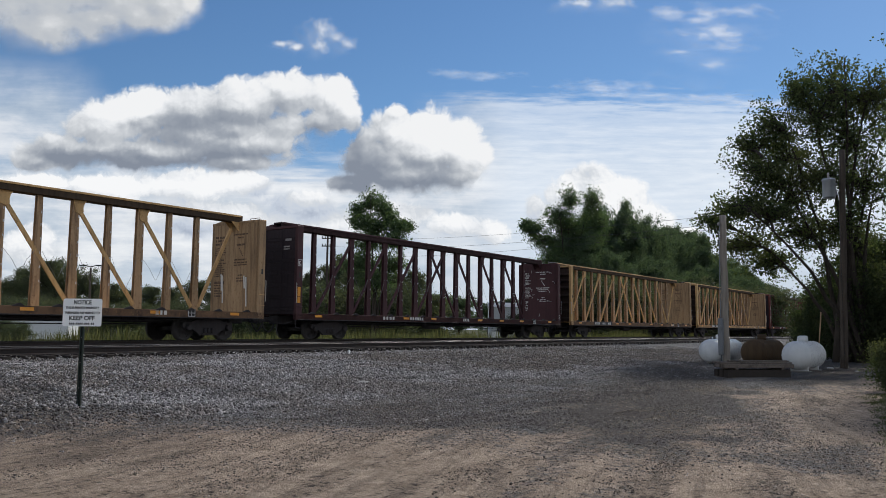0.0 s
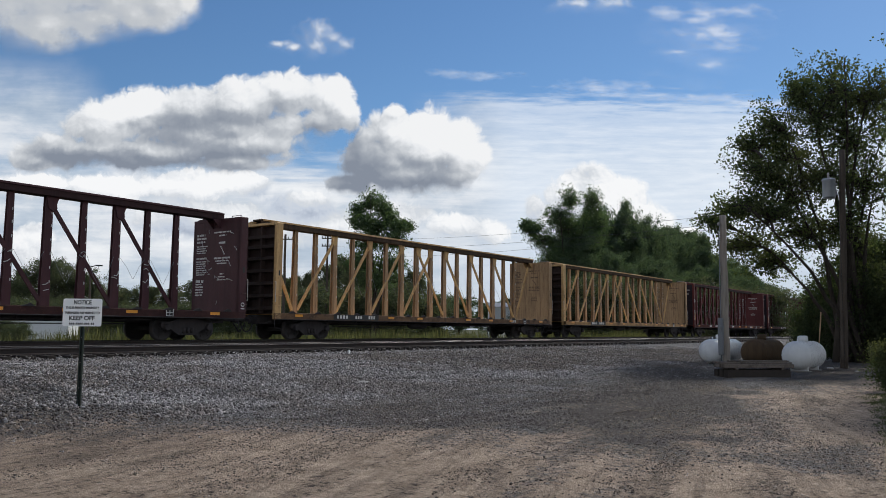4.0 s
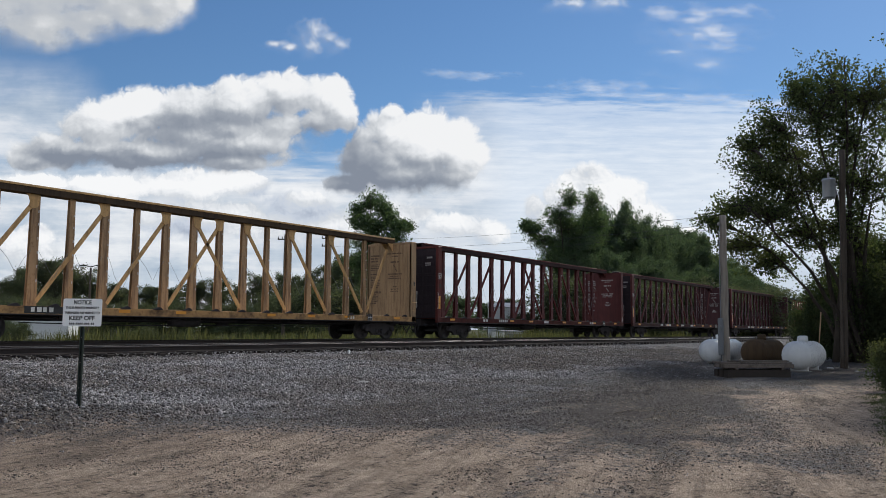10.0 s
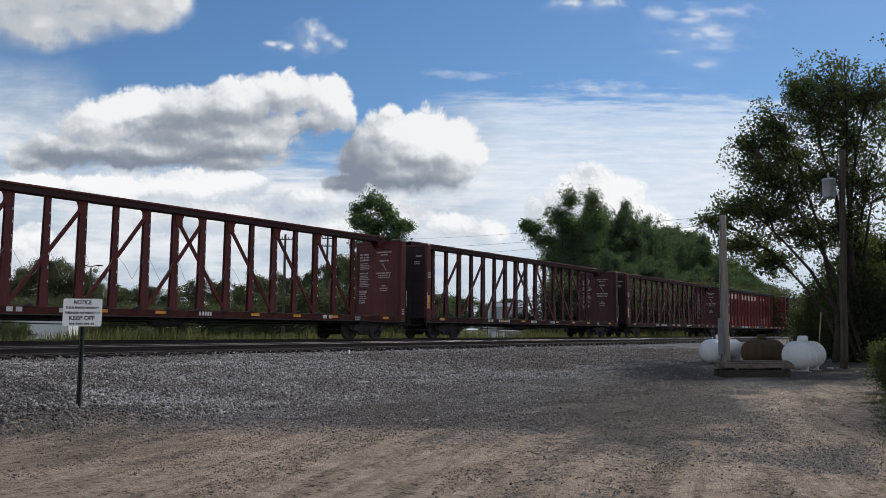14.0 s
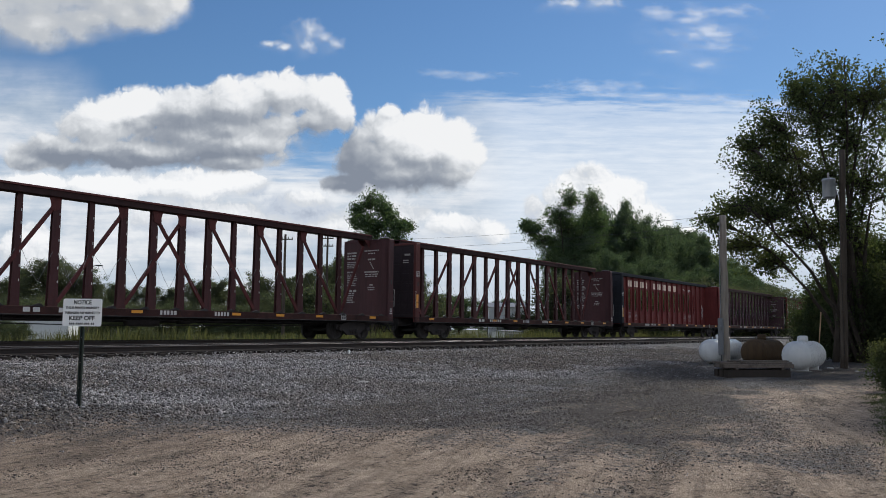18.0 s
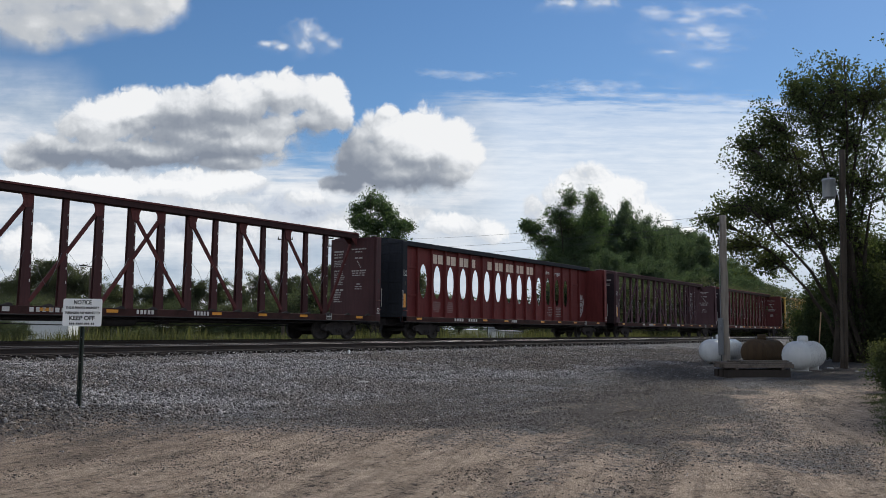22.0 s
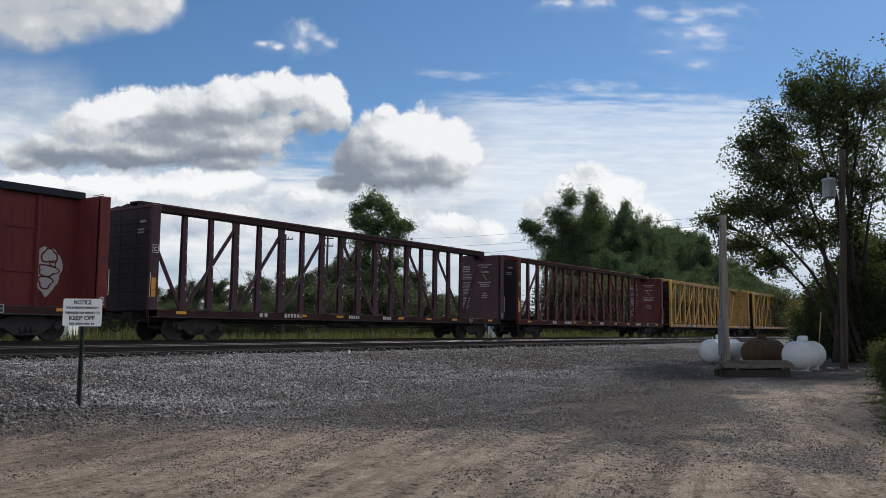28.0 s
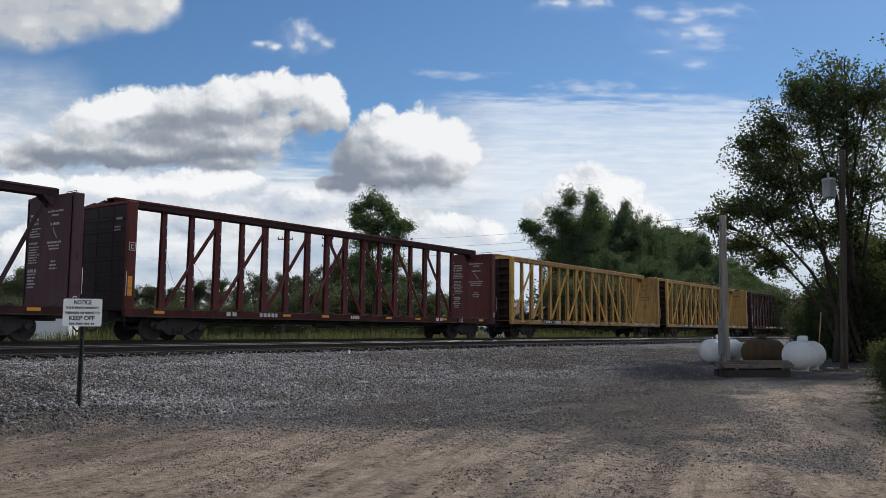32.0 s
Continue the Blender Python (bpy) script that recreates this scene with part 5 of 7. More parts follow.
def build_train():
    marks = [(4.1, 0.75, 4), (5.2, 0.85, 6), (18.0, 0.5, 3)]
    early = [(3.55, 0.75, 4), (4.72, 0.5, 3), (5.6, 0.5, 3), (18.0, 0.5, 3)]
    rus = center_beam_car("rusty yellow center-beam lumber car, empty, grimy sills", YELLOW, ENDBROWN, INKED, 3, early, post_paint=DARKYELLOW, inner=TANEND, sill_paint=SILLRUST, chord_paint=CHORDDARK)
    yel = center_beam_car("yellow center-beam lumber car with rust and grime, empty", YELLOW, ENDBROWN, INKED, 8, marks, post_paint=DARKYELLOW, inner=TANEND, sill_paint=SILLYELLOW, chord_paint=CHORDDARK)
    gol = center_beam_car("bright gold-yellow center-beam lumber car, empty", GOLD, ENDBROWN, INKED, 9, marks, post_paint=DARKGOLD, inner=DARKGOLD, sill_paint=SILLYELLOW, chord_paint=DARKYELLOW)
    bro = center_beam_car("dark brown center-beam lumber car, empty, with white scrawls", BROWN, ENDDARK, WHITE, 4, [(5.5, 0.9, 4), (7.5, 1.1, 6), (12.0, 0.6, 4)], False, scrawl=True, sill_paint=SILLDARK)
    # red and maroon cars: the inner bulkhead's shade is put into a darker paint
    red = center_beam_car("dull red center-beam lumber car, empty", REDPAINT, ENDDARK, INKPALE, 5, [(4.2, 0.55, 2), (5.8, 1.0, 5), (11.0, 0.6, 5), (17.3, 0.7, 2)], False, post_paint=MAROON, inner=MAROON)
    mar = center_beam_car("dark maroon center-beam lumber car, empty", MAROON, ENDDARK, INKPALE, 6, [(5.6, 0.6, 2), (6.7, 1.2, 6), (10.3, 0.7, 5), (12.6, 0.7, 5)], post_paint=DARKMAROON, inner=BROWN, sill_paint=SILLDARK)
    ope = opera_car("oxide-red center-beam car with a solid wall of ovals")
    blk = center_beam_car("nearly black maroon center-beam lumber car, empty", DARKPLUM, ENDDARK, INKPALE, 7, [(4.9, 0.5, 2), (6.2, 1.0, 6), (10.0, 0.7, 5), (12.3, 0.6, 5)], post_paint=DARKPLUM, sill_paint=SILLDARK)
    plan = [rus, bro, rus, yel, red, mar, mar, ope, blk, red, gol, gol, bro]
    used = set()
    for i, proto in enumerate(plan):
        home = pose(FIRST + NUDGE[i] + (i - 1) * PITCH, TRAIN_Y, 0)
        if proto.name in used:
            car = copy_thing(proto, home)
        else:
            used.add(proto.name)
            car = proto
            car.matrix_basis = home
        CARS.append(car)
    # slack white straps left hanging on the first car's rear bulkhead
    xs = CAR_L - 0.37
    for y, z0, z1 in ((0.62, 1.45, 2.55), (0.70, 1.95, 2.60), (-0.78, 1.3, 2.45), (-0.66, 2.0, 2.5)):
        part("strap", Geo().bar((xs, y, z0), (xs, y + 0.05, z1), 0.07, 0.008), PALEMARK, CARS[0], "white strap hanging down")


build_train()


def travelled(t):
    """How far the train has come since the start, in metres."""
    u = (t - 16) / 16
    return 101.868 * (u + 1) + 0.014 * (u * u - 1) - 0.138 * (u ** 3 + 1) - 0.094 * (u ** 4 - 1)

# ---------------------------------------------------------------- things beside the tracks

SIGNWHITE = plain("sign_white", (0.84, 0.85, 0.85), 0.5, 0, 0.05, 5)
INK = plain("sign_black", (0.02, 0.02, 0.022), 0.5)
CHANNEL = worn("green_channel_steel", (0.030, 0.040, 0.036), (0.015, 0.018, 0.017), (0.07, 0.04, 0.025), 0.6, 0.5, 0.3, 0.4)
TANKWHITE = worn("white_tank_paint", (0.70, 0.71, 0.72), (0.42, 0.42, 0.41), (0.35, 0.25, 0.18), 0.28, 0.25, 0.06)
TANKBROWN = worn("rusty_tank_paint", (0.085, 0.058, 0.036), (0.04, 0.03, 0.022), (0.10, 0.045, 0.02), 0.8, 0.6, 0.5)
POLEWOOD = worn("weathered_pole", (0.30, 0.265, 0.23), (0.11, 0.095, 0.085), (0.20, 0.17, 0.145), 0.9, 0.7, 0.5, 0, 1.2)
DARKPOLE = worn("brown_pole", (0.10, 0.082, 0.068), (0.04, 0.034, 0.03), (0.13, 0.105, 0.085), 0.9, 0.7, 0.5, 0, 1.2)
METERGREY = plain("dull_grey_metal", (0.15, 0.16, 0.175), 0.6, 0.3, 0.15, 6)
GREYBOX = plain("grey_metal", (0.33, 0.35, 0.38), 0.45, 0.4, 0.12, 6)
TIMBER = worn("grey_timber", (0.17, 0.14, 0.12), (0.045, 0.038, 0.034), (0.26, 0.23, 0.20), 0.9, 0.7, 0.6, 0, 1.3, False)
WIRE = plain("wire", (0.03, 0.03, 0.032), 0.5, 0.5)
PALE = plain("pale_siding", (0.62, 0.63, 0.64), 0.7, 0, 0.1, 3)
ROOFGREY = plain("roof_sheet", (0.24, 0.25, 0.27), 0.6, 0.3, 0.15, 2)
DARKGLASS = plain("dark_pane", (0.03, 0.035, 0.04), 0.1, 0, 0.1)
CONCRETE = plain("concrete", (0.32, 0.31, 0.29), 0.9, 0, 0.2, 6, 0.3)


def notice_sign():
    x, y = 6.98, 11.80
    base = ground_z(x, y)
    s = thing("notice_sign", "white notice sign with black lettering on a dark steel channel post", "sign", at=pose(x, y, base, 0, 0, -54.23))
    g = Geo()
    prof = [(-0.035, 0.012), (-0.028, -0.012), (-0.012, -0.012), (-0.010, 0.014), (0.010, 0.014), (0.012, -0.012), (0.028, -0.012), (0.035, 0.012), (0.028, 0.012), (0.024, -0.006), (0.016, -0.006), (0.013, 0.02), (-0.013, 0.02), (-0.016, -0.006), (-0.024, -0.006), (-0.028, 0.012)]
    g.rings([[(a, 0.02 + b, z) for a, b in prof] for z in (-0.3, 1.48)], True, False)
    p = part("post", g, CHANNEL, s, "dark perforated channel post")
    for i in range(14):
        part("bolt_hole", Geo().tube([(0, 0.003, 0.10 + i * 0.095), (0, 0.008, 0.10 + i * 0.095)], 0.006, 6), FADED if i % 4 == 2 else INK, p)
    zt = 0.90 - base
    w, h = 0.297, 0.42
    r, pts = 0.03, []
    for cx, cz, a0 in ((w - r, zt - r, 0), (-w + r, zt - r, 90), (-w + r, zt - h + r, 180), (w - r, zt - h + r, 270)):
        for k in range(4):
            a = radians(a0 + 30 * k)
            pts.append((cx + r * math.cos(a), cz + r * math.sin(a)))
    pl = part("plate", Geo().rings([[(a, e, c) for a, c in pts] for e in (-0.004, 0.0)], True, False), SIGNWHITE, s, "white sheet-metal plate with rounded corners")
    for words, size, dz, wd in (("NOTICE", 0.088, 0.085, 0.27), ("THIS IS PRIVATE PROPERTY", 0.050, 0.155, 0.51), ("TRESPASSERS ARE WARNED TO", 0.050, 0.232, 0.53), ("KEEP OFF", 0.092, 0.325, 0.39)):
        t = text_part(words, size, INK, pl, (0, -0.0065, zt - dz))
        xs = [v.co.x for v in t.data.vertices]
        k = wd / (max(xs) - min(xs))
        t.matrix_basis = pose(-wd / 2 - min(xs) * k, -0.0065, zt - dz, 90) @ Matrix.Diagonal((k, 1, 1, 1))
    for a, n in ((-0.19, 3), (-0.09, 4), (0.04, 3), (0.14, 2)):
        g = Geo()
        for i in range(n):
            g.box(a + 0.028 * i, a + 0.028 * i + 0.019, -0.008, -0.004, zt - 0.395, zt - 0.365)
        part("writing_bar", g, INK, pl)
    for z in (zt - 0.03, zt - h + 0.03):
        part("bolt", Geo().tube([(0, -0.010, z), (0, -0.003, z)], 0.008, 8), GREYBOX, pl)


def propane_tank(x, y, az, r, length, paint, label):
    """A lying gas tank with round ends on two feet, with a valve cover on top."""
    gz = ground_z(x, y)
    t = thing("propane_tank", label, "gas tank", "gas tanks beside the pole", at=pose(x, y, gz, 0, 0, az))
    zc = r + 0.05
    rows = [(0.02, 0.0)]
    for k in range(1, 9):
        a = k * math.pi / 16
        rows.append((r * math.sin(a), r * 0.82 * (1 - math.cos(a))))
    rows += [(r, length * 0.5)]
    rows += [(q, length - h) for q, h in rows[-2::-1]]
    body = part("shell", Geo().turned(rows, 32, "x", (0, 0, zc)), paint, t, "round steel shell")
    for h in (r * 0.82, length - r * 0.82):
        part("weld_seam", Geo().turned([(r + 0.001, h - 0.012), (r + 0.005, h - 0.006), (r + 0.005, h + 0.006), (r + 0.001, h + 0.012)], 32, "x", (0, 0, zc)), paint, body)
    for h in (length * 0.25, length * 0.75):
        part("foot", Geo().box(h - 0.06, h + 0.06, -r * 0.6, r * 0.6, 0.0, zc - r * 0.72, 0.01), paint, t)
        part("pad", Geo().box(h - 0.15, h + 0.15, -r * 0.75, r * 0.75, -0.06, 0.012, 0.01), CONCRETE, t)
    dome = part("valve_cover", Geo().turned([(0.17, zc + r - 0.03), (0.17, zc + r + 0.13), (0.15, zc + r + 0.17), (0.08, zc + r + 0.19), (0.01, zc + r + 0.19)], 18, "z", (length * 0.45, 0, 0)), paint, t, "round valve cover")
    part("hinge", Geo().box(length * 0.45 + 0.15, length * 0.45 + 0.19, -0.04, 0.04, zc + r + 0.10, zc + r + 0.15), GREYBOX, dome)
    part("lifting_lug", Geo().box(0.55, 0.62, -0.012, 0.012, zc + r - 0.02, zc + r + 0.09, 0.004), paint, t)


def timber_stack():
    a, b = Vector((24.95, 7.62, 0)), Vector((26.51, 6.01, 0))
    d = (b - a).normalized()
    az = math.degrees(math.atan2(d.y, d.x))
    gz = ground_z(25.6, 6.9)
    s = thing("timber_stack", "stack of old grey railway ties and boards on the gravel", "timber", at=pose(a.x, a.y, gz, 0, 0, az))
    n = (b - a).length
    rng = random.Random(8)
    for y in (0.0, 0.30, 0.62):
        part("tie", Geo().box(0.12, n - 0.02 + rng.uniform(-0.1, 0.05), y, y + 0.24, -0.06, 0.22, 0.015), TIEWOOD, s, "dark creosoted tie")
    for x in (0.35, n - 0.4):
        part("spacer", Geo().box(x, x + 0.1, -0.05, 0.9, 0.222, 0.275, 0.006), TIMBER, s)
    for y, x0, x1, z in ((-0.06, 0.0, n, 0.276), (0.21, -0.04, n - 0.05, 0.278), (0.50, 0.05, n + 0.03, 0.277)):
        part("board", Geo().box(x0, x1, y, y + 0.24, z, z + 0.115, 0.012), TIMBER, s, "weathered grey beam")
    for y, x0, x1, z in ((0.02, -0.02, n - 0.02, 0.396), (0.30, 0.1, n + 0.02, 0.398), (0.52, 0.0, n - 0.3, 0.397)):
        part("board", Geo().box(x0, x1, y, y + 0.2, z, z + 0.05, 0.008), TIMBER, s, "weathered grey plank")
    part("board", Geo().box(0.3, n, 0.2, 0.38, 0.452, 0.492, 0.008), TIMBER, s, "weathered grey plank")


def round_pole(name, x, y, top, r0, r1, wood, label, lean=(0.0, 0.0)):
    gz = ground_z(x, y)
    p = thing(name, label, "utility pole", at=pose(x, y, gz))
    n = 10
    pts = [(0.012 * math.sin(i * 1.3) + lean[0] * i / n, 0.012 * math.cos(i * 1.7) + lean[1] * i / n, -0.3 + (top - gz + 0.3) * i / n) for i in range(n + 1)]
    part("shaft", Geo().tube(pts, [r0 + (r1 - r0) * i / n for i in range(n + 1)], 14), wood, p)
    return p, gz


def service_poles():
    p, gz = round_pole("service_pole", 27.40, 8.28, 4.33, 0.13, 0.105, POLEWOOD, "weathered grey wooden service pole with a meter box")
    # conduit and meter box on the side towards the yard
    part("conduit", Geo().tube([(-0.17, 0.10, 0.05), (-0.16, 0.10, 1.5), (-0.15, 0.09, 4.6), (-0.12, 0.06, 4.9)], 0.018, 8), METERGREY, p, "grey metal conduit")
    m = part("meter_box", Geo().box(-0.30, -0.17, 0.0, 0.16, 0.55, 1.75, 0.02), METERGREY, p, "grey metal meter box")
    part("meter", Geo().tube([(-0.29, 0.08, 1.45), (-0.36, 0.08, 1.45)], 0.065, 14), METERGREY, m, "round glass meter")
    part("door", Geo().box(-0.312, -0.301, 0.015, 0.145, 0.60, 1.28, 0.004), METERGREY, m)
    part("insulator", Geo().turned([(0.02, 0), (0.045, 0.02), (0.03, 0.05), (0.045, 0.08), (0.02, 0.11)], 10, "z", (-0.13, 0.1, 4.82)), CONCRETE, p)
    loops = [(-0.15 - 0.12 * math.sin(t * 0.7), 0.12 + 0.05 * math.cos(t), 4.75 - 0.10 * t) for t in range(7)]
    part("drip_loop", Geo().tube(loops, 0.011, 6), WIRE, p, "slack black cable")
    q, gz2 = round_pole("utility_pole", 33.74, 5.87, 7.42, 0.145, 0.105, DARKPOLE, "tall dark wooden utility pole with a grey transformer", (0.14, -0.2))
    # transformer can towards the left of the pole as seen from the yard
    tx, ty, tz = -0.19, 0.25, 6.27 - gz2 - 0.36
    can = part("transformer", Geo().turned([(0.02, tz - 0.36), (0.22, tz - 0.35), (0.235, tz - 0.3), (0.235, tz + 0.3), (0.25, tz + 0.32), (0.25, tz + 0.36), (0.20, tz + 0.40), (0.02, tz + 0.42)], 20, "z", (tx, ty, 0)), GREYBOX, q, "grey transformer can")
    part("bushing", Geo().turned([(0.03, tz + 0.40), (0.05, tz + 0.45), (0.03, tz + 0.50), (0.05, tz + 0.55), (0.02, tz + 0.62)], 10, "z", (tx - 0.05, ty, 0)), CONCRETE, can)
    part("bracket", Geo().bar((0, 0, tz + 0.2), (tx * 0.6, ty * 0.6, tz + 0.2), 0.06, 0.05, (0, 0, 1)), GREYBOX, can)
    part("bracket", Geo().bar((0, 0, tz - 0.2), (tx * 0.6, ty * 0.6, tz - 0.2), 0.06, 0.05, (0, 0, 1)), GREYBOX, can)
    part("ground_wire", Geo().tube([(-0.12, -0.06, 0.1), (-0.12, -0.06, 4.0), (-0.1, -0.05, 7.0)], 0.008, 5), WIRE, q)
    part("guy_guard", Geo().tube([(0.2, 0.95, 0.0), (0.14, 0.75, 2.1)], 0.022, 8), DARKYELLOW, q, "yellow guy-wire guard")


def far_pole(name, x, y, top, arms, label):
    p, gz = round_pole(name, x, y, top, 0.15, 0.10, DARKPOLE, label)
    for z, half in arms:
        a = part("crossarm", Geo().bar((-half * 0.58, half * 0.81, z - gz), (half * 0.58, -half * 0.81, z - gz), 0.10, 0.12, (0, 0, 1)), DARKPOLE, p)
        for t in (-0.9, -0.4, 0.4, 0.9):
            part("insulator", Geo().tube([(-half * 0.58 * t, half * 0.81 * t, z - gz + 0.06), (-half * 0.58 * t, half * 0.81 * t, z - gz + 0.24)], 0.045, 6), CONCRETE, a)
    return p


def wires():
    for k, (p, q, sag) in enumerate((((61.56, 59.08, 9.85), (27.4, 8.2, 4.34), 0.45), ((61.56, 59.08, 9.0), (27.4, 8.2, 4.05), 0.5), ((61.56, 59.08, 8.2), (27.4, 8.2, 3.9), 0.6))):
        pts = []
        for i in range(15):
            t = i / 14
            pts.append([p[j] + (q[j] - p[j]) * t for j in range(3)])
            pts[-1][2] -= 4 * sag * t * (1 - t)
        solid("overhead_wire", Geo().tube(pts, 0.0065, 5), WIRE, "thin dark overhead wire across the tracks", "wire", "overhead wires")


def lamp_post():
    p, gz = round_pole("lamp_post", 39.17, 65.28, 5.47, 0.11, 0.08, DARKPOLE, "thin dark lamp post with two flat lamp heads")
    for s in (-1, 1):
        arm = part("arm", Geo().tube([(0, 0, 6.4), (s * 0.25, -s * 0.35, 6.5)], 0.04, 6), DARKPOLE, p)
        part("lamp_head", Geo().box(s * 0.42 - 0.2, s * 0.42 + 0.2, -s * 0.55 - 0.25, -s * 0.55 + 0.25, 6.46, 6.56, 0.03), BLACKMARK, arm)


def shed(name, x, y, az, w, d, h, roof, wall, label, doors=()):
    gz = ground_z(x, y) - 0.02
    s = thing(name, label, "shed" if w < 8 else "building", at=pose(x, y, gz, 0, 0, az))
    body = part("wall", Geo().box(-w / 2, w / 2, -d / 2, d / 2, 0, h, 0.02), wall, s)
    n = int(w / 0.3)
    for i in range(1, n):
        part("panel_rib", Geo().box(-w / 2 + w * i / n - 0.02, -w / 2 + w * i / n + 0.02, -d / 2 - 0.015, -d / 2, 0.05, h - 0.05), wall, body)
    part("roof", Geo().rings([[(e * (w / 2 + 0.15), -d / 2 - 0.15, h), (e * (w / 2 + 0.15), d / 2 + 0.15, h), (e * (w / 2 + 0.15), 0, h + roof)] for e in (-1, 1)], True, False), ROOFGREY, s, "grey sheet roof")
    for a, b, z0, z1 in doors:
        part("door", Geo().box(a, b, -d / 2 - 0.03, -d / 2 - 0.016, z0, z1, 0.004), ROOFGREY if z0 < 0.3 else DARKGLASS, s)
    return s


notice_sign()
propane_tank(32.21, 10.48, -5, 0.46, 3.0, TANKWHITE, "white propane tank with round ends on the gravel")
propane_tank(32.05, 8.79, -5, 0.50, 2.8, TANKBROWN, "rusty brown propane tank with round ends")
propane_tank(29.3, 6.63, -2, 0.48, 2.75, TANKWHITE, "white propane tank with round ends beside the trees")
timber_stack()
service_poles()
far_pole("distant_pole", 52.07, 55.28, 9.0, [(8.55, 0.7)], "distant wooden pole with one crossarm")
far_pole("distant_pole", 61.56, 59.08, 10.03, [(9.75, 0.6), (8.95, 0.6)], "distant wooden pole with two crossarms")
wires()
lamp_post()
shed("utility_cabinet", 54.06, 32.84, 0, 2.6, 1.2, 1.25, 0.06, PALE, "low white metal cabinet beside the tracks", [(-1.1, -0.1, 0.1, 1.05), (0.1, 1.1, 0.1, 1.05)])
shed("distant_shed", 102.7, 62.5, -55, 5.2, 5.0, 4.6, 0.7, PALE, "pale grey shed in the distance", [(-1.5, 0.2, 0.0, 2.4), (0.9, 1.9, 1.4, 2.3)])
shed("distant_building", 43.9, 84.4, -40, 9.0, 6.0, 2.7, 0.5, PALE, "long low white building in the distance")
# a small white stake beside the near rail
solid("marker_stake", Geo().box(-0.03, 0.03, -0.02, 0.02, -0.15, 0.10, 0.006), SIGNWHITE, "small white marker stake beside the rail", "marker", at=pose(21.3, 19.3, -0.36))

# ---------------------------------------------------------------- trees and weeds


def leaf_material(name, dark, light, tint):
    m, nt, b = nodes_of(name)
    g = nt.nodes.new("ShaderNodeNewGeometry").outputs["Random Per Island"]
    co = coords(nt)
    n = noise_node(nt, co, 0.45, 3)
    col = mix_node(nt, g, dark, light)
    col = mix_node(nt, ramp_node(nt, n, [(0.45, 0.0), (0.75, 0.55)]), col, tint)
    link(nt, col, b.inputs["Base Color"])
    b.inputs["Roughness"].default_value = 0.75
    b.inputs["Specular IOR Level"].default_value = 0.2
    tr = nt.nodes.new("ShaderNodeBsdfTranslucent")
    link(nt, mix_node(nt, 1.0, col, (0.9, 1.0, 0.5), "MULTIPLY"), tr.inputs[0])
    mx = nt.nodes.new("ShaderNodeMixShader")
    mx.inputs[0].default_value = 0.58
    out = nt.nodes["Material Output"]
    link(nt, b.outputs[0], mx.inputs[1])
    link(nt, tr.outputs[0], mx.inputs[2])
    link(nt, mx.outputs[0], out.inputs[0])
    return m


LEAF_NEAR = leaf_material("oak_leaves", (0.055, 0.074, 0.040), (0.135, 0.160, 0.080), (0.15, 0.13, 0.065))
LEAF_POPLAR = leaf_material("poplar_leaves", (0.065, 0.105, 0.060), (0.15, 0.20, 0.11), (0.11, 0.14, 0.075))
LEAF_FAR = leaf_material("far_leaves", (0.070, 0.104, 0.076), (0.140, 0.18, 0.125), (0.13, 0.15, 0.10))
# shrubs below the large tree: its shade is put into this leaf colour
LEAF_SHADED = leaf_material("shaded_bush_leaves", (0.036, 0.050, 0.030), (0.080, 0.098, 0.055), (0.09, 0.085, 0.045))
LEAF_OLIVE = leaf_material("olive_leaves", (0.072, 0.084, 0.064), (0.135, 0.150, 0.105), (0.16, 0.14, 0.10))
BARK = worn("bark", (0.060, 0.050, 0.042), (0.022, 0.019, 0.017), (0.10, 0.09, 0.08), 0.95, 0.6, 0.4, 0, 2.0)
GRASS = leaf_material("yard_grass", (0.05, 0.062, 0.03), (0.12, 0.13, 0.06), (0.13, 0.115, 0.07))
WEED = leaf_material("dry_weeds", (0.075, 0.080, 0.045), (0.20, 0.180, 0.105), (0.10, 0.115, 0.06))


def leaf_mesh(name, anchors, per, spread, size, rng, mat):
    """Small bent leaves round the twigs' ends: two triangles each, folded along the midrib."""
    a = np.asarray(anchors)
    n = len(a) * per
    c = np.repeat(a, per, 0) + rng.normal(0, 1, (n, 3)) * np.array((spread, spread, spread * 0.7))
    d = rng.normal(0, 1, (n, 3))
    d[:, 2] -= 0.5
    d /= np.linalg.norm(d, axis=1)[:, None]
    s = np.cross(d, rng.normal(0, 1, (n, 3)))
    s /= np.linalg.norm(s, axis=1)[:, None]
    up = np.cross(d, s)
    z = size * rng.uniform(0.6, 1.35, (n, 1))
    v = np.stack([c - d * z * 0.5, c + s * z * 0.36 + up * z * 0.14, c + d * z * 0.5, c - s * z * 0.36 + up * z * 0.14], 1).reshape(-1, 3)
    i = np.arange(n)[:, None] * 4
    tris = np.concatenate([i + [0, 1, 2], i + [0, 2, 3]], 0)
    me = fast_mesh(name, v, tris)
    me.materials.append(mat)
    return me


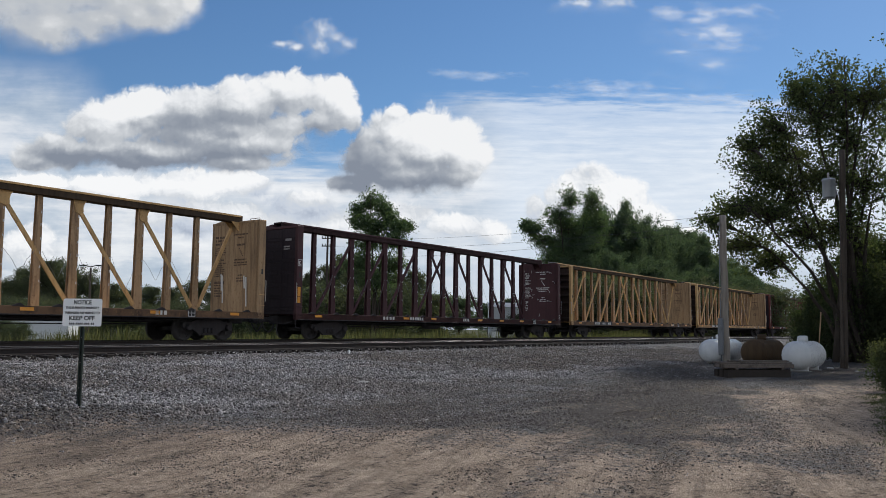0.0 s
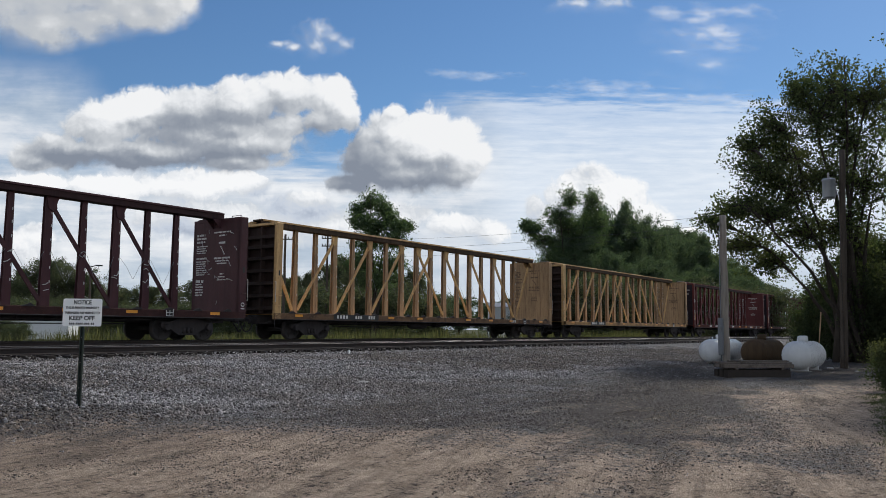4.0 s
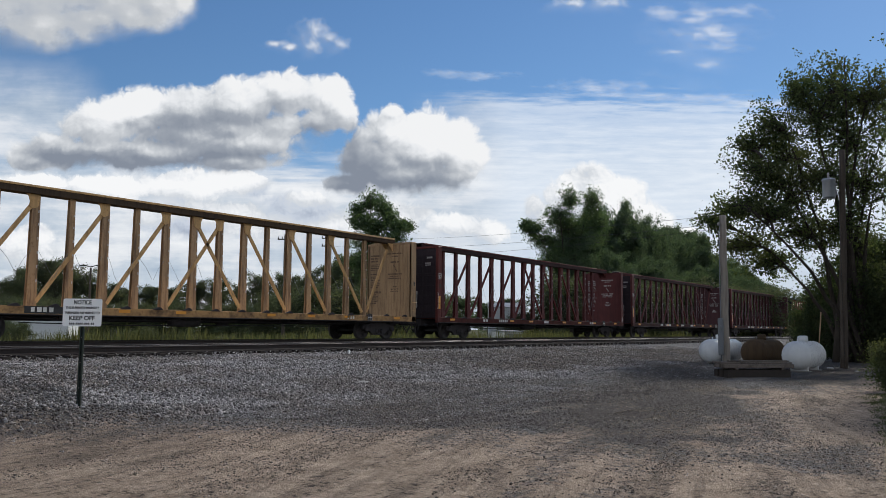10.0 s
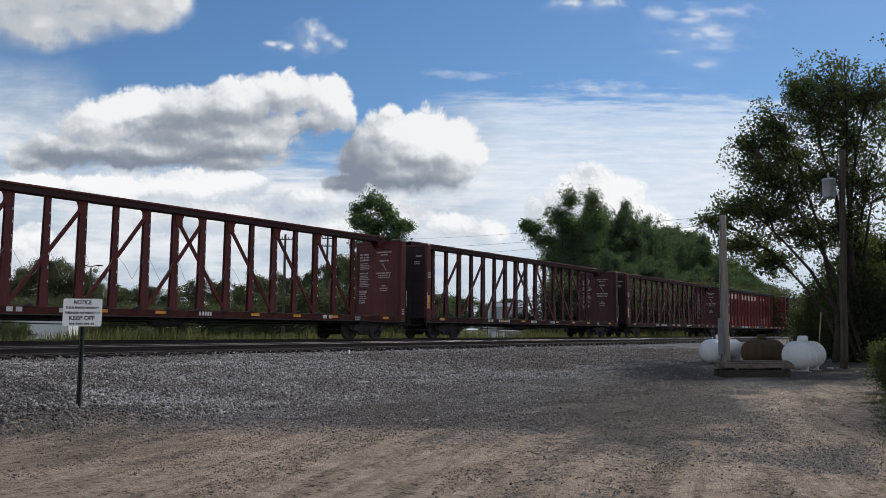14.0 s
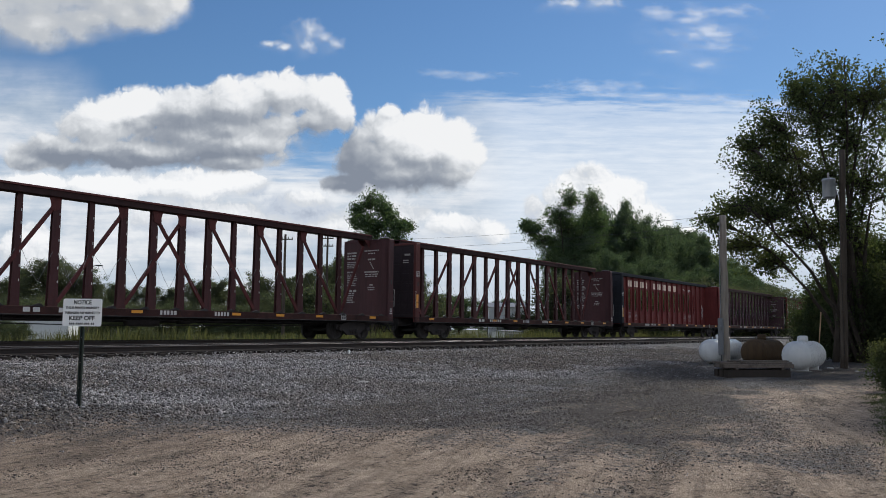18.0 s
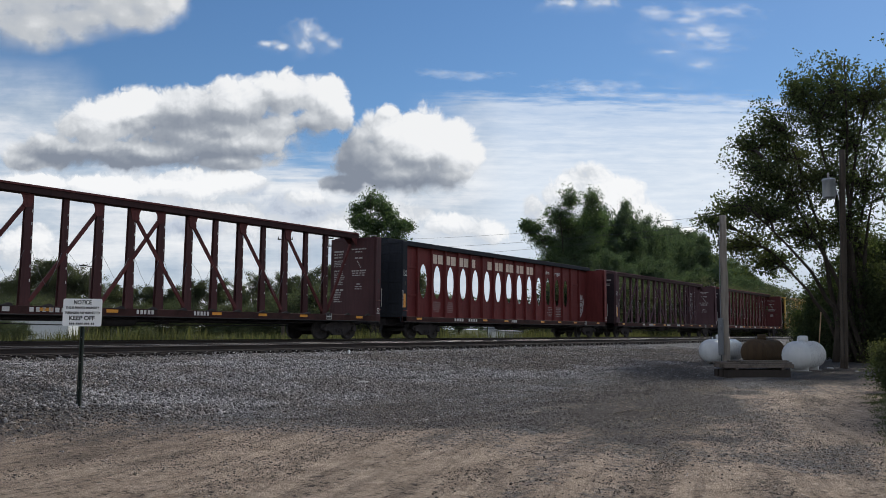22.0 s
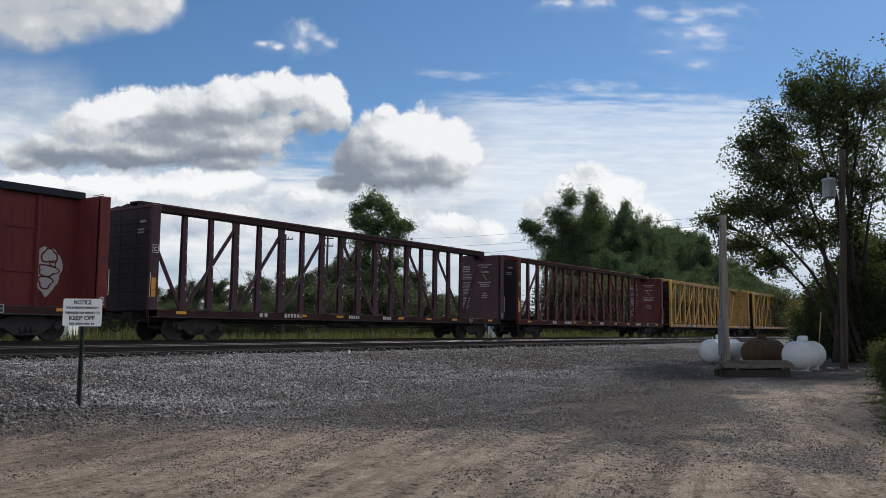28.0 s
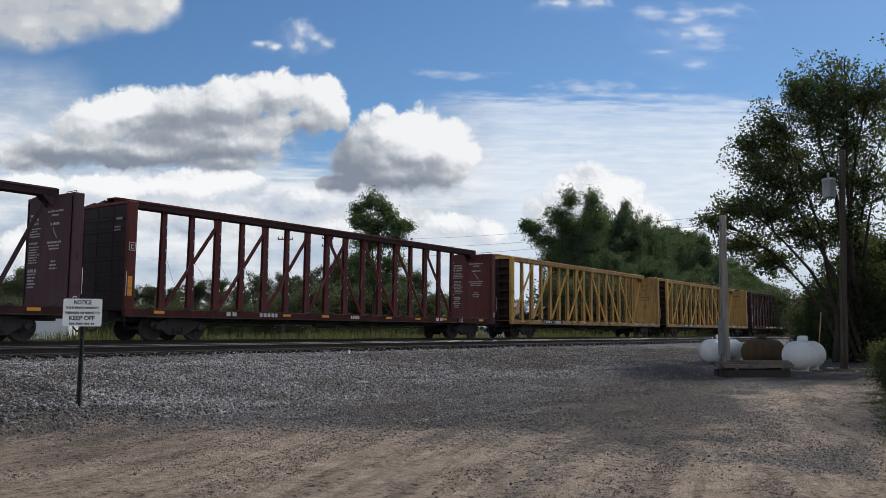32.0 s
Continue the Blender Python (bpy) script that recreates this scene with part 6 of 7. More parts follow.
def grow(rng, height, spread, trunks, crown_from, limbs, twigs, r0, shape, flare=0.0, plume=0.0):
    """Trunk and limb tubes and the places of the twigs' ends. shape(t): the crown's half width at the share t of its height."""
    stems, boughs, ends = Geo(), Geo(), []
    for k in range(trunks):
        a0 = 6.283 * (k + rng.uniform(-0.3, 0.3)) / trunks
        out = spread * flare * rng.uniform(0.35, 1.0)
        off = 0.0 if trunks == 1 else 0.16 * spread * rng.uniform(0.1, 0.6)
        tip = Vector((out * math.cos(a0), out * math.sin(a0), height * rng.uniform(0.9, 0.98) * (1 - 0.62 * out / spread)))
        base = Vector((off * math.cos(a0) * 0.5, off * math.sin(a0) * 0.5, -0.2))
        m = 9
        path = [base.lerp(tip, i / m) + Vector((rng.normal(0, 0.012), rng.normal(0, 0.012), 0)) * height * math.sin(math.pi * i / m) for i in range(m + 1)]
        rad = [r0 * (1.25 if i == 0 else 1) * (1 - 0.93 * i / m) ** 0.8 / (1 if trunks == 1 else 1.4) for i in range(m + 1)]
        stems.tube(path, rad, 9)
        for j in range(limbs // trunks):
            t = crown_from + (0.97 - crown_from) * ((j + rng.uniform(0, 1)) / (limbs // trunks))
            p = path[int(t * m)].lerp(path[min(int(t * m) + 1, m)], t * m - int(t * m))
            ct = (t - crown_from) / (1 - crown_from)
            ln = spread * shape(ct) * rng.uniform(0.65, 1.12)
            a = rng.uniform(0, 6.28) if trunks == 1 else a0 + rng.normal(0, 1.5)
            rise = rng.uniform(0.15, 0.65) + 0.5 * ct + plume
            q = p + Vector((math.cos(a), math.sin(a), rise)).normalized() * max(ln, 0.3)
            n = 5
            bp = [p.lerp(q, i / n) + Vector((rng.normal(0, 0.03), rng.normal(0, 0.03), rng.normal(0, 0.02) - 0.06 * math.sin(math.pi * i / n))) * ln for i in range(n + 1)]
            bp[0] = p
            br = max(r0 * 0.34 * (1 - 0.6 * t), 0.012)
            boughs.tube(bp, [br * (1 - 0.85 * i / n) for i in range(n + 1)], 6)
            for w in range(twigs):
                i = rng.uniform(0.25, 1.0) * n
                b0 = bp[int(min(i, n - 0.01))].lerp(bp[min(int(i) + 1, n)], i - int(min(i, n - 0.01)))
                d = Vector((rng.normal(0, 1), rng.normal(0, 1), rng.normal(0.25, 0.7))).normalized()
                e = b0 + d * ln * rng.uniform(0.12, 0.36)
                boughs.tube([b0, b0.lerp(e, 0.5) + Vector((0, 0, -0.02 * ln)), e], [br * 0.3, br * 0.2, br * 0.08], 4, False)
                for f in (0.55, 0.8, 1.0):
                    ends.append(b0.lerp(e, f))
    return stems, boughs, ends


def tree(label, seed, height, spread, leaf, per, mat, trunks=1, crown_from=0.25, limbs=26, twigs=6, r0=0.2, shape=None, group="", name="tree", scatter=0.28, flare=0.0, plume=0.0):
    rng = np.random.default_rng(seed)
    shape = shape or (lambda t: 0.35 + 0.65 * math.sin(math.pi * min(max(0.12 + 0.82 * t, 0), 1)))
    st, bo, ends = grow(rng, height, spread, trunks, crown_from, limbs, twigs, r0, shape, flare, plume)
    t = thing(name, label, "tree" if name == "tree" else "shrub", group)
    tr = part("trunk", st, BARK, t)
    part("branchwork", bo, BARK, t)
    tagged(part("crown", leaf_mesh("crown", ends, per, scatter, leaf, rng, mat), None, t, "loose leafy crown"), kind="stuff")
    return t


# the large tree's crown in clumps: across, height, half width, half height, fullness; and where its stems end
CROWN = [(-0.13, 12.52, 1.91, 1.91, 1.0), (-1.27, 11.24, 1.53, 1.53, 1.0), (-1.91, 12.26, 1.02, 0.97, 0.7), (0.51, 10.48, 1.78, 1.78, 1.0), (1.4, 12.26, 1.15, 1.53, 0.9), (-3.26, 10.61, 1.27, 1.02, 0.75), (-2.55, 9.46, 1.66, 1.4, 0.9), (-4.2, 9.84, 0.97, 0.71, 0.5), (-4.33, 8.44, 1.53, 1.02, 0.6), (-2.8, 7.68, 1.78, 1.27, 0.65), (-5.1, 7.04, 1.15, 0.82, 0.5)] + [ (-1.15, 8.44, 1.53, 1.27, 0.8), (1.02, 8.19, 1.53, 1.78, 0.9), (-3.95, 6.53, 1.66, 0.97, 0.5), (-2.04, 5.89, 1.78, 1.02, 0.5), (-5.73, 6.45, 0.71, 0.46, 0.4), (-0.25, 6.15, 1.53, 1.27, 0.6), (1.4, 5.38, 1.27, 1.78, 0.9), (-4.59, 5.38, 1.02, 0.76, 0.35), (-2.8, 4.62, 1.53, 0.89, 0.3), (2.8, 11.24, 1.53, 2.29, 0.9), (3.19, 7.93, 1.53, 2.04, 0.9)]
STEM_TIPS = [(-5.35, 6.78), (-4.2, 8.95), (-2.93, 10.35), (-1.78, 12.01), (-0.25, 13.79), (1.15, 12.77), (2.68, 11.24), (-3.82, 5.38), (1.53, 7.93)]


POPLAR = [(-0.55, 14.1, 0.99, 1.1, 0.6), (-1.82, 12.82, 0.88, 0.94, 0.5), (-1.27, 11.45, 1.32, 0.99, 0.7), (0.39, 13.11, 0.99, 1.21, 0.5), (1.38, 12.24, 0.88, 0.94, 0.5), (2.26, 11.37, 0.99, 0.77, 0.5), (0.17, 11.18, 1.54, 0.99, 0.8), (-0.83, 9.8, 1.76, 1.1, 0.7), (1.49, 9.82, 1.76, 1.1, 0.7), (3.03, 11.26, 0.44, 0.5, 0.35), (-1.38, 7.87, 1.87, 1.1, 0.5), (1.65, 7.61, 1.98, 1.1, 0.5), (0.0, 5.95, 2.2, 1.21, 0.5)]
POPLAR_TIPS = [(-0.55, 14.48), (-1.71, 13.1), (1.38, 12.57), (2.37, 11.59)]
COTTONWOOD = [(0.69, 17.47, 1.24, 1.52, 0.6), (3.1, 16.8, 1.38, 1.79, 0.7), (-1.03, 15.32, 1.52, 1.65, 0.7), (-3.79, 13.78, 1.65, 0.96, 0.55), (-2.75, 12.41, 2.07, 1.24, 0.7), (0.34, 14.16, 2.75, 1.79, 0.9), (3.79, 14.53, 1.93, 1.65, 0.8), (2.07, 12.11, 4.13, 1.93, 0.9), (0.0, 10.03, 4.13, 1.79, 0.8), (-4.68, 14.26, 0.69, 0.55, 0.4)]
COTTONWOOD_TIPS = [(0.69, 18.16), (3.31, 17.49), (-1.03, 15.87), (-3.58, 13.99)]


def spreading_tree(seed, crown, tips, mat, leaf, label, stem, leafy, group=""):
    """A broad tree of several leaning stems whose boughs carry separate clumps of leaves."""
    rng = np.random.default_rng(seed)
    stems, boughs, ends = Geo(), Geo(), []
    paths = []
    for k, (tx, tz) in enumerate(tips):
        base = Vector((rng.uniform(-3.5, 4.5), rng.uniform(-3, 3), -1.0)) * stem
        tip = Vector((tx, rng.normal(0, 1.2), tz))
        bend = Vector((base.x * 0.6 + tip.x * 0.22, tip.y * 0.3, tz * 0.52))
        m = 12
        path = []
        for i in range(m + 1):
            t = i / m
            p = base * (1 - t) ** 2 + bend * (2 * t * (1 - t)) + tip * t * t
            path.append(p + Vector((rng.normal(0, 0.05), rng.normal(0, 0.05), 0)) * math.sin(math.pi * t))
        r0 = rng.uniform(0.65, 1.0) * stem
        stems.tube(path, [r0 * (1.3 if i == 0 else 1) * (1 - 0.9 * i / m) for i in range(m + 1)], 9)
        paths += path[3:]
    for cx, cz, rx, rz, full in crown:
        c = Vector((cx, rng.normal(0, 1.0), cz))
        low = [p for p in paths if p.z < cz - 0.2] or paths
        start = min(low, key=lambda p: (p - c).length + 0.4 * abs(p.z - cz + 0.8))
        ry = 0.5 * (rx + rz)
        n = 5
        main = [start.lerp(c, i / n) + Vector((rng.normal(0, 0.06), rng.normal(0, 0.06), 0.10 * math.sin(math.pi * i / n))) for i in range(n + 1)]
        main[0] = start
        boughs.tube(main, [0.075 * (1 - 0.75 * i / n) for i in range(n + 1)], 6)
        leaves = int((0.2 + 2.5 * full ** 1.8) * leafy * rx * rz)
        twigs = int(26 + 14 * rx * rz)
        each = max(leaves // (twigs * 4), 1)
        for k in range(twigs):
            d = Vector(rng.normal(0, 1, 3)).normalized() * rng.uniform(0.45, 1.08)
            e = c + Vector((d.x * rx, d.y * ry, d.z * rz))
            b0 = main[int(rng.integers(2, n + 1))]
            mid = b0.lerp(e, 0.5) + Vector(rng.normal(0, 0.10, 3))
            boughs.tube([b0, mid, e], [0.028, 0.018, 0.006], 4, False)
            for f in (0.45, 0.75, 0.95, 1.08):
                q = mid.lerp(e, (f - 0.5) * 2) if f > 0.5 else b0.lerp(mid, f * 2)
                ends += [q + Vector(rng.normal(0, 0.10 + 0.10 * full, 3))] * max(each // 12, 1)
    t = thing("tree", label, "tree", group)
    part("trunk", stems, BARK, t)
    part("branchwork", boughs, BARK, t)
    tagged(part("crown", leaf_mesh("crown", ends, 12, leaf * 1.3, leaf, rng, mat), None, t, "loose leafy crown"), kind="stuff")
    return t


def place_far(proto, x, y, h0, h, widen, turn, used):
    m = pose(x, y, ground_z(x, y), 0, 0, turn) @ Matrix.Diagonal((widen * h / h0, widen * h / h0, h / h0, 1))
    if proto.name in used:
        proto = copy_thing(proto, m)
    used.add(proto.name)
    proto.matrix_basis = m
    return proto


def at_bearing(u, dist):
    """A place on the ground: u, the tangent of its bearing to the right of the view, and its distance along the view."""
    c, s = 0.81135583, 0.58455258
    u = u * 1.0045
    return c * dist + s * u * dist, s * dist - c * u * dist


def build_trees():
    # the large dark tree beside the tanks
    big = spreading_tree(21, CROWN, STEM_TIPS, LEAF_NEAR, 0.125, "large dark leafy tree with several leaning stems", 0.2, 560)
    x, y = at_bearing(0.491, 37.0)
    big.matrix_basis = pose(x, y, ground_z(x, y), 0, 0, -54.23)
    x, y = at_bearing(0.735, 36.0)
    copy_thing(big, pose(x, y, ground_z(x, y), 0, 0, 120))
    # another copy, mostly out of view, added to shade the yard's right side
    x, y = at_bearing(0.752, 24.0)
    copy_thing(big, pose(x, y, ground_z(x, y), 0, 0, 125.77) @ Matrix.Scale(0.94, 4))
    # background woods
    h0 = 12.0
    protos = []
    for k in range(5):
        protos.append(tree("green broadleaf tree in the woods behind the tracks", 40 + k, h0, 5.4, 0.19, 40, LEAF_FAR, 1, 0.10, 40, 8, 0.2, None, "woods behind the tracks", scatter=0.36, plume=0.22))
    for seed, crown, tips, u, dist, label in ((61, POPLAR, POPLAR_TIPS, -0.0821, 80.0, "tall slender poplar with an open crown"), (67, COTTONWOOD, COTTONWOOD_TIPS, 0.1490, 100.0, "tall pale green poplar at the edge of the woods")):
        tall = spreading_tree(seed, crown, tips, LEAF_POPLAR, 0.17, label, 0.2, 300)
        x, y = at_bearing(u, dist)
        tall.matrix_basis = pose(x, y, ground_z(x, y), 0, 0, -54.23)
    olive = []
    for k in range(3):
        olive.append(tree("dull olive broadleaf tree in the distance", 50 + k, h0, 5.4, 0.19, 40, LEAF_OLIVE, 1, 0.10, 40, 8, 0.2, None, "woods behind the tracks", scatter=0.36, plume=0.22))
    # bearing, height above the eye as a tangent, half width as a tangent, distance
    rows = [(-0.470, 0.086, 0.042, 150), (-0.500, 0.073, 0.03, 160), (-0.436, 0.070, 0.025, 150), (-0.53, 0.060, 0.03, 165), (-0.405, 0.057, 0.025, 180), (-0.380, 0.051, 0.022, 190),
            (-0.352, 0.054, 0.024, 190), (-0.325, 0.051, 0.022, 190), (-0.300, 0.060, 0.024, 170), (-0.272, 0.061, 0.022, 170), (-0.245, 0.056, 0.022, 175), (-0.220, 0.066, 0.024, 150),
            (-0.190, 0.068, 0.025, 150)] + [ (-0.165, 0.071, 0.024, 140), (-0.135, 0.083, 0.026, 120), (-0.113, 0.094, 0.026, 110), (-0.095, 0.085, 0.030, 100), (-0.056, 0.070, 0.028, 100), (-0.035, 0.073, 0.02, 98),
            (-0.012, 0.045, 0.025, 200), (0.02, 0.041, 0.03, 220), (0.055, 0.036, 0.025, 230), (0.085, 0.040, 0.025, 220),
            (0.137, 0.120, 0.017, 106), (0.176, 0.148, 0.026, 112), (0.160, 0.120, 0.036, 100)] + [ (0.208, 0.132, 0.028, 115), (0.232, 0.137, 0.030, 120), (0.258, 0.126, 0.028, 125),
            (0.245, 0.128, 0.030, 119), (0.270, 0.122, 0.030, 129), (0.292, 0.122, 0.034, 137), (0.330, 0.096, 0.034, 143), (0.355, 0.080, 0.034, 147), (0.280, 0.127, 0.028, 135), (0.303, 0.116, 0.026, 140), (0.318, 0.121, 0.022, 140), (0.342, 0.090, 0.03, 145), (0.368, 0.070, 0.034, 150)] + [ (0.395, 0.056, 0.034, 150), (0.44, 0.044, 0.04, 150), (0.50, 0.042, 0.045, 150), (0.56, 0.044, 0.045, 150),
            (0.200, 0.100, 0.035, 95), (0.262, 0.088, 0.035, 105), (0.325, 0.078, 0.035, 112), (0.160, 0.090, 0.026, 95), (0.222, 0.130, 0.030, 112), (0.347, 0.082, 0.030, 140), (0.192, 0.150, 0.032, 108), (0.215, 0.150, 0.030, 112), (0.240, 0.146, 0.028, 116)]
    used = set()
    for i, (u, tan_h, half, dist) in enumerate(rows):
        x, y = at_bearing(u, dist)
        h = (tan_h - 0.0031 + 0.0055 * u) * dist * 0.93 + 0.48 - ground_z(x, y)
        widen = half * dist / 4.3 * h0 / h * 0.98
        place_far(olive[i % 3] if u < -0.03 else protos[i % 5], x, y, h0, h, min(max(widen, 0.45), 1.9), 67 * i, used)
    # undergrowth behind the tracks and round the large tree
    sh, near = [], []
    for k in range(3):
        sh.append(tree("low green leafy shrub among the weeds", 80 + k, 3.0, 1.7, 0.08, 44, LEAF_OLIVE, 3, 0.02, 24, 6, 0.05, lambda t: 1.0 - 0.4 * t, "shrubs", "shrub", 0.22, 0.5))
        near.append(tree("dense shrub below the large tree, shade in its leaf colour", 90 + k, 3.0, 1.7, 0.08, 44, LEAF_SHADED, 3, 0.02, 24, 6, 0.05, lambda t: 1.0 - 0.4 * t, "shrubs", "shrub", 0.22, 0.5))
    spots = [(-0.3655, 0.003, 35), (-0.345, -0.002, 35.5), (-0.318, -0.004, 36), (-0.525, 0.014, 62), (-0.51, 0.009, 60), (-0.51, 0.036, 90), (-0.47, 0.034, 95), (-0.43, 0.032, 100), (-0.38, 0.030, 95), (-0.33, 0.028, 100), (-0.28, 0.026, 105), (-0.235, 0.030, 100), (-0.195, 0.036, 95), (-0.15, 0.045, 90), (-0.115, 0.05, 85)] + [ (-0.07, 0.045, 84), (-0.03, 0.04, 88),
             (0.10, 0.020, 90), (0.163, 0.055, 86), (0.19, 0.055, 88), (0.235, 0.05, 92), (0.28, 0.05, 96), (0.325, 0.05, 100), (0.37, 0.05, 102),
             (0.440, 0.026, 48), (0.456, 0.032, 47), (0.472, 0.040, 46), (0.484, 0.050, 44), (0.497, 0.062, 43), (0.511, 0.076, 43)] + [ (0.526, 0.086, 42), (0.541, 0.092, 42), (0.556, 0.092, 41), (0.58, 0.10, 41), (0.62, 0.10, 39),
             (0.488, 0.030, 40), (0.503, 0.046, 39.5), (0.520, 0.058, 38.5), (0.536, 0.066, 37.5), (0.552, 0.07, 36.5), (0.535, 0.025, 38), (0.575, 0.03, 36), (0.62, 0.04, 36)]
    for i, (u, tan_h, dist) in enumerate(spots):
        x, y = at_bearing(u, dist)
        h = ((tan_h - 0.0031 + 0.0055 * u) * dist + 0.48 - ground_z(x, y)) * (1.2 if u > 0.4 or dist > 70 else 1.0)
        w = h / 3.0 * (1.5 if dist > 60 else 0.85 if tan_h > 0.025 else 1.3)
        m = pose(x, y, ground_z(x, y), 0, 0, 71 * i) @ Matrix.Diagonal((w, w, h / 3.0, 1))
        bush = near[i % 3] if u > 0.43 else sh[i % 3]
        if bush.name in used:
            bush = copy_thing(bush, m)
        used.add(bush.name)
        bush.matrix_basis = m
    # the bush at the yard's edge
    edge = tree("green leafy bush at the edge of the yard", 95, 0.95, 0.75, 0.05, 26, LEAF_NEAR, 4, 0.02, 40, 7, 0.03, lambda t: 1.0 - 0.35 * t, "", "shrub", 0.12)
    x, y = at_bearing(0.547, 20.0)
    edge.matrix_basis = pose(x, y, ground_z(x, y))


build_trees()


def blades(name, label, spots, h0, h1, w, mat, seed, bend=0.3):
    """Upright grass blades as one mesh."""
    rng = np.random.default_rng(seed)
    p = np.asarray(spots)
    n = len(p)
    h = rng.uniform(h0, h1, (n, 1))
    a = rng.uniform(0, 6.28, n)
    side = np.stack([np.cos(a), np.sin(a), 0 * a], 1) * w * rng.uniform(0.6, 1.5, (n, 1))
    tip = p + np.concatenate([rng.normal(0, bend, (n, 2)) * h, h], 1)
    mid = p + (tip - p) * 0.55 + np.array((0, 0, 0.08)) * h
    v = np.stack([p - side, p + side, mid - side * 0.7, mid + side * 0.7, tip], 1).reshape(-1, 3)
    i = np.arange(n)[:, None] * 5
    me = fast_mesh(name, v, np.concatenate([i + [0, 1, 3], i + [0, 3, 2], i + [2, 3, 4]], 0))
    solid(name, me, mat, label, "grass", kind="stuff")


def weeds():
    rng = np.random.default_rng(3)
    spots = []
    while len(spots) < 26000:
        y = 29.2 + rng.exponential(5.0)
        x = rng.uniform(2, 150) if rng.random() < 0.5 else rng.uniform(4, 75)
        if noise.noise(Vector((x * 0.35, y * 0.35, 9))) > -0.15 and y < 70:
            spots.append((x, y, ground_z(x, y) - 0.03))
    blades("weeds", "tall yellow-green weeds beside the tracks", spots, 0.45, 1.25, 0.018, WEED, 4, 0.16)
    spots = []
    while len(spots) < 30000:
        u, d = rng.uniform(0.46, 0.66), rng.uniform(11, 19)
        x, y = at_bearing(u, d)
        if u + 0.02 * noise.noise(Vector((x, y, 2))) > 0.507 + 0.0035 * (16 - d) + abs(rng.normal(0, 0.015)):
            spots.append((x, y, ground_z(x, y) - 0.01))
    blades("grass", "short green grass at the edge of the yard", spots, 0.012, 0.05, 0.005, GRASS, 5, 0.6)


weeds()

# ---------------------------------------------------------------- gravel and stones


def stone_material(name, stops, stain):
    m, nt, b = nodes_of(name)
    g = nt.nodes.new("ShaderNodeNewGeometry").outputs["Random Per Island"]
    n = noise_node(nt, coords(nt, False), 60, 4)
    big = noise_node(nt, coords(nt, False), 0.5, 4)
    col = ramp_node(nt, g, stops)
    col = mix_node(nt, ramp_node(nt, n, [(0.4, 0.0), (0.7, 0.4)]), col, stain)
    col = mix_node(nt, ramp_node(nt, big, [(0.47, 0.0), (0.60, 0.5)]), col, mix_node(nt, g, (0.05, 0.038, 0.03), (0.20, 0.155, 0.12)))
    col = mix_node(nt, ramp_node(nt, noise_node(nt, coords(nt, False), 0.9, 4, 0.6, (0.6, 1.4, 1)), [(0.54, 0.0), (0.64, 0.55)]), col, [c * 0.75 for c in stain])
    link(nt, col, b.inputs["Base Color"])
    b.inputs["Roughness"].default_value = 0.85
    return m


BALLAST = stone_material("ballast_stone", [(0.0, (0.04, 0.037, 0.037)), (0.45, (0.235, 0.222, 0.222)), (0.8, (0.46, 0.44, 0.435)), (1.0, (0.60, 0.58, 0.565))], (0.06, 0.056, 0.055))
DARKSTONE = stone_material("dark_stone", [(0.0, (0.05, 0.042, 0.039)), (0.5, (0.125, 0.108, 0.098)), (0.85, (0.24, 0.21, 0.19)), (1.0, (0.44, 0.40, 0.37))], (0.06, 0.05, 0.045))
PEBBLE = stone_material("yard_pebble", [(0.0, (0.11, 0.09, 0.075)), (0.5, (0.23, 0.187, 0.15)), (0.85, (0.36, 0.295, 0.24)), (1.0, (0.54, 0.46, 0.39))], (0.11, 0.09, 0.072))


def stones(name, label, spots, sizes, mat, seed):
    """Loose angular stones as one mesh."""
    rng = np.random.default_rng(seed)
    p, s = np.asarray(spots), np.asarray(sizes)[:, None, None]
    n = len(p)
    o = np.array([(1, 0, 0), (-1, 0, 0), (0, 1, 0), (0, -1, 0), (0, 0, 1), (0, 0, -1)], float)
    v = o[None] * rng.uniform(0.55, 1.25, (n, 6, 1)) + rng.normal(0, 0.28, (n, 6, 3))
    a = rng.uniform(0, 6.28, n)
    ca, sa, z = np.cos(a), np.sin(a), np.zeros(n)
    rot = np.stack([np.stack([ca, -sa, z], 1), np.stack([sa, ca, z], 1), np.stack([z, z, z + 0.75], 1)], 1)
    v = np.einsum("nij,nkj->nki", rot, v) * s * 0.5 + p[:, None]
    f = np.array([(0, 2, 4), (2, 1, 4), (1, 3, 4), (3, 0, 4), (2, 0, 5), (1, 2, 5), (3, 1, 5), (0, 3, 5)])
    me = fast_mesh(name, v.reshape(-1, 3), (np.arange(n)[:, None, None] * 6 + f[None]).reshape(-1, 3))
    solid(name, me, mat, label, "stones", kind="stuff")


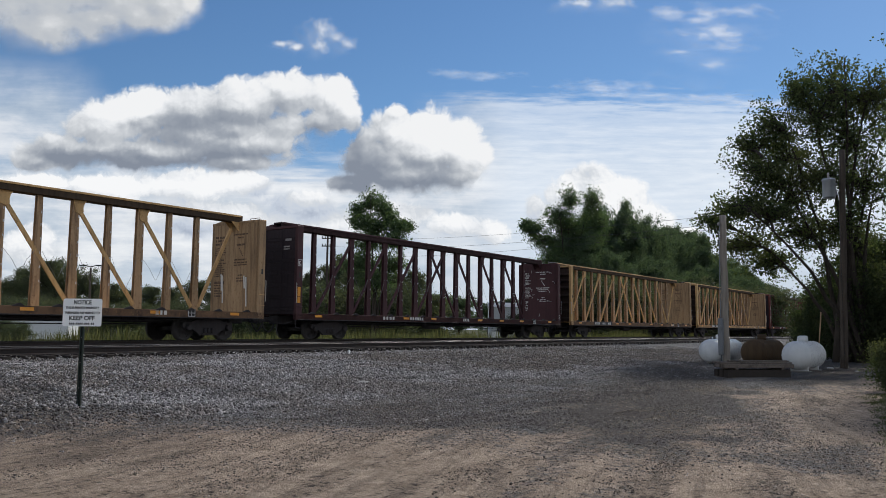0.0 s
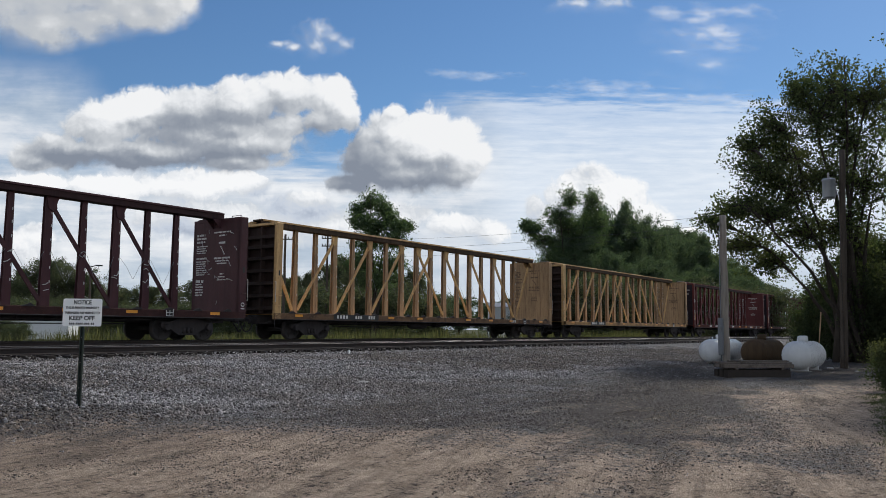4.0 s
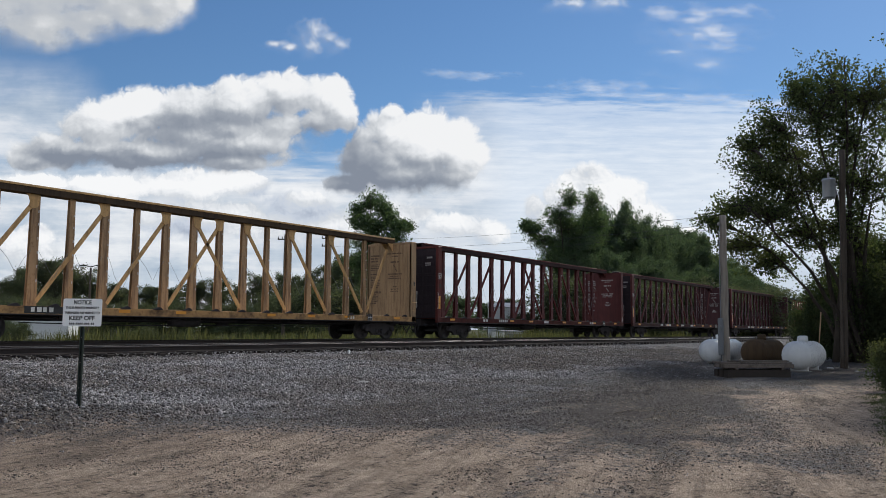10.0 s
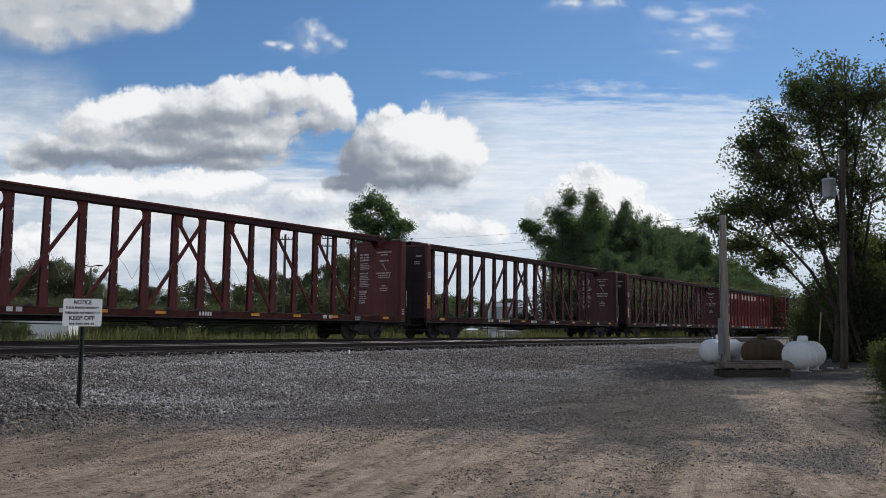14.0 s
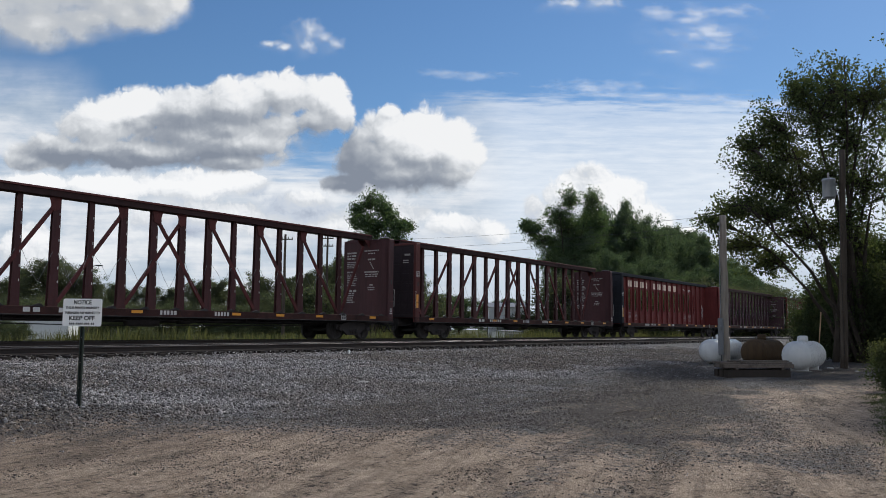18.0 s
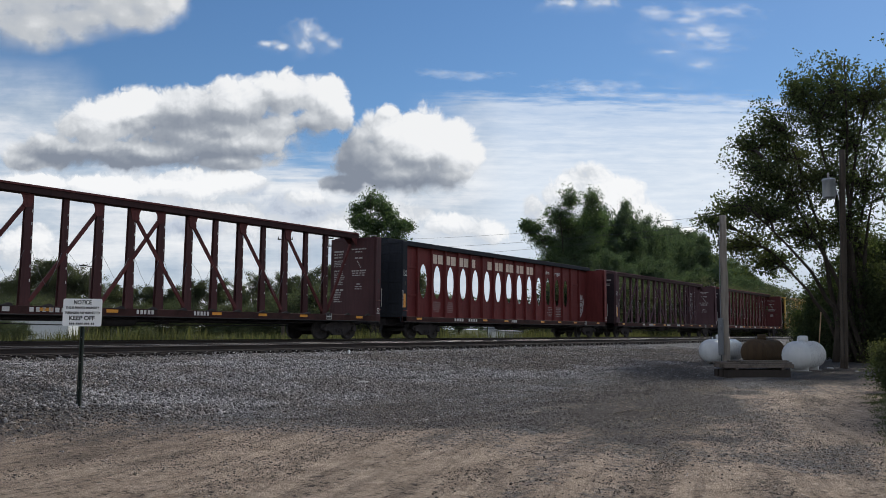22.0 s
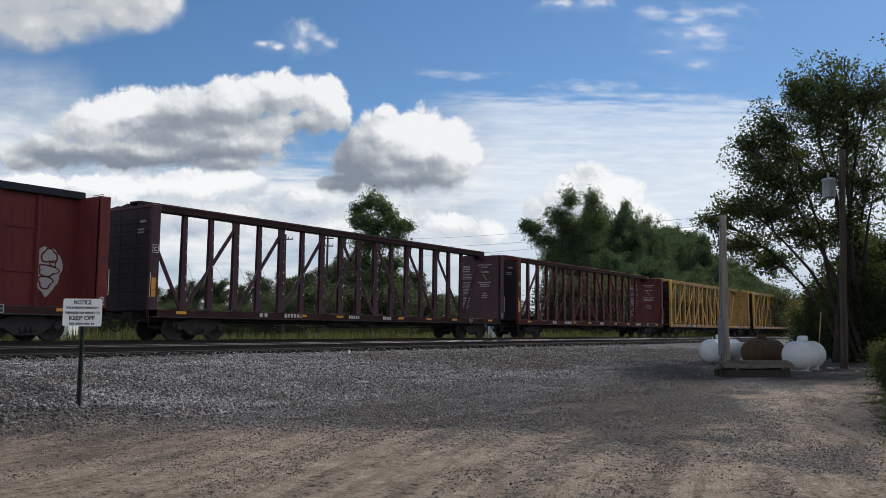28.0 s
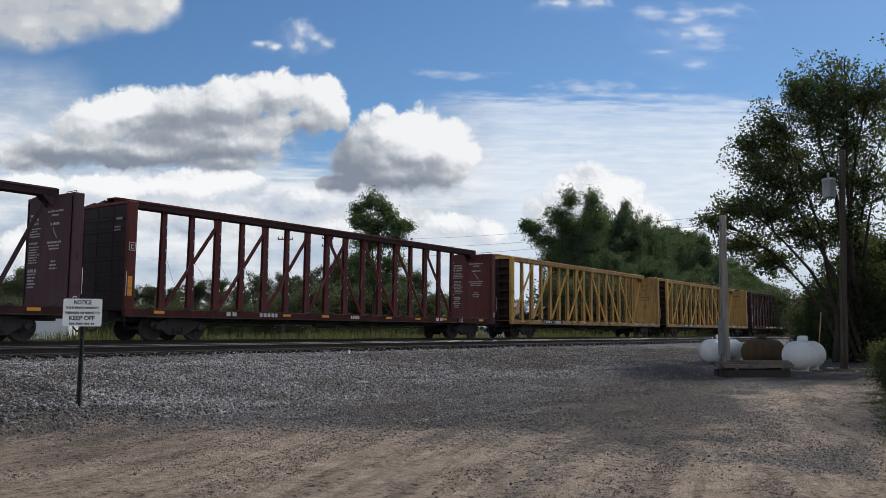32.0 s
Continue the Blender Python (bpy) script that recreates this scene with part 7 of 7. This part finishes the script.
def scatter_ballast():
    rng = np.random.default_rng(11)
    spots, sizes, dark, dsizes = [], [], [], []
    while len(spots) < 165000:
        x = 3.5 + 44 * rng.random() ** 1.5
        y = rng.uniform(0.8, 19.8)
        g, d = gravel_at(x, y)
        if rng.random() > g * g or (y < 15 and rng.random() < 0.25 * d):
            continue
        if rng.random() < smooth01(1.8, 4.5, x / y) and y > 4:
            continue
        s = (rng.uniform(0.024, 0.056) if rng.random() < 0.95 else rng.uniform(0.055, 0.09)) * (1.0 if y > 11 else 0.6 if y > 7 else 0.48)
        p = (x, y, ground_z(x, y) + s * rng.uniform(0.05, 0.4))
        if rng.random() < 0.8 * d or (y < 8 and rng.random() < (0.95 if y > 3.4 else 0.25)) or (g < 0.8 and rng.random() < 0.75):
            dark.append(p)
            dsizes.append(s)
        else:
            spots.append(p)
            sizes.append(s)
    for k in range(14000):
        x, y = rng.uniform(0, 70), rng.uniform(19.4, 29.0)
        spots.append((x, y, -0.30 + 0.05 * rng.random()))
        sizes.append(rng.uniform(0.04, 0.075))
    stones("ballast_gravel", "grey crushed stone ballast on the bank", spots, sizes, BALLAST, 12)
    stones("dark_gravel", "dark gravel pressed into the yard, partly darkened as tree shade", dark, dsizes, DARKSTONE, 14)
    spots, sizes = [], []
    while len(spots) < 46000:
        x, y = rng.uniform(2.5, 32), rng.uniform(-1, 11.5)
        d = math.hypot(x, y)
        if d < 4 or rng.random() > min(1.0, 9.0 / d):
            continue
        a, b = 0.9455 * x + 0.3256 * y, -0.3256 * x + 0.9455 * y
        if noise.noise(Vector((a * 0.3, b * 1.3, 4.0))) + 0.3 * noise.noise(Vector((x * 2, y * 2, 1.0))) < 0.02 + 0.28 * rng.random():
            continue
        s = 0.006 + 0.030 * rng.random() ** 3.0
        spots.append((x, y, ground_z(x, y) + s * 0.1))
        sizes.append(s)
    stones("yard_pebbles", "loose dark pebbles on the dirt yard", spots, sizes, PEBBLE, 13)


scatter_ballast()


def pale_stone(x, y, s, seed):
    rng = random.Random(seed)
    g = Geo()
    n = 9
    rings = []
    for h, r in ((0.0, 0.9), (0.25, 1.0), (0.45, 0.7), (0.52, 0.3)):
        rings.append([(x + s * r * (1 + rng.uniform(-0.2, 0.2)) * math.cos(2 * math.pi * k / n), y + 0.6 * s * r * (1 + rng.uniform(-0.2, 0.2)) * math.sin(2 * math.pi * k / n), ground_z(x, y) - 0.02 + h * s * 0.8) for k in range(n)])
    g.rings(rings, True, False)
    solid("pale_stone", g, CONCRETE, "pale flat stone lying on the gravel", "stone", "pale stones")


for i, (x, y, s) in enumerate(((14.83, 12.98, 0.19), (21.35, 12.29, 0.07), (8.65, 3.05, 0.05), (13.5, 2.7, 0.05), (33.0, 6.2, 0.2), (31.0, 5.0, 0.12), (29.5, 4.4, 0.1), (32.2, 4.2, 0.14))):
    pale_stone(x, y, s, 30 + i)

# ---------------------------------------------------------------- what moves


def motions():
    for i, car in enumerate(CARS):
        x0 = FIRST + NUDGE[i] + (i - 1) * PITCH
        walk(car, [(t, pose(x0 - travelled(t), TRAIN_Y, 0)) for t in range(0, 33, 2)])
    # wheels roll along the rails: a row for about every 80 degrees of turn
    steps = int(travelled(32) / WHEEL_R / radians(80)) + 1
    turns = []
    for k in range(steps + 1):
        t = 32.0 * k / steps
        turns.append((t, travelled(t) / WHEEL_R))
    for car in CARS:
        for w in car.children_recursive:
            if w.name.startswith("wheelset"):
                c = w.matrix_basis.translation.copy()
                walk(w, [(t, Matrix.Translation(c) @ Matrix.Rotation(-a, 4, "Y")) for t, a in turns])
    for layer, shift in CLOUDS:
        home = layer.matrix_basis.copy()
        way = home.to_3x3() @ Vector((1, 0, 0))
        walk(layer, [(t, Matrix.Translation(way * (-shift * t / 32.0)) @ home) for t in (0, 16, 32)])


motions()
